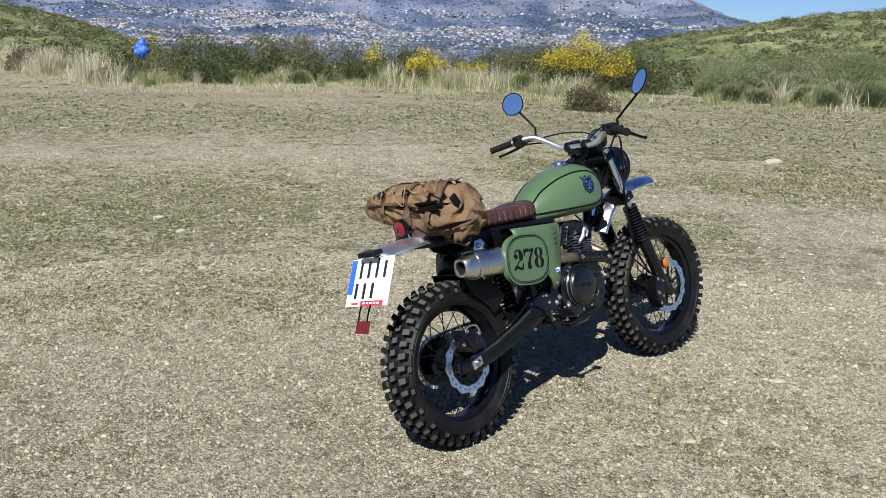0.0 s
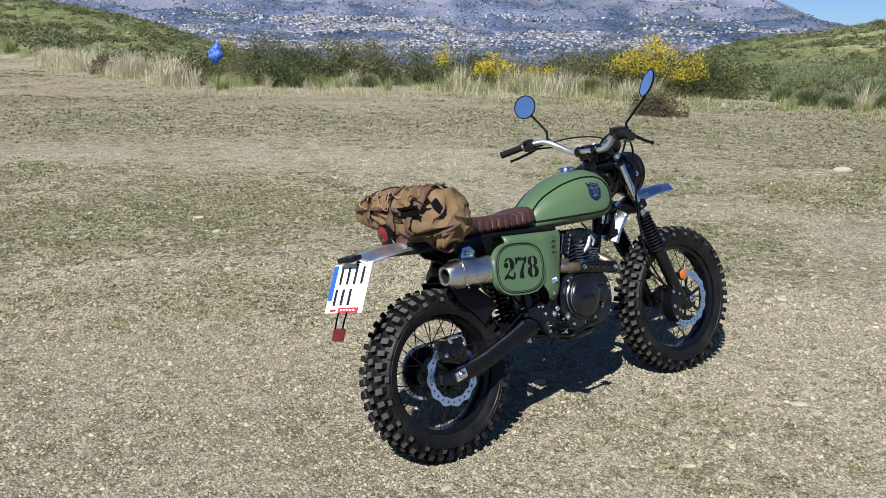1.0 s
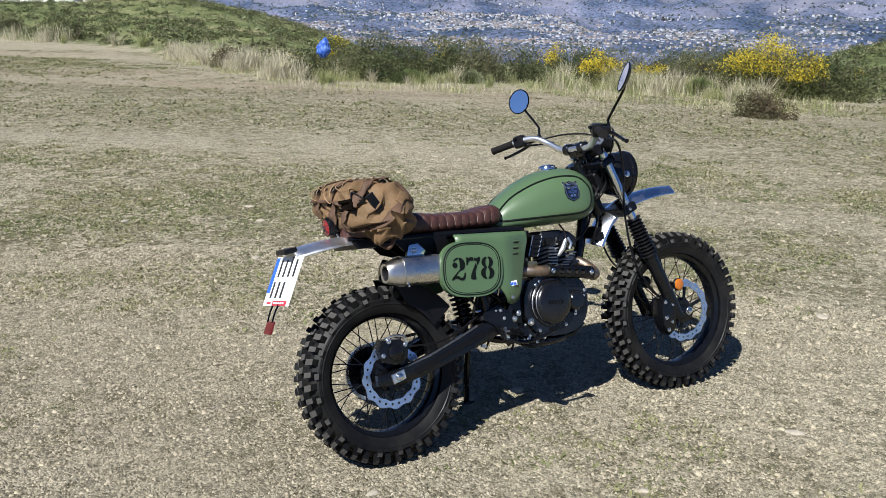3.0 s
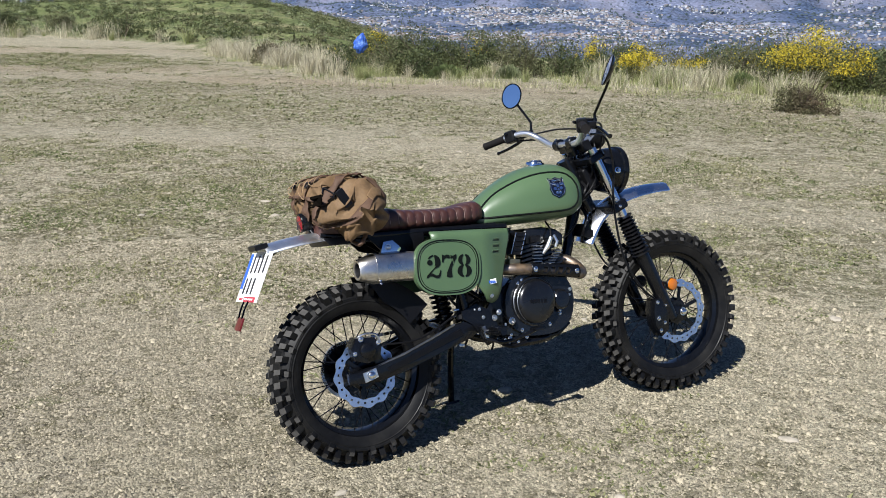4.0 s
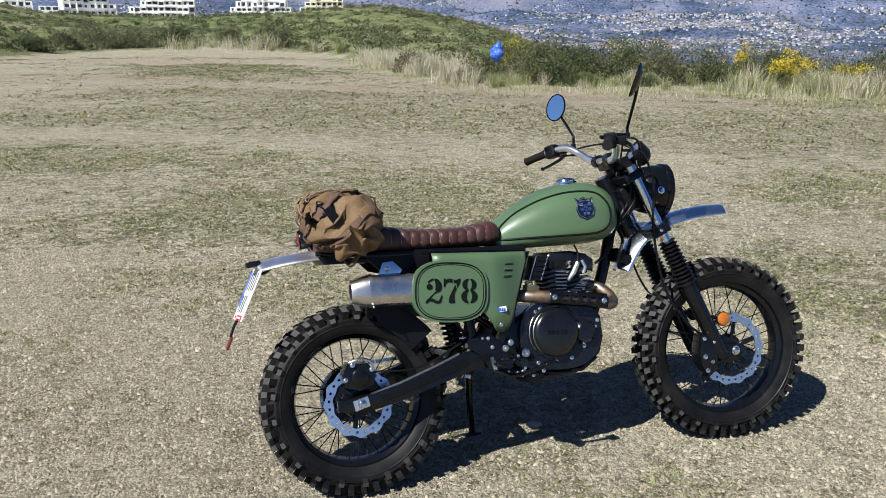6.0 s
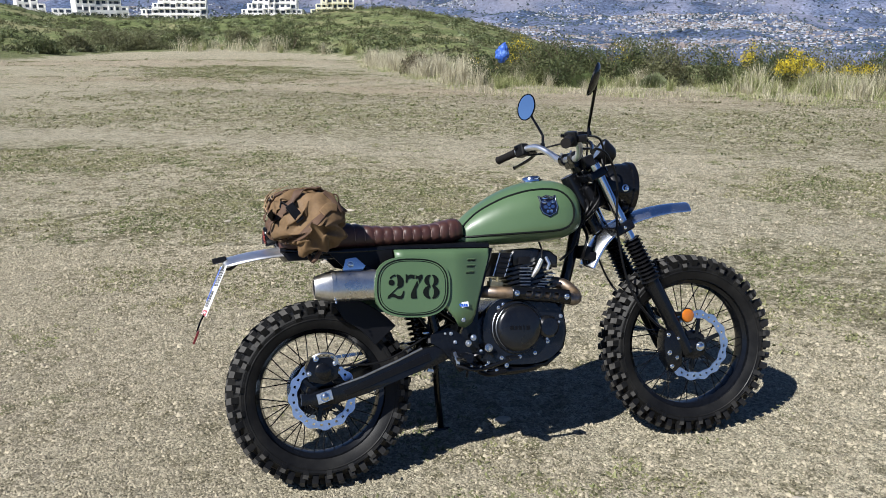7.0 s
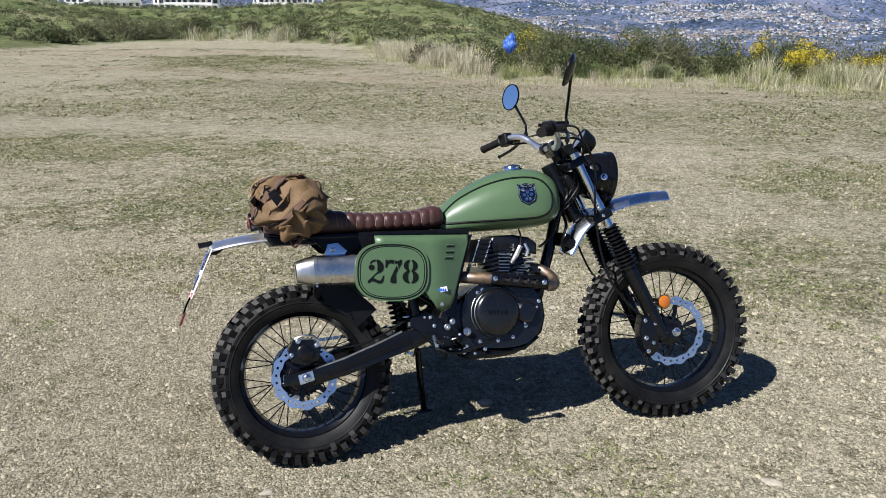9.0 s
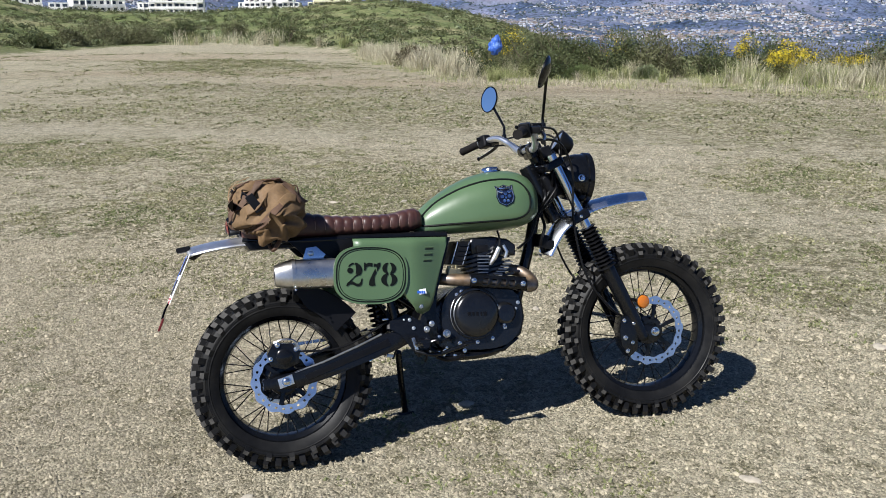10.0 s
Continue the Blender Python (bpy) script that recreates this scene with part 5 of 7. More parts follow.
for k in range(6):
    q = -2.4 + k * 0.55
    bolt((0.049, -0.14 + 0.049 * math.cos(q + 2.3) * -1, 0.657 + 0.05 * math.sin(q + 0.9)), sil, 0.0028, (0, -1, 0), name="rivet")
shield = bmesh.new()
A, Bq = (0.652, 0.608, 0.562), (0.862, 0.577, 0.53)


def on_shield(s, t):
    u = A[0] + (Bq[0] - A[0]) * s
    lo, hi = A[2] + (Bq[2] - A[2]) * s, A[1] + (Bq[1] - A[1]) * s
    return Vector((u, -0.152 - 0.012 * math.sin(math.pi * t), lo + (hi - lo) * t))


cols, rws = 33, 8
hole_cols = [(7, 10), (12, 15), (17, 20), (22, 25)]
gv = [[shield.verts.new(on_shield(i / (cols - 1), j / (rws - 1)) + Vector((0.012 * (j / (rws - 1) - 0.5) if any(a <= i <= b for a, b in hole_cols) else 0, 0, 0))) for j in range(rws)] for i in range(cols)]
for i in range(cols - 1):
    for j in range(rws - 1):
        if j in (2, 3, 4) and any(a <= i < b for a, b in hole_cols):
            continue
        shield.faces.new((gv[i][j], gv[i + 1][j], gv[i + 1][j + 1], gv[i][j + 1]))
shp = part("heat_shield", shield, BLACK, exh, "black slotted heat shield", solid=0.003)
for s in (0.06, 0.92):
    bolt(on_shield(s, 0.5) - Vector((0, 0.001, 0)), shp, 0.0075)

# ---- tank ----
TU = [0.50, 0.51, 0.53, 0.551, 0.585, 0.619, 0.65, 0.686, 0.73, 0.776, 0.842, 0.88, 0.909, 0.935, 0.955, 0.968, 0.976]
TT = [0.80, 0.822, 0.846, 0.866, 0.89, 0.911, 0.928, 0.944, 0.959, 0.969, 0.973, 0.97, 0.962, 0.947, 0.925, 0.895, 0.86]
TB = [0.775, 0.763, 0.757, 0.755, 0.753, 0.752, 0.752, 0.752, 0.752, 0.752, 0.752, 0.755, 0.762, 0.775, 0.793, 0.815, 0.84]
TA = [0.03, 0.055, 0.072, 0.082, 0.096, 0.107, 0.116, 0.125, 0.134, 0.140, 0.143, 0.14, 0.133, 0.12, 0.098, 0.07, 0.03]


def tank_side(u, w):
    """Half-width of the tank at u and w."""
    top, bot, a = (float(np.interp(u, TU, t)) for t in (TT, TB, TA))
    mid = bot + (top - bot) * 0.42
    if w >= mid:
        s = min((w - mid) / (top - mid), 1)
        return a * (1 - s**2.3) ** (1 / 2.1)
    s = min((mid - w) / (mid - bot), 1)
    return a * (1 - s**4.5) ** (1 / 3.2)


rings = []
for u in np.interp(np.linspace(0, 1, 44), np.linspace(0, 1, len(TU)), TU):
    top, bot = float(np.interp(u, TU, TT)), float(np.interp(u, TU, TB))
    mid = bot + (top - bot) * 0.42
    ring = []
    for k in range(20):
        q = -math.pi / 2 + math.pi * k / 19
        sn = math.sin(q)
        w = mid + (top - mid) * math.copysign(abs(sn) ** 0.92, sn) if sn > 0 else mid + (mid - bot) * math.copysign(abs(sn) ** 0.7, sn)
        ring.append((float(u), -tank_side(u, w), w))
    rings.append(ring + [(x, -y, z) for x, y, z in ring[-2:0:-1]])
bm = bmesh.new()
rings_to_bm(bm, rings)
tank = part("tank", bm, GREEN, bike, "army green fuel tank with a black pinstripe", sharp=60)
line_uw = [(0.515, 0.80), (0.53, 0.828), (0.575, 0.866), (0.63, 0.895), (0.69, 0.917), (0.76, 0.931), (0.83, 0.932), (0.875, 0.92), (0.905, 0.885), (0.912, 0.845), (0.90, 0.81), (0.87, 0.791), (0.82, 0.785), (0.72, 0.785), (0.60, 0.786), (0.53, 0.787), (0.515, 0.80)]
for s in (-1, 1):
    ln = [Vector((p.x, s * (tank_side(p.x, p.z) + 0.0004), p.z)) for p in spline([(u, 0, w) for u, w in line_uw], 6)]
    part("pinstripe", sweep(bmesh.new(), ln, 0.004, 6), STRIPE, tank)
    # shield badge of dark enamel with a bright relief
    outline = [(-0.033, 0.034), (-0.018, 0.029), (0, 0.036), (0.018, 0.029), (0.033, 0.034), (0.03, 0.012), (0.034, -0.008), (0.026, -0.03), (0, -0.043), (-0.026, -0.03), (-0.034, -0.008), (-0.03, 0.012)]

    def emblem(pts, lift, thick, mt, nm, par, lab=""):
        b2 = bmesh.new()
        lo, hi = [], []
        for du, dw in pts:
            u, w = 0.815 + du, 0.876 + dw
            y = tank_side(u, w)
            lo.append(b2.verts.new((u, s * (y + lift), w)))
            hi.append(b2.verts.new((u, s * (y + lift + thick), w)))
        cen = b2.verts.new((0.815 + sum(p[0] for p in pts) / len(pts), s * (tank_side(0.815, 0.876) + lift + thick + 0.001), 0.876 + sum(p[1] for p in pts) / len(pts)))
        n3 = len(pts)
        for i in range(n3):
            b2.faces.new((lo[i], lo[(i + 1) % n3], hi[(i + 1) % n3], hi[i]))
            b2.faces.new((hi[i], hi[(i + 1) % n3], cen))
        return part(nm, b2, mt, par, lab, sharp=25)

    bdg = emblem(outline, -0.001, 0.004, BADGE, "badge", tank, "dark enamel shield badge with bright relief")
    rim_pts = [Vector((0.815 + du * 0.9, s * (tank_side(0.815 + du * 0.9, 0.876 + dw * 0.9) + 0.0045), 0.876 + dw * 0.9)) for du, dw in outline]
    part("relief", sweep(bmesh.new(), rim_pts + rim_pts[:1], 0.0013, 6), CHROME, bdg)
    for du, dw, ra, rb in ((0, 0.023, 0.021, 0.004), (-0.016, 0.011, 0.009, 0.0055), (0.016, 0.011, 0.009, 0.0055), (0, 0.004, 0.0065, 0.008), (-0.013, -0.007, 0.007, 0.006), (0.013, -0.007, 0.007, 0.006), (-0.0065, -0.023, 0.005, 0.006), (0.0065, -0.023, 0.005, 0.006), (0, -0.012, 0.004, 0.004)):
        emblem(rounded(du, dw, ra, rb, 2, 12 * du / 0.016, 12), 0.003, 0.0025, CHROME, "relief", bdg)
capb = bmesh.new()
lathe(capb, [(0, 0.04), (0.006, 0.04), (0.007, 0.034), (0.014, 0.033), (0.018, 0.03), (0.019, 0.02), (0.022, 0.012), (0.0225, 0)], (0.815, 0, 0.969), (-0.03, 0, 1), 32)
part("filler_cap", capb, CHROME, tank, "chrome filler cap")

# ---- seat ----
rings = []
SU = [-0.10, -0.06, 0.0, 0.1, 0.18, 0.25, 0.35, 0.424, 0.47, 0.495, 0.515, 0.525]
ST_ = [0.845, 0.868, 0.872, 0.866, 0.852, 0.843, 0.84, 0.842, 0.853, 0.855, 0.845, 0.815]
SW = [0.08, 0.10, 0.11, 0.112, 0.112, 0.112, 0.11, 0.106, 0.1, 0.095, 0.085, 0.06]
for u in np.linspace(-0.10, 0.525, 150):
    top, hw = float(np.interp(u, SU, ST_)), float(np.interp(u, SU, SW))
    bot = 0.77 if u < 0.48 else 0.77 + (u - 0.48) * 0.3
    ph = ((u - 0.205) / 0.0325) % 1.0
    puff = abs(math.sin(math.pi * ph)) ** 0.55 if 0.13 < u < 0.495 else 1.0
    d = 0.0055 * (1 - puff)
    ring = []
    for k in range(26):
        q = 2 * math.pi * k / 26
        y = math.copysign(abs(math.cos(q)) ** 0.55, math.cos(q)) * (hw - d)
        z = (top + bot) / 2 + math.copysign(abs(math.sin(q)) ** 0.6, math.sin(q)) * ((top - bot) / 2 - (d if math.sin(q) > 0 else 0))
        ring.append((float(u), y, z))
    rings.append(ring)
bm = bmesh.new()
rings_to_bm(bm, rings)
seat = part("seat", bm, LEATHER, bike, "maroon leather seat with tuck-and-roll ribs", sharp=70)
for k in range(12):
    u = 0.205 + 0.0325 * (k - 2)
    if not 0.13 < u < 0.495:
        continue
    top, hw = float(np.interp(u, SU, ST_)) - 0.0042, float(np.interp(u, SU, SW)) - 0.0045
    pts = []
    for q in np.linspace(-0.15, math.pi + 0.15, 22):
        y = math.copysign(abs(math.cos(q)) ** 0.55, math.cos(q)) * hw
        z = (top + 0.77) / 2 + math.copysign(abs(math.sin(q)) ** 0.6, math.sin(q)) * (top - 0.77) / 2
        pts.append((u, y, z))
    # seam threads are paled to carry the thin highlights between the ribs
    part("seam", sweep(bmesh.new(), pts, 0.0012, 5), THREAD, seat)
bm = bmesh.new()
prism(bm, [(-0.08, 0.748), (0.54, 0.742), (0.56, 0.768), (-0.1, 0.775)], -0.098, 0.098, 0.004)
part("seat_base", bm, BLACKPL, seat)

# ---- green side panels and the racing number ----
def smooth(t):
    t = min(max(t, 0), 1)
    return t * t * (3 - 2 * t)


for s in (-1, 1):
    bm = bmesh.new()
    cols = np.concatenate([np.linspace(0.25, 0.41, 6), [0.425, 0.436, 0.444, 0.452, 0.463, 0.475, 0.487, 0.497, 0.505, 0.513, 0.523, 0.533, 0.549, 0.565, 0.579, 0.590]])
    grid = []
    for u in cols:
        lo = float(np.interp(u, [0.25, 0.33, 0.41, 0.436, 0.452, 0.475, 0.497, 0.513, 0.533, 0.565, 0.592], [0.64, 0.60, 0.555, 0.52, 0.493, 0.486, 0.497, 0.528, 0.584, 0.669, 0.738]))
        hi = 0.757 - 0.05 * (u - 0.25)
        colv = []
        for t in np.linspace(0, 1, 14):
            w = lo + (hi - lo) * t
            out = 0.131 + 0.05 * smooth((0.60 - u) / 0.16) * smooth((w - 0.43) / 0.11)
            out -= 0.012 * max(0, 1 - (hi - w) / 0.018) ** 2
            colv.append(bm.verts.new((float(u), s * out, w)))
        grid.append(colv)
    for i in range(len(cols) - 1):
        for j in range(13):
            bm.faces.new((grid[i][j], grid[i + 1][j], grid[i + 1][j + 1], grid[i][j + 1]))
    panel = part("side_panel", bm, GREEN, bike, "army green side panel", solid=0.007, sharp=60)
    bm = bmesh.new()
    prism(bm, rounded(0.300, 0.635, 0.125, 0.098, 2.75, -4.8, 64), s * 0.168, s * 0.192, 0.009, 4)
    oval = part("number_panel", bm, GREEN, panel, "green oval number panel with black rings")
    for k, wd in ((0.93, 0.0022), (0.87, 0.0012)):
        ln = [Vector((u, s * 0.1922, w)) for u, w in rounded(0.300, 0.635, 0.125 * k, 0.098 * k * 0.985, 2.75, -4.8, 64)]
        part("ring_line", sweep(bmesh.new(), ln + ln[:1], wd, 6), STRIPE, oval)
    for k in range(3):
        u0, w0 = 0.513 - 0.005 * k, 0.706 - 0.0205 * k
        for nm, dw, rr, mt, lift in (("louvre", 0.004, 0.0042, GREEN, 0.0), ("louvre_slot", -0.0012, 0.0013, STRIPE, 0.003)):
            ln = [Vector((u, s * (0.132 + 0.05 * smooth((0.60 - u) / 0.16) + lift), w0 + dw - 0.05 * (u - u0))) for u in np.linspace(u0 - 0.016, u0 + 0.016, 6)]
            part(nm, sweep(bmesh.new(), ln, rr, 8), mt, panel)
    bolt((0.466, s * 0.1735, 0.513), panel, 0.006, (0, s, 0))
bm = bmesh.new()
block(bm, (0.468, -0.1815, 0.562), (0.036, 0.001, 0.017), Matrix.Rotation(radians(-5), 3, "Y"), 0)
stk = part("sticker", bm, WHITE, bike, "small white sticker with blue marks")
for k in range(4):
    bm = bmesh.new()
    block(bm, (0.457 + 0.0072 * k, -0.1832, 0.562 - 0.0006 * k), (0.005, 0.001, 0.009), Matrix.Rotation(radians(-5), 3, "Y"), 0)
    part("mark", bm, EUBLUE, stk)


def crescent(cx, cy, rx, ry, ix, iy, a0, a1, count=18):
    """A stroke between two ellipses that swells and thins as it turns."""
    qs = [radians(a0 + (a1 - a0) * k / count) for k in range(count + 1)]
    return [(cx + rx * math.cos(q), cy + ry * math.sin(q)) for q in qs] + [(cx + ix * math.cos(q), cy + iy * math.sin(q)) for q in reversed(qs)]


# heavy stencil numerals with thick and thin strokes, one unit tall
NUMERALS = {
    "2": [crescent(0.0, 0.68, 0.34, 0.32, 0.07, 0.25, -38, 84), crescent(0.0, 0.68, 0.33, 0.32, 0.28, 0.25, 96, 150), rounded(-0.2, 0.66, 0.13, 0.12, 2, 0, 18),
          [(0.25, 0.47), (0.05, 0.4), (-0.22, 0.2), (-0.34, 0.04), (-0.27, 0.15), (-0.06, 0.3), (0.1, 0.5), (0.17, 0.55)],
          [(-0.37, 0.0), (-0.33, 0.12), (-0.2, 0.2), (-0.06, 0.19), (0.1, 0.1), (0.22, 0.1), (0.29, 0.2), (0.31, 0.31), (0.37, 0.31), (0.33, 0.06), (0.24, -0.02), (0.1, -0.02), (-0.08, 0.06), (-0.2, 0.07), (-0.3, 0.0)]],
    "7": [[(-0.36, 0.66), (-0.36, 1.0), (-0.3, 1.0), (-0.27, 0.94), (-0.14, 1.0), (0.02, 0.98), (0.02, 0.82), (-0.14, 0.86), (-0.26, 0.8), (-0.3, 0.66)],
          [(0.08, 0.97), (0.2, 0.93), (0.32, 1.0), (0.38, 1.0), (0.38, 0.86), (0.24, 0.62), (0.2, 0.84), (0.08, 0.82)],
          [(0.21, 0.57), (0.12, 0.4), (0.12, 0.18), (0.15, 0.02), (0.06, -0.01), (-0.06, -0.01), (-0.13, 0.03), (-0.12, 0.2), (0.0, 0.45), (0.15, 0.74)]],
    "8": [crescent(-0.025, 0.75, 0.29, 0.25, 0.09, 0.2, 97, 263), crescent(0.025, 0.75, 0.29, 0.25, 0.09, 0.2, -83, 83),
          crescent(-0.025, 0.26, 0.34, 0.28, 0.1, 0.22, 97, 263), crescent(0.025, 0.26, 0.34, 0.28, 0.1, 0.22, -83, 83)],
}
number = new("number")
number.parent = bike
tagged(number, "black stencilled racing number 278")
number.matrix_local = Matrix.Translation((0.302, -0.1928, 0.636)) @ Matrix.Rotation(radians(4.8), 4, "Y")
for k, ch in enumerate("278"):
    bm = bmesh.new()
    for stroke in NUMERALS[ch]:
        prism(bm, [((k - 1) * 0.0585 + 0.074 * u, 0.077 * (w - 0.49)) for u, w in stroke], -0.0014, 0.0006)
    part("numeral", bm, STRIPE, number)

# ---- tail: fender, lamp, plate ----
def fender_bm(path, drop):
    """A sheet fender: (u, w, half-width) along its crown, its sides bent down towards the wheel."""
    cr = spline([(u, h, w) for u, w, h in path], 5)
    bm2, rr = bmesh.new(), []
    for i, p in enumerate(cr):
        t = cr[min(i + 1, len(cr) - 1)] - cr[max(i - 1, 0)]
        nx, nz = -t.z, t.x
        k = math.hypot(nx, nz)
        nx, nz = (nx / k, nz / k) if nz > 0 or abs(nz) < 1e-6 else (-nx / k, -nz / k)
        rr.append([(p.x - nx * drop * abs(y) ** 2.2, p.y * y, p.z - nz * drop * abs(y) ** 2.2) for y in np.linspace(-1, 1, 17)])
    rings_to_bm(bm2, rr, False, False)
    return bm2


part("rear_fender", fender_bm([(0.06, 0.772, 0.08), (-0.02, 0.787, 0.09), (-0.09, 0.795, 0.096), (-0.15, 0.792, 0.098), (-0.21, 0.785, 0.096), (-0.255, 0.777, 0.088), (-0.275, 0.772, 0.078), (-0.285, 0.769, 0.065)], 0.03),
     ALUB, bike, "bare aluminium rear fender", solid=0.003, sharp=60)
lamp = bmesh.new()
lathe(lamp, [(0, 0.03), (0.03, 0.032), (0.034, 0.03)], (-0.108, 0.0, 0.838), (-1, 0, -0.1), 28)
tl = part("tail_lamp", lamp, BLACK, bike, "round red tail lamp")
lens = bmesh.new()
lathe(lens, [(0, 0.029), (0.006, 0.027), (0.01, 0.018), (0.012, 0)], (-0.138, 0, 0.8326), (-1, 0, -0.1), 28)
lz = part("lamp_lens", lens, REDLENS, tl, "red lens")
for k in range(5):
    q = math.pi / 2 + k * 2 * math.pi / 5
    rib = [Vector((-0.1505 + 0.004 * t, 0, 0.8326)) + Vector((0.1 * math.sin(q), math.cos(q), math.sin(q))) * (0.024 * t) for t in (0.1, 0.5, 1.0)]
    part("lens_rib", sweep(bmesh.new(), rib, 0.002, 6), INK, lz)
part("lamp_ring", lathe(bmesh.new(), [(0, 0.03), (0.005, 0.031), (0.005, 0.027), (0.0, 0.027)], (-0.139, 0, 0.8325), (-1, 0, -0.1), 28, False), BLACK, tl)
part("lamp_bracket", tube([(-0.11, 0, 0.82), (-0.1, 0, 0.80), (-0.09, 0, 0.785)], 0.012), BLACK, tl)
holder = part("plate_holder", tube([(-0.2, -0.03, 0.776), (-0.235, -0.03, 0.755), (-0.262, -0.03, 0.738), (-0.28, -0.03, 0.745)], 0.006), BLACK, bike)
part("holder_arm", tube([(-0.2, 0.03, 0.776), (-0.235, 0.03, 0.755), (-0.262, 0.03, 0.738), (-0.28, 0.03, 0.745)], 0.006), BLACK, holder)
bm = bmesh.new()
block(bm, (-0.292, 0.0, 0.768), (0.045, 0.09, 0.018), Matrix.Rotation(radians(-8), 3, "Y"), 0.006, 3)
part("plate_lamp", bm, BLACKPL, holder)
P0, P1 = Vector((-0.276, 0, 0.75)), Vector((-0.352, 0, 0.595))
pd = (P1 - P0).normalized()
PLM = Matrix.Translation((P0 + P1) / 2) @ Matrix.Rotation(radians(3.8), 4, "Z") @ Matrix(((0, pd.x, -pd.z, 0), (1, 0, 0, 0), (0, pd.z, pd.x, 0), (0, 0, 0, 1))).to_4x4()


def on_plate(name, x, y, sx, sy, lift, material, parent, label="", thick=0.0012):
    """A flat piece of the number plate: x to its left, y down."""
    b2 = bmesh.new()
    block(b2, (x, y, lift), (sx, sy, thick), None, 0.0)
    return part(name, b2, material, parent, label, xf=PLM)


half = (P1 - P0).length / 2
plate = on_plate("number_plate", 0, 0, 0.215, half * 2, -0.001, WHITE, bike, "white number plate with a blue strip and dark characters", 0.002)
on_plate("blue_strip", 0.094, -0.02, 0.026, half * 2 * 0.72, -0.0026, EUBLUE, plate)
for k in range(4):
    on_plate("character_bar", 0.052 - 0.041 * k, -0.043, 0.0125, 0.060, -0.0026, INK, plate)
for k in range(3):
    on_plate("character_bar", 0.062 - 0.041 * k, 0.032, 0.0135, 0.056, -0.0026, INK, plate)
on_plate("red_strip", -0.028, half - 0.009, 0.115, 0.018, -0.0026, RED, plate)
for k in range(5):
    on_plate("mark", 0.01 - 0.018 * k, half - 0.009, 0.011, 0.006, -0.004, WHITE, plate)
on_plate("mark", 0.06, half - 0.009, 0.034, 0.008, -0.0026, RED, plate)
for y in (0.022, -0.03):
    part("tag_wire", tube([(-0.35, y, 0.60), (-0.365, y * 0.95, 0.575), (-0.377, y * 0.9, 0.545)], 0.003, 6), BLACK, bike)
bm = bmesh.new()
block(bm, (-0.381, -0.003, 0.527), (0.007, 0.068, 0.044), Matrix.Rotation(radians(24), 3, "Y"), 0.003)
part("rear_reflector", bm, REDDULL, bike, "dull red rear reflector hanging below the plate")
# inner mudguard and small things at the tail
for s in (-1, 1):
    bm = bmesh.new()
    prism(bm, [(0.045, 0.768), (0.26, 0.764), (0.26, 0.70), (0.17, 0.692), (0.095, 0.715)], s * 0.098, s * 0.108, 0.004)
    part("tail_cover", bm, BLACKPL, bike)
bm = bmesh.new()
rings = []
for u, w, hw in ((0.055, 0.70, 0.06), (0.045, 0.68, 0.07), (0.045, 0.655, 0.072), (0.08, 0.62, 0.075), (0.15, 0.565, 0.075), (0.2, 0.51, 0.07), (0.235, 0.455, 0.07)):
    rings.append([(u + 0.02 * abs(y), hw * y, w - 0.03 * abs(y) ** 2) for y in np.linspace(-1, 1, 9)])
rings_to_bm(bm, rings, False, False)
part("inner_mudguard", bm, BLACKPL, bike, solid=0.004)
for s in (-1, 1):
    arc = [(0.325 * math.cos(q), 0.306 + 0.325 * math.sin(q)) for q in np.linspace(radians(38), radians(82), 14)]
    arc += [(rr * math.cos(q), 0.306 + rr * math.sin(q)) for rr, q in zip(np.interp(np.linspace(0, 1, 12), [0, 0.25, 1], [0.3, 0.25, 0.232]), np.linspace(radians(80), radians(38), 12))]
    bm = bmesh.new()
    prism(bm, arc, s * 0.079, s * 0.083, 0.001, 1)
    part("mudguard_side", bm, BLACKPL, bike, "black plastic mudguard side")
bm = bmesh.new()
rings_to_bm(bm, [[(0.325 * math.cos(q), y, 0.306 + 0.325 * math.sin(q)) for y in np.linspace(-0.081, 0.081, 7)] for q in np.linspace(radians(38), radians(82), 14)], False, False)
part("mudguard_top", bm, BLACKPL, bike, solid=0.004)
bm = bmesh.new()
prism(bm, [(0.085, 0.70), (0.15, 0.695), (0.165, 0.715), (0.135, 0.745), (0.1, 0.742)], -0.122, -0.1085, 0.005)
hang = part("silencer_bracket", bm, CHROME, bike, "bright silencer bracket")
bolt((0.115, -0.123, 0.722), hang, 0.009)

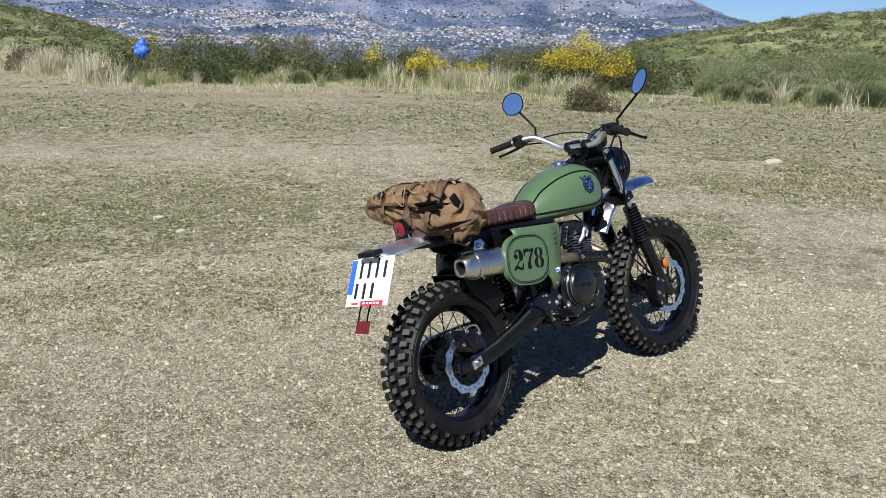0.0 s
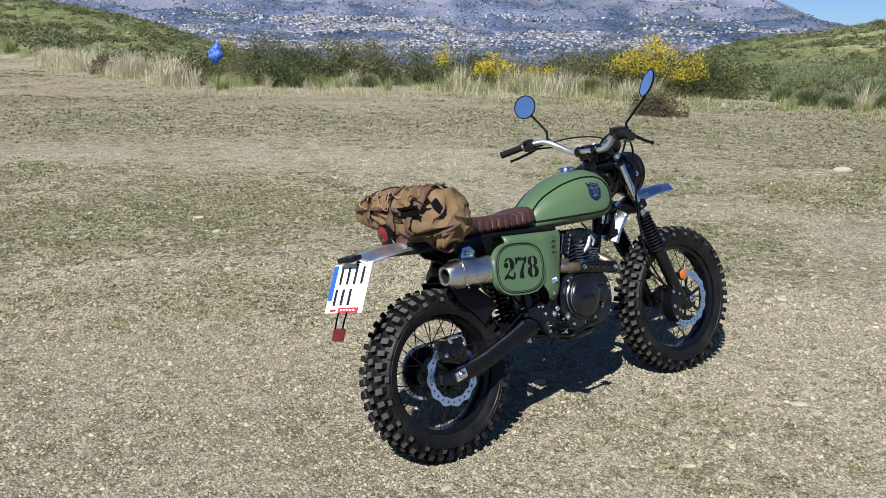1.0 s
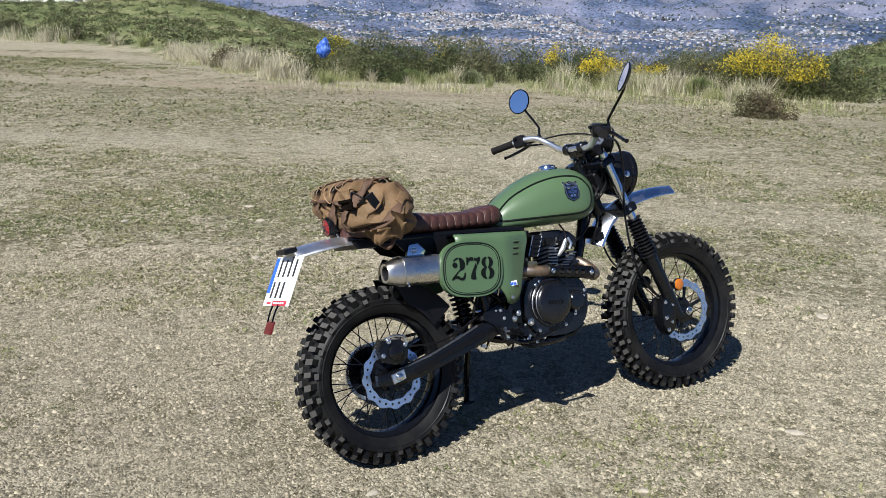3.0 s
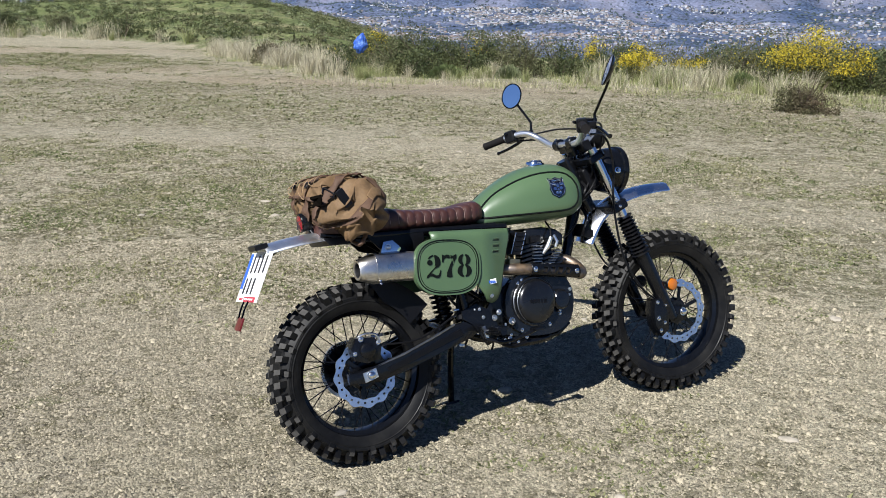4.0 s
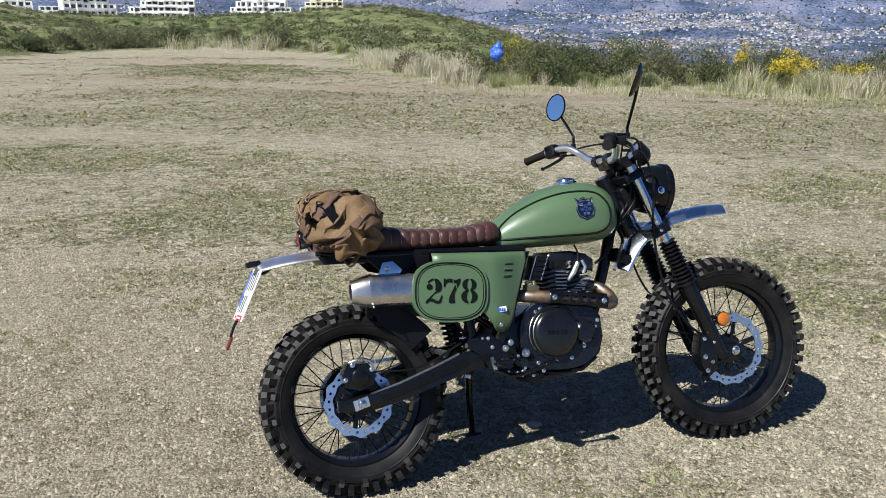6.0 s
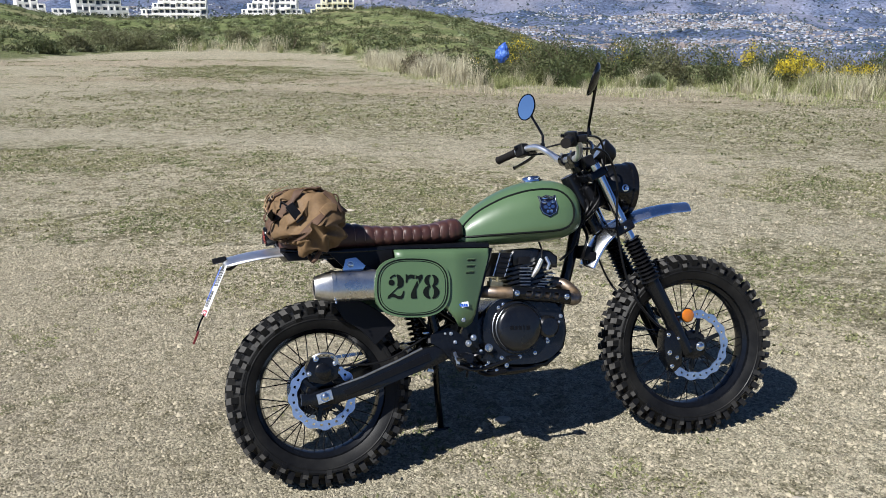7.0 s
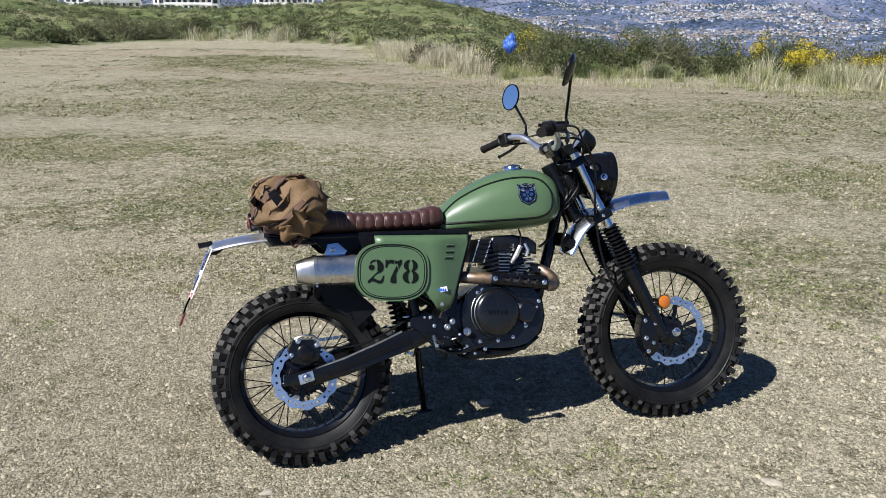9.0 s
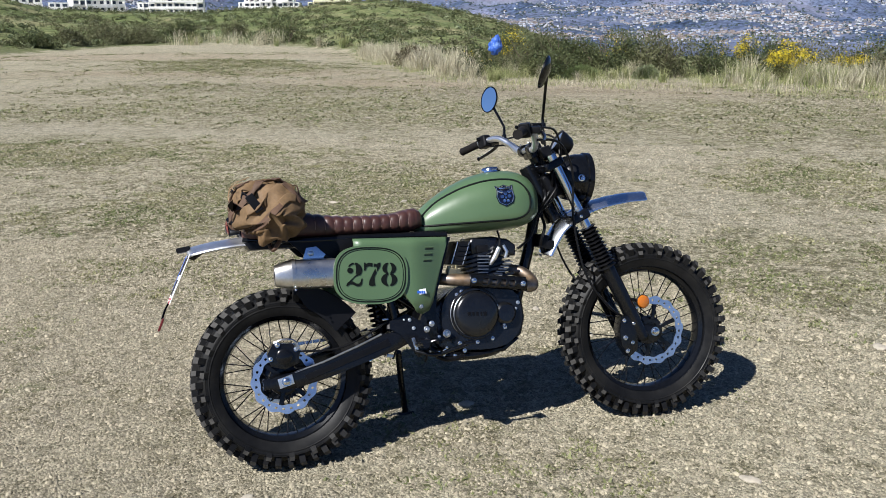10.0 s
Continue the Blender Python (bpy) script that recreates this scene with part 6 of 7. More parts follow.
# ---- front end, turned a little to the right ----
FD = Vector((0.407, 0, -0.913))
for s in (-1, 1):
    v = s * 0.098
    top = Vector((1.034, v, 0.998))

    def fk(d, off=0.0):
        return top + FD * d + Vector((off, 0, 0))

    leg = bmesh.new()
    sweep(leg, [fk(0.43), fk(0.60), fk(0.75)], [0.029, 0.027, 0.027], 18)
    fork = part("fork_leg", leg, BLACK, bike, "black fork leg with a ribbed gaiter", xf=TURNED)
    foot = bmesh.new()
    prism(foot, [(1.318, 0.33), (1.345, 0.36), (1.395, 0.35), (1.412, 0.325), (1.40, 0.30), (1.36, 0.285), (1.325, 0.295)], v - 0.016, v + 0.016, 0.006)
    part("axle_clamp", foot, BLACK, fork, xf=TURNED)
    bm = sweep(bmesh.new(), [fk(-0.02), fk(0.30)], 0.0172, 18)
    part("stanchion", bm, CHROME, fork, "bright fork tube", xf=TURNED)
    prof, npleat = [], 11
    for k in range(npleat * 4 + 1):
        t = k / (npleat * 4)
        prof.append((t * 0.165, (0.0275 + 0.005 * t) + 0.0055 * math.cos(k / 4 * 2 * math.pi)))
    part("gaiter", lathe(bmesh.new(), prof, fk(0.282), FD, 24), BLACKPL, fork, "black ribbed rubber gaiter", xf=TURNED, sharp=80)
    bolt(Vector((1.384, s * 0.116, 0.332)), fork, 0.013, (0, s, 0), TURNED, "axle_nut")
    for d in (0.205, 0.235):
        bolt(fk(d, 0.0) + Vector((-0.012, s * 0.024, 0)), fork, 0.007, (0, s, 0), TURNED)
    ind = bmesh.new()
    c = Vector((1.345, s * 0.112, 0.448))
    lathe(ind, [(0, 0.017), (0.006, 0.026), (0.014, 0.027), (0.018, 0.024)], c - Vector((0, s * 0.018, 0)), (0.15, s, 0), 24)
    ib = part("indicator", ind, BLACKPL, fork, xf=TURNED)
    lns = bmesh.new()
    lathe(lns, [(0, 0.0245), (0.006, 0.023), (0.01, 0.016), (0.011, 0)], c, (0.15, s, 0), 24)
    part("amber_lens", lns, AMBER, ib, "round amber indicator lens", xf=TURNED)
    part("indicator_stalk", tube([c - Vector((0.0, s * 0.016, 0)), c - Vector((0.04, s * 0.01, -0.01)), c - Vector((0.075, s * 0.01, -0.01))], 0.007), BLACKPL, ib, xf=TURNED)
for d, th in ((0.02, 0.03), (0.235, 0.036)):
    c = Vector((1.034, 0, 0.998)) + FD * d
    bm = bmesh.new()
    rot = Matrix.Rotation(-math.atan2(0.407, 0.913), 3, "Y")
    block(bm, c + Vector((-0.012, 0, 0)), (0.075, 0.255, th), rot, 0.012, 3)
    part("triple_clamp", bm, BLACK, bike, xf=TURNED)
part("steering_stem", sweep(bmesh.new(), [HEADPT + AXIS * 0.06, HEADPT - AXIS * 0.17], 0.03, 16), BLACK, bike)
# headlight
hd = Vector((1.0, 0, -0.1)).normalized()
bm = bmesh.new()
lathe(bm, [(-0.085, 0.0), (-0.083, 0.03), (-0.07, 0.058), (-0.04, 0.08), (0.0, 0.09), (0.03, 0.092), (0.034, 0.098), (0.052, 0.098), (0.056, 0.09)], (1.142, 0, 0.93), hd, 44)
hl = part("headlight", bm, BLACK, bike, "black bowl headlight", xf=TURNED)
bm = bmesh.new()
lathe(bm, [(0, 0.089), (0.008, 0.075), (0.015, 0.045), (0.018, 0)], Vector((1.142, 0, 0.93)) + hd * 0.055, hd, 36)
part("headlight_lens", bm, GLASS, hl, xf=TURNED)
for s in (-1, 1):
    bm = lathe(bmesh.new(), [(0, 0.013), (0.006, 0.013), (0.007, 0.009), (0.004, 0.0085), (0.004, 0.004), (0.007, 0.0035), (0.007, 0)], (1.143, s * 0.088, 0.925), (-0.12, s, 0.06), 20)
    part("pivot_bolt", bm, CHROME, hl, xf=TURNED)
    bm = bmesh.new()
    prism(bm, [(1.05, 0.965), (1.16, 0.94), (1.165, 0.912), (1.145, 0.905), (1.065, 0.925)], s * 0.087, s * 0.092, 0.002)
    part("lamp_ear", bm, BLACK, hl, xf=TURNED)
# front fender
part("front_fender", fender_bm([(0.985, 0.655, 0.064), (1.01, 0.70, 0.066), (1.045, 0.75, 0.068), (1.10, 0.795, 0.068), (1.17, 0.828, 0.067), (1.25, 0.848, 0.066), (1.33, 0.858, 0.064), (1.39, 0.86, 0.06), (1.415, 0.86, 0.055), (1.422, 0.859, 0.05)], 0.036),
     POLISH, bike, "polished aluminium high front fender", xf=TURNED, solid=0.003, sharp=60)
# front caliper and its hose
bm = bmesh.new()
prism(bm, [(1.255, 0.40), (1.30, 0.40), (1.315, 0.345), (1.31, 0.27), (1.275, 0.245), (1.248, 0.29), (1.243, 0.35)], -0.118, -0.055, 0.008)
cal = part("front_caliper", bm, BLACK, bike, xf=TURNED)
for u, w, r in ((1.262, 0.385, 0.006), (1.29, 0.30, 0.0055), (1.268, 0.27, 0.0065), (1.30, 0.37, 0.005), (1.262, 0.32, 0.007)):
    bolt((u, -0.119, w), cal, r, xf=TURNED)
part("brake_hose", tube([(0.93, -0.25, 1.06), (1.03, -0.19, 1.05), (1.09, -0.14, 0.95), (1.085, -0.13, 0.78), (1.12, -0.12, 0.58), (1.2, -0.11, 0.45), (1.262, -0.1, 0.40)], 0.0045, 8), BLACKPL, bike, xf=TURNED)
part("brake_hose", tube([(1.06, 0.02, 0.82), (1.065, 0.03, 0.7), (1.12, 0.02, 0.56), (1.18, -0.05, 0.50), (1.23, -0.1, 0.42)], 0.004, 8), BLACKPL, bike, xf=TURNED)

# ---- handlebar and controls ----
bar_pts = [(0.815, 0.40, 1.088), (0.86, 0.31, 1.107), (0.915, 0.225, 1.118), (0.95, 0.16, 1.085), (0.965, 0.095, 1.052), (0.972, 0.0, 1.045)]
bar_pts += [(u, -v, w) for u, v, w in bar_pts[-2::-1]]
bar_pts = [(u, v, w - (0.002 if v > 0 else 0.02) * min(abs(v) / 0.22, 1)) for u, v, w in bar_pts]
bar = part("handlebar", tube(bar_pts, 0.0125, 14, 8), ALUB, bike, "bare aluminium handlebar with black grips", xf=TURNED)
for s in (-1, 1):
    low = Vector((0, 0, -0.002 if s > 0 else -0.02))
    g = [Vector((0.813, s * 0.402, 1.087)) + low, Vector((0.862, s * 0.305, 1.108)) + low]
    bm = bmesh.new()
    pts = [g[0].lerp(g[1], t) for t in np.linspace(0, 1, 21)]
    sweep(bm, pts, [0.017 if i in (0, 19, 20) else 0.0148 + 0.0007 * (i % 2) for i in range(21)], 16)
    part("grip", bm, GRIPRUB, bar, "dark ribbed rubber grip", xf=TURNED)
    sw = bmesh.new()
    c = Vector((0.878, s * 0.278, 1.112)) + low
    q = (g[1] - g[0]).to_track_quat("Y", "Z").to_matrix()
    block(sw, c, (0.04, 0.045, 0.05), q, 0.01, 3)
    block(sw, c + Vector((0.03, 0, 0.0)), (0.05, 0.03, 0.024), q, 0.006)
    swb = part("switch_block", sw, BLACKPL, bar, xf=TURNED)
    bm = lathe(bmesh.new(), [(0, 0.006), (0.012, 0.006), (0.014, 0.004)], c + Vector((-0.02, -s * 0.005, 0.01)), (-1, 0, 0.3), 10)
    part("button", bm, BLACK, swb, xf=TURNED)
    lv = [Vector((0.92, s * 0.262, 1.108)), Vector((0.935, s * 0.29, 1.098)), Vector((0.925, s * 0.34, 1.08)), Vector((0.90, s * 0.40, 1.062)), Vector((0.888, s * 0.432, 1.055))]
    lpts = spline([p + low for p in lv], 4)
    part("lever", sweep(bmesh.new(), lpts, [0.008 - 0.003 * i / len(lpts) if i < len(lpts) - 1 else 0.0085 for i in range(len(lpts))], 10), BLACK, bar, xf=TURNED)
bm = bmesh.new()
block(bm, (0.925, -0.222, 1.104), (0.045, 0.05, 0.03), Matrix.Rotation(radians(20), 3, "Z"), 0.007, 3)
part("brake_reservoir", bm, BLACKPL, bar, xf=TURNED)
bm = bmesh.new()
block(bm, (0.985, 0.0, 1.03), (0.04, 0.1, 0.03), Matrix.Rotation(radians(-24), 3, "Y"), 0.008, 3)
part("bar_clamp", bm, BLACK, bar, xf=TURNED)
for v in (-0.045, 0.055):
    bm = lathe(bmesh.new(), [(-0.016, 0.021), (-0.014, 0.023), (0.014, 0.023), (0.016, 0.021)], (0.973, v, 1.047), (0, 1, 0), 20)
    part("bar_cap", bm, BLACK, bar, xf=TURNED)
    for du in (-0.012, 0.014):
        bolt((0.973 + du, v, 1.069), bar, 0.0045, (0, 0, 1), TURNED)
bm = lathe(bmesh.new(), [(0, 0.024), (0.05, 0.026), (0.055, 0.022), (0.058, 0.012), (0.062, 0.011)], (1.005, -0.005, 1.0), (-0.5, 0, 1), 22)
part("ignition_lock", bm, BLACK, bar, xf=TURNED)
bm = bmesh.new()
block(bm, (1.02, 0.07, 1.045), (0.05, 0.06, 0.05), Matrix.Rotation(radians(-18), 3, "Y"), 0.01, 3)
part("fuse_box", bm, BLACKPL, bar, xf=TURNED)
bm = bmesh.new()
block(bm, (1.015, -0.065, 1.03), (0.04, 0.04, 0.04), Matrix.Rotation(radians(-18), 3, "Y"), 0.008, 3)
part("relay", bm, BLACKPL, bar, xf=TURNED)
# instruments
ia = Vector((-0.82, 0, 0.57)).normalized()
bm = lathe(bmesh.new(), [(-0.055, 0.0), (-0.053, 0.024), (-0.037, 0.038), (0.0, 0.045), (0.008, 0.046), (0.012, 0.044), (0.012, 0.04), (0.008, 0.039)], (1.095, 0.0, 1.07), ia, 36, False)
ins = part("speedometer", bm, BLACKPL, bike, "round black speedometer", xf=TURNED)
bm = lathe(bmesh.new(), [(0.008, 0.04), (0.0095, 0.02), (0.01, 0)], (1.095, 0, 1.07), ia, 30)
part("dial_glass", bm, GLASS, ins, xf=TURNED)
bm = bmesh.new()
block(bm, (1.05, 0, 1.02), (0.05, 0.05, 0.02), Matrix.Rotation(radians(-30), 3, "Y"), 0.004)
part("dial_bracket", bm, BLACK, ins, xf=TURNED)
# mirrors
for s, c, b0, kn in ((1, (0.925, 0.33, 1.288), (0.95, 0.232, 1.118), (0.953, 0.234, 1.162)), (-1, (0.912, -0.418, 1.262), (0.955, -0.245, 1.105), (0.953, -0.25, 1.132))):
    c, b0, kn = Vector(c), Vector(b0), Vector(kn)
    ang = radians(23)
    nrm = Vector((-math.cos(ang), -s * math.sin(ang), 0.14 if s > 0 else 0.42)).normalized()
    stem_end = c - nrm * 0.012 - Vector((0, s * 0.03, 0.04))
    st = part("mirror", sweep(bmesh.new(), [b0, kn.lerp(b0, 0.15), *spline([kn, kn.lerp(stem_end, 0.5), stem_end, c - nrm * 0.01], 6)], 0.0052, 10), BLACK, bike, "round black mirror on a thin stalk", xf=TURNED)
    bm = lathe(bmesh.new(), [(-0.016, 0.0), (-0.014, 0.03), (-0.006, 0.049), (0.0, 0.0545), (0.004, 0.054), (0.004, 0.05)], c, nrm, 40, False)
    part("mirror_shell", bm, BLACK, st, xf=TURNED)
    bm = lathe(bmesh.new(), [(0.003, 0.0505), (0.0032, 0.0)], c, nrm, 40, False)
    part("mirror_glass", bm, MIRROR, st, xf=TURNED)
    bm = lathe(bmesh.new(), [(-0.004, 0.009), (0.012, 0.009), (0.014, 0.006)], b0, (0, 0, 1), 12)
    part("mirror_nut", bm, BLACK, st, xf=TURNED)
# cables
for run, r in (([(0.92, 0.27, 1.10), (1.0, 0.2, 1.09), (1.06, 0.12, 1.03), (1.05, 0.06, 0.92), (0.98, 0.05, 0.80)], 0.004),
               ([(0.92, -0.27, 1.09), (1.0, -0.2, 1.085), (1.055, -0.11, 1.01), (1.03, -0.06, 0.9), (0.96, -0.05, 0.78)], 0.004),
               ([(0.93, 0.24, 1.11), (1.02, 0.1, 1.12), (1.08, -0.02, 1.08), (1.07, -0.05, 0.95), (1.02, -0.04, 0.82)], 0.0035),
               ([(0.93, -0.22, 1.11), (1.0, -0.1, 1.1), (1.05, 0.02, 1.04), (1.04, 0.05, 0.9), (1.0, 0.04, 0.78)], 0.0035),
               ([(0.98, -0.05, 0.86), (0.96, -0.07, 0.80), (0.93, -0.06, 0.72), (0.88, -0.05, 0.68)], 0.005),
               ([(1.0, 0.04, 0.84), (0.99, -0.06, 0.76), (0.97, -0.06, 0.70), (0.99, -0.02, 0.66)], 0.006)):
    part("cable", tube(run, r, 8), BLACKPL, bike)
lr = random.Random(21)
for k in range(11):
    v0 = lr.uniform(-0.085, 0.085)
    run = [(1.03 + lr.uniform(-0.03, 0.03), v0, 1.0 + lr.uniform(-0.03, 0.04)), (1.035 + lr.uniform(-0.04, 0.03), v0 + lr.uniform(-0.04, 0.04), 0.93),
           (1.02 + lr.uniform(-0.05, 0.03), v0 + lr.uniform(-0.05, 0.05), 0.86), (0.975 + lr.uniform(-0.02, 0.03), v0 * 0.5, 0.79)]
    part("cable", tube(run, lr.uniform(0.003, 0.0065), 7), BLACKPL, bike)
bm = bmesh.new()
block(bm, (1.04, 0.0, 0.905), (0.05, 0.12, 0.09), Matrix.Rotation(radians(-24), 3, "Y"), 0.012, 3)
part("wiring_box", bm, BLACKPL, bike, xf=TURNED)
bm = bmesh.new()
block(bm, (0.985, -0.03, 0.70), (0.035, 0.05, 0.05), Matrix.Rotation(radians(15), 3, "Y"), 0.008)
block(bm, (1.01, -0.04, 0.685), (0.03, 0.03, 0.03), None, 0.006)
part("horn", bm, BLACKPL, bike)

# ---- footrest, pedal and the clutter behind the engine ----
bm = bmesh.new()
prism(bm, [(0.36, 0.47), (0.42, 0.49), (0.47, 0.46), (0.50, 0.40), (0.49, 0.35), (0.45, 0.335), (0.43, 0.37), (0.40, 0.42), (0.36, 0.44)], -0.138, -0.128, 0.003)
hanger = part("footrest_hanger", bm, BLACK, bike)
for u, w, r in ((0.43, 0.468, 0.006), (0.442, 0.438, 0.0065), (0.507, 0.447, 0.010), (0.49, 0.428, 0.007), (0.472, 0.388, 0.009), (0.41, 0.47, 0.004), (0.53, 0.40, 0.005)):
    bolt((u, -0.139, w), hanger, r * 0.8)
peg = part("footrest", tube([(0.45, -0.13, 0.385), (0.452, -0.2, 0.388), (0.455, -0.25, 0.391)], 0.013, 10), BLACK, bike, "folding black footrest")
bm = bmesh.new()
for k in range(6):
    block(bm, (0.453, -0.185 - 0.012 * k, 0.400), (0.036, 0.006, 0.012), None, 0.001)
part("peg_teeth", bm, BLACK, peg)
pedal = part("brake_pedal", tube([(0.44, -0.15, 0.36), (0.5, -0.18, 0.345), (0.57, -0.2, 0.36), (0.61, -0.205, 0.372)], 0.007, 10), BLACK, bike, "black rear brake pedal")
bm = bmesh.new()
block(bm, (0.615, -0.21, 0.376), (0.035, 0.04, 0.01), None, 0.002)
part("pedal_tip", bm, BLACK, pedal)
bm = bmesh.new()
prism(bm, [(0.43, 0.405), (0.44, 0.36), (0.452, 0.362), (0.44, 0.408)], -0.15, -0.14, 0.002)
part("heel_plate", bm, ALU, bike, "small bare aluminium bracket")
for run, r in (([(0.39, -0.1, 0.56), (0.37, -0.1, 0.5), (0.36, -0.12, 0.44)], 0.01), ([(0.43, -0.09, 0.60), (0.40, -0.08, 0.52), (0.42, -0.1, 0.45), (0.48, -0.08, 0.40)], 0.006),
               ([(0.34, -0.08, 0.53), (0.38, -0.09, 0.48), (0.45, -0.1, 0.5), (0.52, -0.08, 0.5)], 0.005), ([(0.52, -0.12, 0.33), (0.56, -0.125, 0.315), (0.62, -0.12, 0.32)], 0.008),
               ([(0.36, -0.12, 0.47), (0.2, -0.125, 0.40), (0.06, -0.12, 0.40), (0.0, -0.1, 0.405)], 0.0035)):
    part("hose", tube(run, r, 8), BLACKPL, bike)
bm = lathe(bmesh.new(), [(0, 0.016), (0.07, 0.016), (0.075, 0.02), (0.09, 0.02), (0.092, 0.014)], (0.385, -0.115, 0.475), (-0.15, 0, 1), 18)
part("brake_cylinder", bm, BLACK, bike)
for k in range(7):
    rnd = random.Random(40 + k)
    u, w = rnd.uniform(0.49, 0.64), rnd.uniform(0.325, 0.36)
    bolt((u, -0.122, w), bike, rnd.uniform(0.004, 0.007))
# rear caliper above the axle
bm = bmesh.new()
prism(bm, [(-0.055, 0.40), (-0.035, 0.435), (0.03, 0.43), (0.055, 0.40), (0.045, 0.36), (0.0, 0.345), (-0.045, 0.36)], -0.125, -0.06, 0.008)
rc = part("rear_caliper", bm, BLACK, bike)
bm = lathe(bmesh.new(), [(0, 0.026), (0.01, 0.026), (0.014, 0.02), (0.014, 0)], (0.0, -0.124, 0.39), (0, -1, 0), 24)
part("caliper_piston", bm, BLACK, rc)
for u, w, r in ((-0.045, 0.385, 0.006), (0.04, 0.41, 0.006), (-0.02, 0.43, 0.007)):
    bolt((u, -0.126, w), rc, r)
part("bleed_pipe", tube([(-0.03, -0.12, 0.437), (0.0, -0.125, 0.445), (0.035, -0.122, 0.438), (0.05, -0.12, 0.41)], 0.0045, 8), BOLT, rc)
# small fittings crowded behind the engine
fr = random.Random(77)
for k in range(16):
    c = Vector((fr.uniform(0.34, 0.52), fr.uniform(-0.135, -0.09), fr.uniform(0.335, 0.52)))
    if k % 2:
        bm = bmesh.new()
        block(bm, c, (fr.uniform(0.008, 0.026), 0.008, fr.uniform(0.006, 0.016)), Matrix.Rotation(fr.uniform(0, 3.1), 3, "Y"), 0.0015)
        part("clip", bm, fr.choice((BOLT, STEEL, BLACK)), bike)
    else:
        d = Vector((fr.uniform(-0.06, 0.06), fr.uniform(-0.02, 0.02), fr.uniform(-0.07, 0.07)))
        part("hose", tube([c, c + d * 0.6 + Vector((0.015, -0.008, 0.01)), c + d], fr.uniform(0.003, 0.006), 8), fr.choice((BLACKPL, STEEL, BLACK)), bike)


from mathutils.bvhtree import BVHTree

# ---- canvas bag tied across the back of the seat (in the motorcycle's own axes) ----
# creases of the near end: (height, width, line in the motorcycle's u and w)
CREASES = [(0.02, 0.013, [(-0.155, 0.865), (-0.115, 0.833), (-0.068, 0.835), (-0.027, 0.866), (0.002, 0.914), (0.032, 0.942)]),
           (-0.03, 0.012, [(-0.098, 0.808), (-0.05, 0.818), (-0.01, 0.854), (0.024, 0.882)]),
           (0.012, 0.009, [(-0.01, 0.9), (0.004, 0.922), (0.038, 0.934), (0.056, 0.918), (0.086, 0.884)]),
           (-0.014, 0.009, [(0.032, 0.846), (0.06, 0.855), (0.09, 0.842)]),
           (0.012, 0.012, [(0.01, 0.835), (0.045, 0.83), (0.085, 0.82)]),
           (-0.045, 0.02, [(-0.14, 0.887), (-0.11, 0.91), (-0.07, 0.925), (-0.045, 0.927)]),
           (0.01, 0.008, [(-0.135, 0.935), (-0.08, 0.962), (-0.02, 0.966)]),
           (0.008, 0.006, [(-0.14, 0.92), (-0.09, 0.945), (-0.045, 0.95)]),
           (-0.016, 0.009, [(-0.1, 0.79), (-0.06, 0.785), (-0.03, 0.8)]),
           (0.012, 0.01, [(-0.09, 0.775), (-0.04, 0.772)])]


def line_gap(u, w, pts):
    best = 9.0
    for (a, b), (c, d) in zip(pts, pts[1:]):
        ex, ey = c - a, d - b
        t = min(max(((u - a) * ex + (w - b) * ey) / (ex * ex + ey * ey), 0), 1)
        best = min(best, math.hypot(u - a - ex * t, w - b - ey * t))
    return best


def bag_point(s, q, grow=0.0):
    """Surface of the bag: s from its far end (0) to its near end (1), q round it."""
    v = 0.262 - 0.51 * s
    e = math.sin(math.pi * min(max(s, 0), 1)) ** 0.22
    cu = -0.03 + 0.03 * s
    cw = 0.925 - 0.05 * s - 0.04 * s**3
    ru, rw = (0.107 + 0.014 * s) * e, (0.062 + 0.043 * s) * e
    n = 2.5
    c, sn = math.cos(q), math.sin(q)
    x = math.copysign(abs(c) ** (2 / n), c) * ru
    z = math.copysign(abs(sn) ** (2 / n), sn) * rw
    p = Vector((cu + x, v, cw + z))
    nrm = Vector((c, 0, sn)) * e + Vector((0, -math.cos(math.pi * s), 0)) * (1 - e)
    k = Vector((p.x, p.y, p.z))
    w1 = Vector((noise.noise(k * 6), noise.noise(k * 6 + Vector((9, 0, 0))), noise.noise(k * 6 + Vector((0, 9, 0))))) * 0.05
    j = k + w1
    lie = Vector((j.x * 13 + j.z * 6, j.y * 19 - j.z * 9, j.z * 18 + j.y * 7))
    fold = 1 - 3.0 * math.sqrt(noise.noise(lie) ** 2 + 0.004)
    fine_fold = 1 - 2.4 * math.sqrt(noise.noise(Vector((j.x * 26 - j.y * 11, j.y * 20 + j.x * 9, j.z * 27))) ** 2 + 0.006)
    soft = noise.noise(k * 7)
    busy = 0.5 + 0.5 * min(max((s - 0.4) * 2.5, 0), 1)
    disp = 0.012 * soft + busy * (0.02 * fold + 0.006 * fine_fold) + 0.0015 * noise.noise(k * 60) - 0.012
    cap = min(max((s - 0.66) / 0.2, 0), 1)
    if cap > 0:
        disp = disp * (1 - 0.1 * cap) + cap * min(max(sum(1.5 * h * math.exp(-((line_gap(p.x, p.z, pts) / wd) ** 2)) for h, wd, pts in CREASES), -0.045), 0.02)
    return p + nrm.normalized() * (disp + grow)


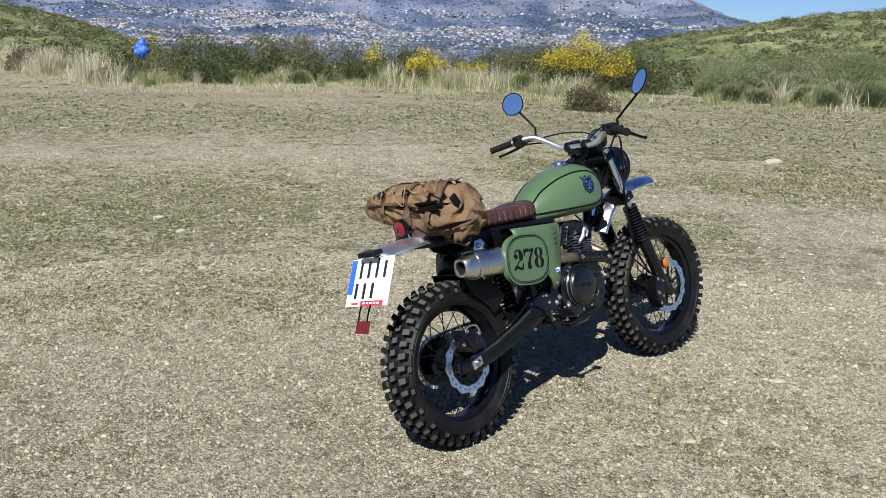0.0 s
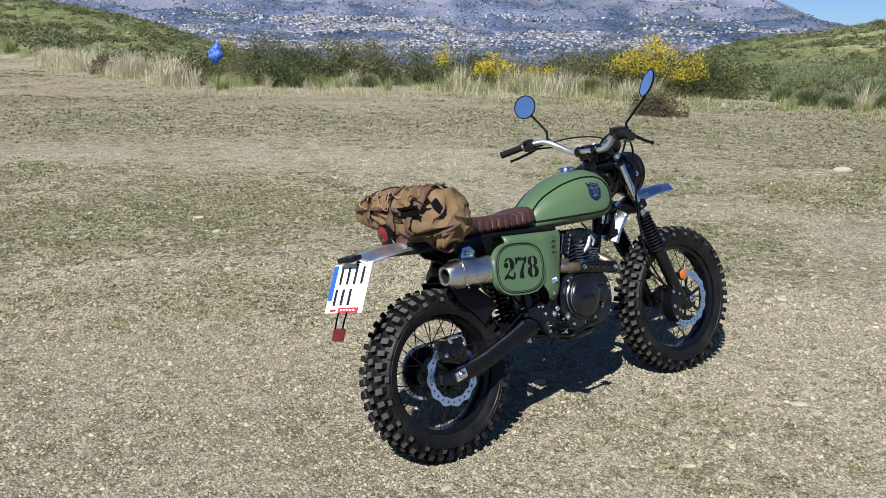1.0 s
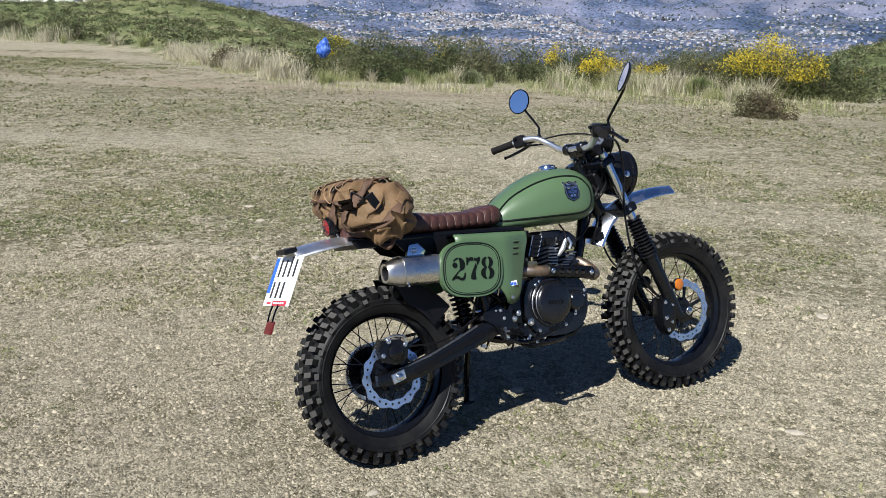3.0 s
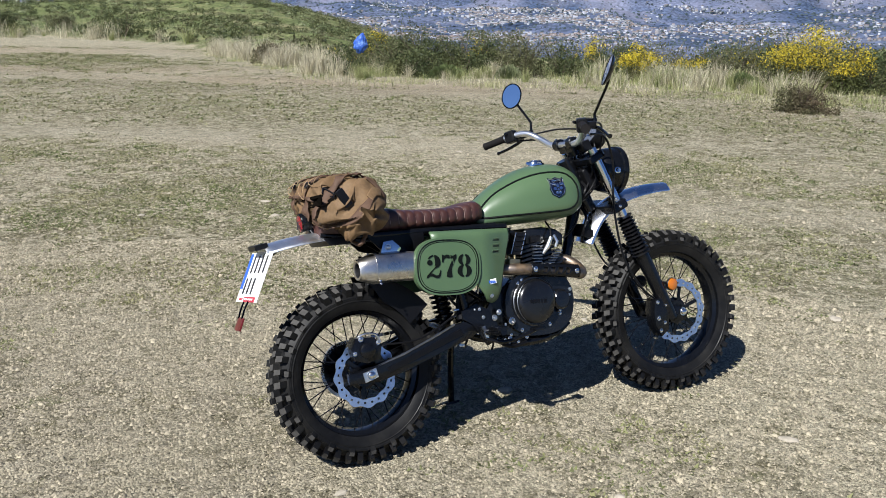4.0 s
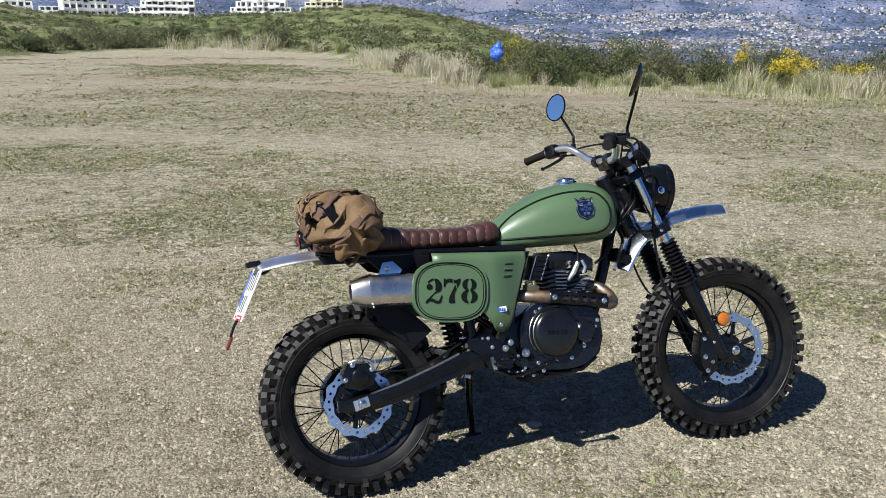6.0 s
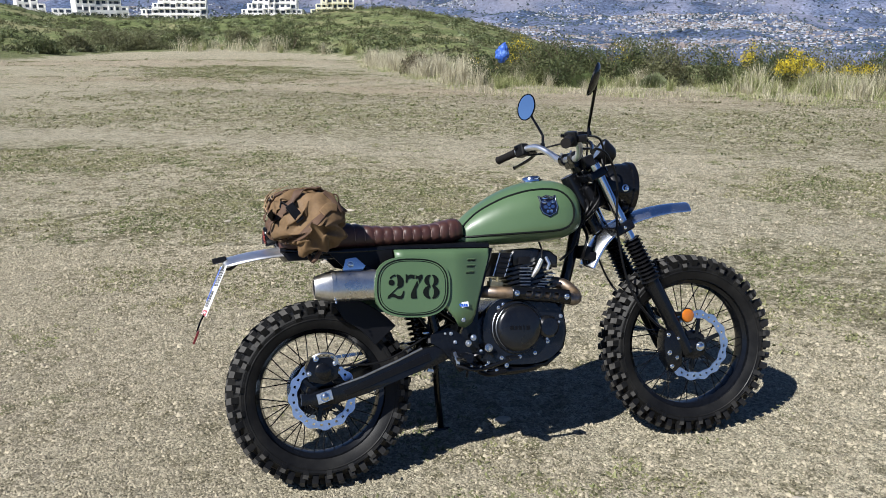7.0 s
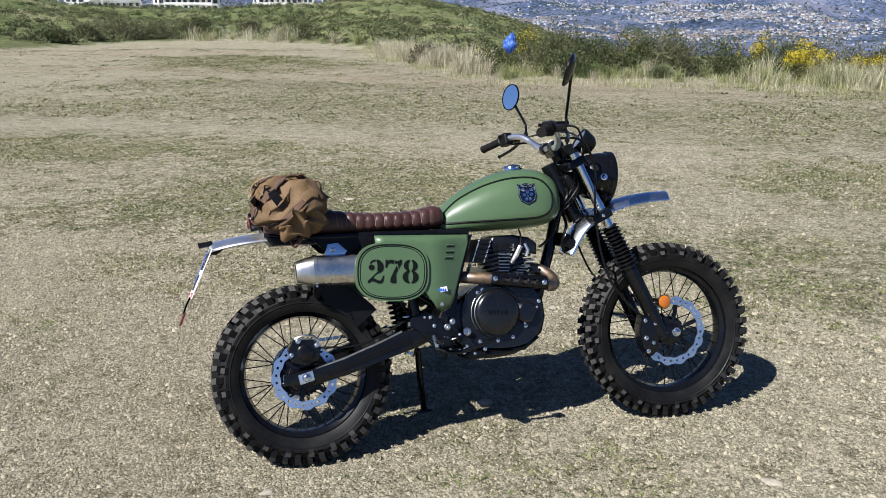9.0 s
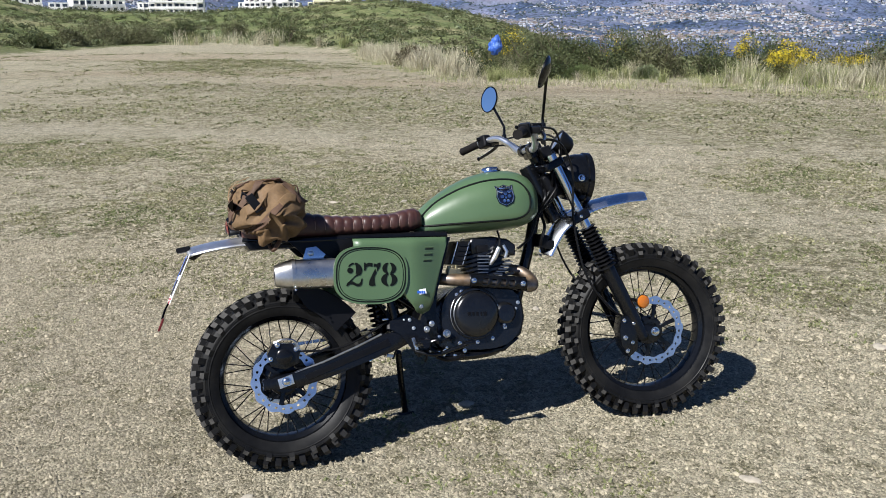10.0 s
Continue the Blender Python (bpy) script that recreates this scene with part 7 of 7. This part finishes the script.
def bag_patch(s0, s1, q0, q1, grow, ns=24, nq=30, thick=0.004):
    bm = bmesh.new()
    vs = [[bm.verts.new(bag_point(s0 + (s1 - s0) * i / ns, q0 + (q1 - q0) * j / nq, grow)) for j in range(nq + 1)] for i in range(ns + 1)]
    for i in range(ns):
        for j in range(nq):
            bm.faces.new((vs[i][j], vs[i + 1][j], vs[i + 1][j + 1], vs[i][j + 1]))
    return bm


def build_bag():
    root = new("duffel_bag")
    root.matrix_world = BIKE
    tagged(root, "crumpled tan canvas duffel bag tied across the motorcycle seat", "bag")
    bm = bmesh.new()
    n, m = 150, 120
    rings = [[bag_point(0.0005 + 0.999 * (0.5 - 0.5 * math.cos(math.pi * i / n)), 2 * math.pi * j / m) for j in range(m)] for i in range(n + 1)]
    tree_v = [p for ring in rings for p in ring]
    tree = BVHTree.FromPolygons(tree_v, [(i * m + j, i * m + (j + 1) % m, (i + 1) * m + (j + 1) % m, (i + 1) * m + j) for i in range(n) for j in range(m)])
    rings_to_bm(bm, rings)
    body = part("bag_body", bm, CANVAS, root, "tan waxed canvas", sharp=80)
    part("flap", bag_patch(0.1, 0.74, 0.75, 2.95, 0.007, 80, 70), CANVAS, root, "folded canvas flap", solid=0.004, sharp=80)
    part("hem", bag_patch(0.1, 0.74, 2.86, 2.98, 0.0105, 80, 3), CANVASD, root, solid=0.004)

    def ribbon(pts, halves, lift):
        """A band laid on the near end of the bag along a line in u and w."""
        ln = spline([(u, h, w) for (u, w), h in zip(pts, halves)], 8)
        b2, rows = bmesh.new(), []
        for i, c in enumerate(ln):
            t = ln[min(i + 1, len(ln) - 1)] - ln[max(i - 1, 0)]
            side = Vector((-t.z, 0, t.x)).normalized() * c.y
            row = []
            for k in np.linspace(-1, 1, 7):
                o = Vector((c.x, -0.7, c.z)) + side * k
                at = tree.ray_cast(o, Vector((0, 1, 0)))[0]
                row.append(b2.verts.new((o.x, (at.y if at else -0.2) - lift, o.z)))
            rows.append(row)
        for i in range(len(rows) - 1):
            for k in range(6):
                b2.faces.new((rows[i][k], rows[i + 1][k], rows[i + 1][k + 1], rows[i][k + 1]))
        return b2

    # black patch on the canvas stands in for the shade inside the mouth
    part("opening", ribbon([(-0.138, 0.882), (-0.108, 0.902), (-0.078, 0.92), (-0.045, 0.925)], [0.012, 0.02, 0.021, 0.01], 0.004), MOUTH, root, "open mouth of the bag, its shade painted on a black patch")
    part("end_strap", ribbon([(-0.096, 0.81), (-0.05, 0.82), (-0.01, 0.855), (0.024, 0.883)], [0.008, 0.01, 0.01, 0.008], 0.002), CANVASD, root, "dark leather strap", solid=0.003)
    part("pocket_flap", ribbon([(0.018, 0.885), (0.045, 0.905), (0.07, 0.9)], [0.012, 0.014, 0.012], 0.004), CANVAS, root, solid=0.004)
    part("edge_strap", ribbon([(0.036, 0.955), (0.06, 0.93), (0.088, 0.888)], [0.006, 0.006, 0.006], 0.004), CANVASD, root, solid=0.003)
    spot = tree.ray_cast(Vector((-0.062, -0.7, 0.893)), Vector((0, 1, 0)))[0]
    bm = bmesh.new()
    block(bm, spot - Vector((0, 0.004, 0)), (0.062, 0.012, 0.028), Matrix.Rotation(radians(58), 3, "Y"), 0.004, 3)
    part("side_buckle", bm, BLACKPL, root, "black plastic buckle")
    for s in (0.3, 0.56, 0.78):
        part("strap", bag_patch(s, s + 0.045, 0.2, 3.6, 0.0155, 3, 44), CANVASD, root, "dark leather strap", solid=0.003)
        bm = bmesh.new()
        for q0 in (2.35, 2.55):
            sweep(bm, [bag_point(s - 0.01, q0, 0.02), bag_point(s + 0.055, q0, 0.02)], 0.003, 6)
        for s2 in (s - 0.01, s + 0.055):
            sweep(bm, [bag_point(s2, 2.35, 0.02), bag_point(s2, 2.55, 0.02)], 0.003, 6)
        part("buckle", bm, BLACK, root)
    part("top_strap", bag_patch(0.12, 0.86, 1.35, 1.47, 0.016, 40, 3), CANVASD, root, solid=0.003)
    # laces: loose loops of cord through eyelets
    rnd = random.Random(9)
    for k in range(5):
        s, q = 0.06 + 0.13 * k, 2.05 + 0.35 * (k % 2)
        loop = [bag_point(s, q, 0.02), bag_point(s + 0.05, q + 0.35, 0.026), bag_point(s + 0.11, q + 0.5 + rnd.uniform(-0.1, 0.1), 0.024), bag_point(s + 0.15, q + 0.2, 0.03), bag_point(s + 0.12, q - 0.15, 0.024)]
        part("lace", sweep(bmesh.new(), spline(loop, 8), 0.0012, 6), CORD, root, "pale loose cord")
        bm = lathe(bmesh.new(), [(0, 0.006), (0.003, 0.006), (0.003, 0.0035), (0, 0.0035)], bag_point(s, q, 0.012), (-0.6, 0, 0.8), 12)
        part("eyelet", bm, CANVASD, root)
    for s in (0.35, 0.9):
        p = bag_point(s, 4.5, 0.0)
        part("tie_strap", tube([p + Vector((0.05, 0, 0.02)), p + Vector((0.02, 0, -0.02)), Vector((-0.02, math.copysign(0.1, p.y), 0.775))], 0.007, 8), CANVASD, root)


build_bag()


# ---- odd things lying about ----
def crumpled_bag():
    x, y = polar(-20.4, 24.4)
    bm = bmesh.new()
    bmesh.ops.create_icosphere(bm, subdivisions=4, radius=1)
    for v in bm.verts:
        n = v.co.normalized()
        k = 1 + 0.32 * (1 - 2 * abs(noise.noise(n * 2.1))) + 0.16 * noise.noise(n * 5) + 0.07 * noise.noise(n * 12)
        v.co = Vector((n.x * 0.16 * (1.0 - 0.45 * max(n.z, 0)), n.y * 0.08, n.z * 0.23)) * k
    me = bpy.data.meshes.new("plastic_bag")
    bm.to_mesh(me)
    bm.free()
    me.polygons.foreach_set("use_smooth", [True] * len(me.polygons))
    put("plastic_bag", me, PLBLUE, "crumpled blue plastic bag caught in a shrub", "plastic bag", m=pose(x, y, height(x, y) + 0.9, 0, 12, 20))


crumpled_bag()


def rock(x, y, sx, sy, sz, seed, label, material=STONE, rz=0):
    rnd = random.Random(seed)
    bm = bmesh.new()
    bmesh.ops.create_icosphere(bm, subdivisions=3, radius=1)
    o = Vector((rnd.uniform(0, 50), rnd.uniform(0, 50), 0))
    for v in bm.verts:
        n = v.co.normalized()
        k = 1 + 0.25 * noise.noise(n * 1.4 + o) + 0.12 * noise.noise(n * 3.7 + o)
        v.co = Vector((n.x * sx, n.y * sy, max(n.z, -0.3) * sz)) * k
    me = bpy.data.meshes.new("stone")
    bm.to_mesh(me)
    bm.free()
    me.polygons.foreach_set("use_smooth", [True] * len(me.polygons))
    me.set_sharp_from_angle(angle=radians(28))
    put("stone", me, material, label, "stone", m=pose(x, y, height(x, y), 0, 0, rz))


rock(4.04, 10.36, 0.12, 0.06, 0.06, 1, "pale limestone rock lying on weedy gravel", rz=5)
rock(1.53, 3.5, 0.035, 0.022, 0.01, 2, "flat tan stone lying on gravel")
rock(0.98, 2.9, 0.018, 0.013, 0.008, 3, "small pale stone lying on gravel")
rock(-8.5, 17.0, 0.03, 0.022, 0.02, 4, "dark stone lying far out on gravel", BLACKPL)
rnd_s = random.Random(12)
for k in range(26):
    b, r = rnd_s.uniform(-45, 30), rnd_s.uniform(2.0, 14)
    x, y = polar(b, r)
    s = rnd_s.uniform(0.012, 0.03) * (1 + r / 14)
    rock(x, y, s, s * rnd_s.uniform(0.5, 0.9), s * 0.4, 100 + k, "small pale stone lying on gravel", rz=rnd_s.uniform(0, 180))


# ---- white apartment blocks beyond the brow of the hill, stepped back storey by storey ----
def apartment(b0, b1, r, top_e, rows, seed=1, wall=None, label="white stepped apartment block with recessed balconies"):
    """Spans two bearings; its top reaches an elevation seen from the hilltop, its foot stands on the slope behind the brow."""
    rnd = random.Random(seed)
    wall = wall or RENDERW
    b = (b0 + b1) / 2
    x, y = polar(b, r)
    fh, bay = 2.75, 2.7
    foot, top = height(x, y) - 1.0, EYE_H + r * math.tan(radians(top_e))
    lower = top - foot - rows * fh
    nb = max(int(round(r * radians(b1 - b0) / bay)), 2)
    root = new("apartment_building")
    root.matrix_world = pose(x, y, foot, 0, 0, -b + rnd.uniform(-14, 14))
    tagged(root, label, "building", "apartment blocks beyond the brow of the hill")

    def box_part(name, c, size, mt, par):
        bm = bmesh.new()
        block(bm, c, size, None, 0.0)
        return part(name, bm, mt, par)

    box_part("lower_storeys", (0, 8.5, lower / 2), (nb * bay, 13, lower), wall, root)
    left, right, back = 0, nb, 0.0
    for f in range(rows):
        z = lower + f * fh
        if f >= rows - 3:
            left, right = left + rnd.choice((0, 1, 2)), right - rnd.choice((0, 0, 1, 2))
        if right - left < 3:
            break
        back += rnd.choice((0, 0.7, 1.4))
        w, off = (right - left) * bay, ((left + right) / 2 - nb / 2) * bay
        st = box_part("storey", (off, 8.5 + back / 2, z + fh / 2), (w, 12.5 - back, fh), wall, root)
        face = 2.25 + back
        box_part("balcony_slab", (off, face - 0.9, z + 0.1), (w + 0.3, 2.0, 0.2), wall, st)
        for k in range(right - left):
            u = off - w / 2 + (k + 0.5) * bay
            box_part("window", (u + rnd.uniform(-0.2, 0.2), face - 0.02, z + 1.5), (rnd.choice((1.0, 1.5, 1.9)), 0.1, 1.6), DARKWIN, st)
            if rnd.random() < 0.85:
                box_part("parapet", (u, face - 1.85, z + 0.55), (bay, 0.12, 0.9), wall, st)
            if rnd.random() < 0.55:
                box_part("partition", (u + bay / 2, face - 0.9, z + fh / 2), (0.35, 1.9, fh), wall, st)
            if rnd.random() < 0.25:
                box_part("lintel", (u, face - 1.6, z + fh - 0.3), (bay, 0.4, 0.6), wall, st)


apartment(-55.2, -53.4, 410, 2.05, 5, seed=6)
apartment(-53.4, -51.6, 395, 1.4, 3, seed=9)
apartment(-52.4, -48.5, 405, 2.35, 7, seed=2)
apartment(-48.1, -44.1, 415, 2.2, 6, seed=3)
apartment(-41.9, -37.9, 430, 2.2, 5, seed=4)
apartment(-37.2, -34.2, 440, 2.2, 4, seed=5, wall=CREAMW, label="cream stepped apartment block with recessed balconies")
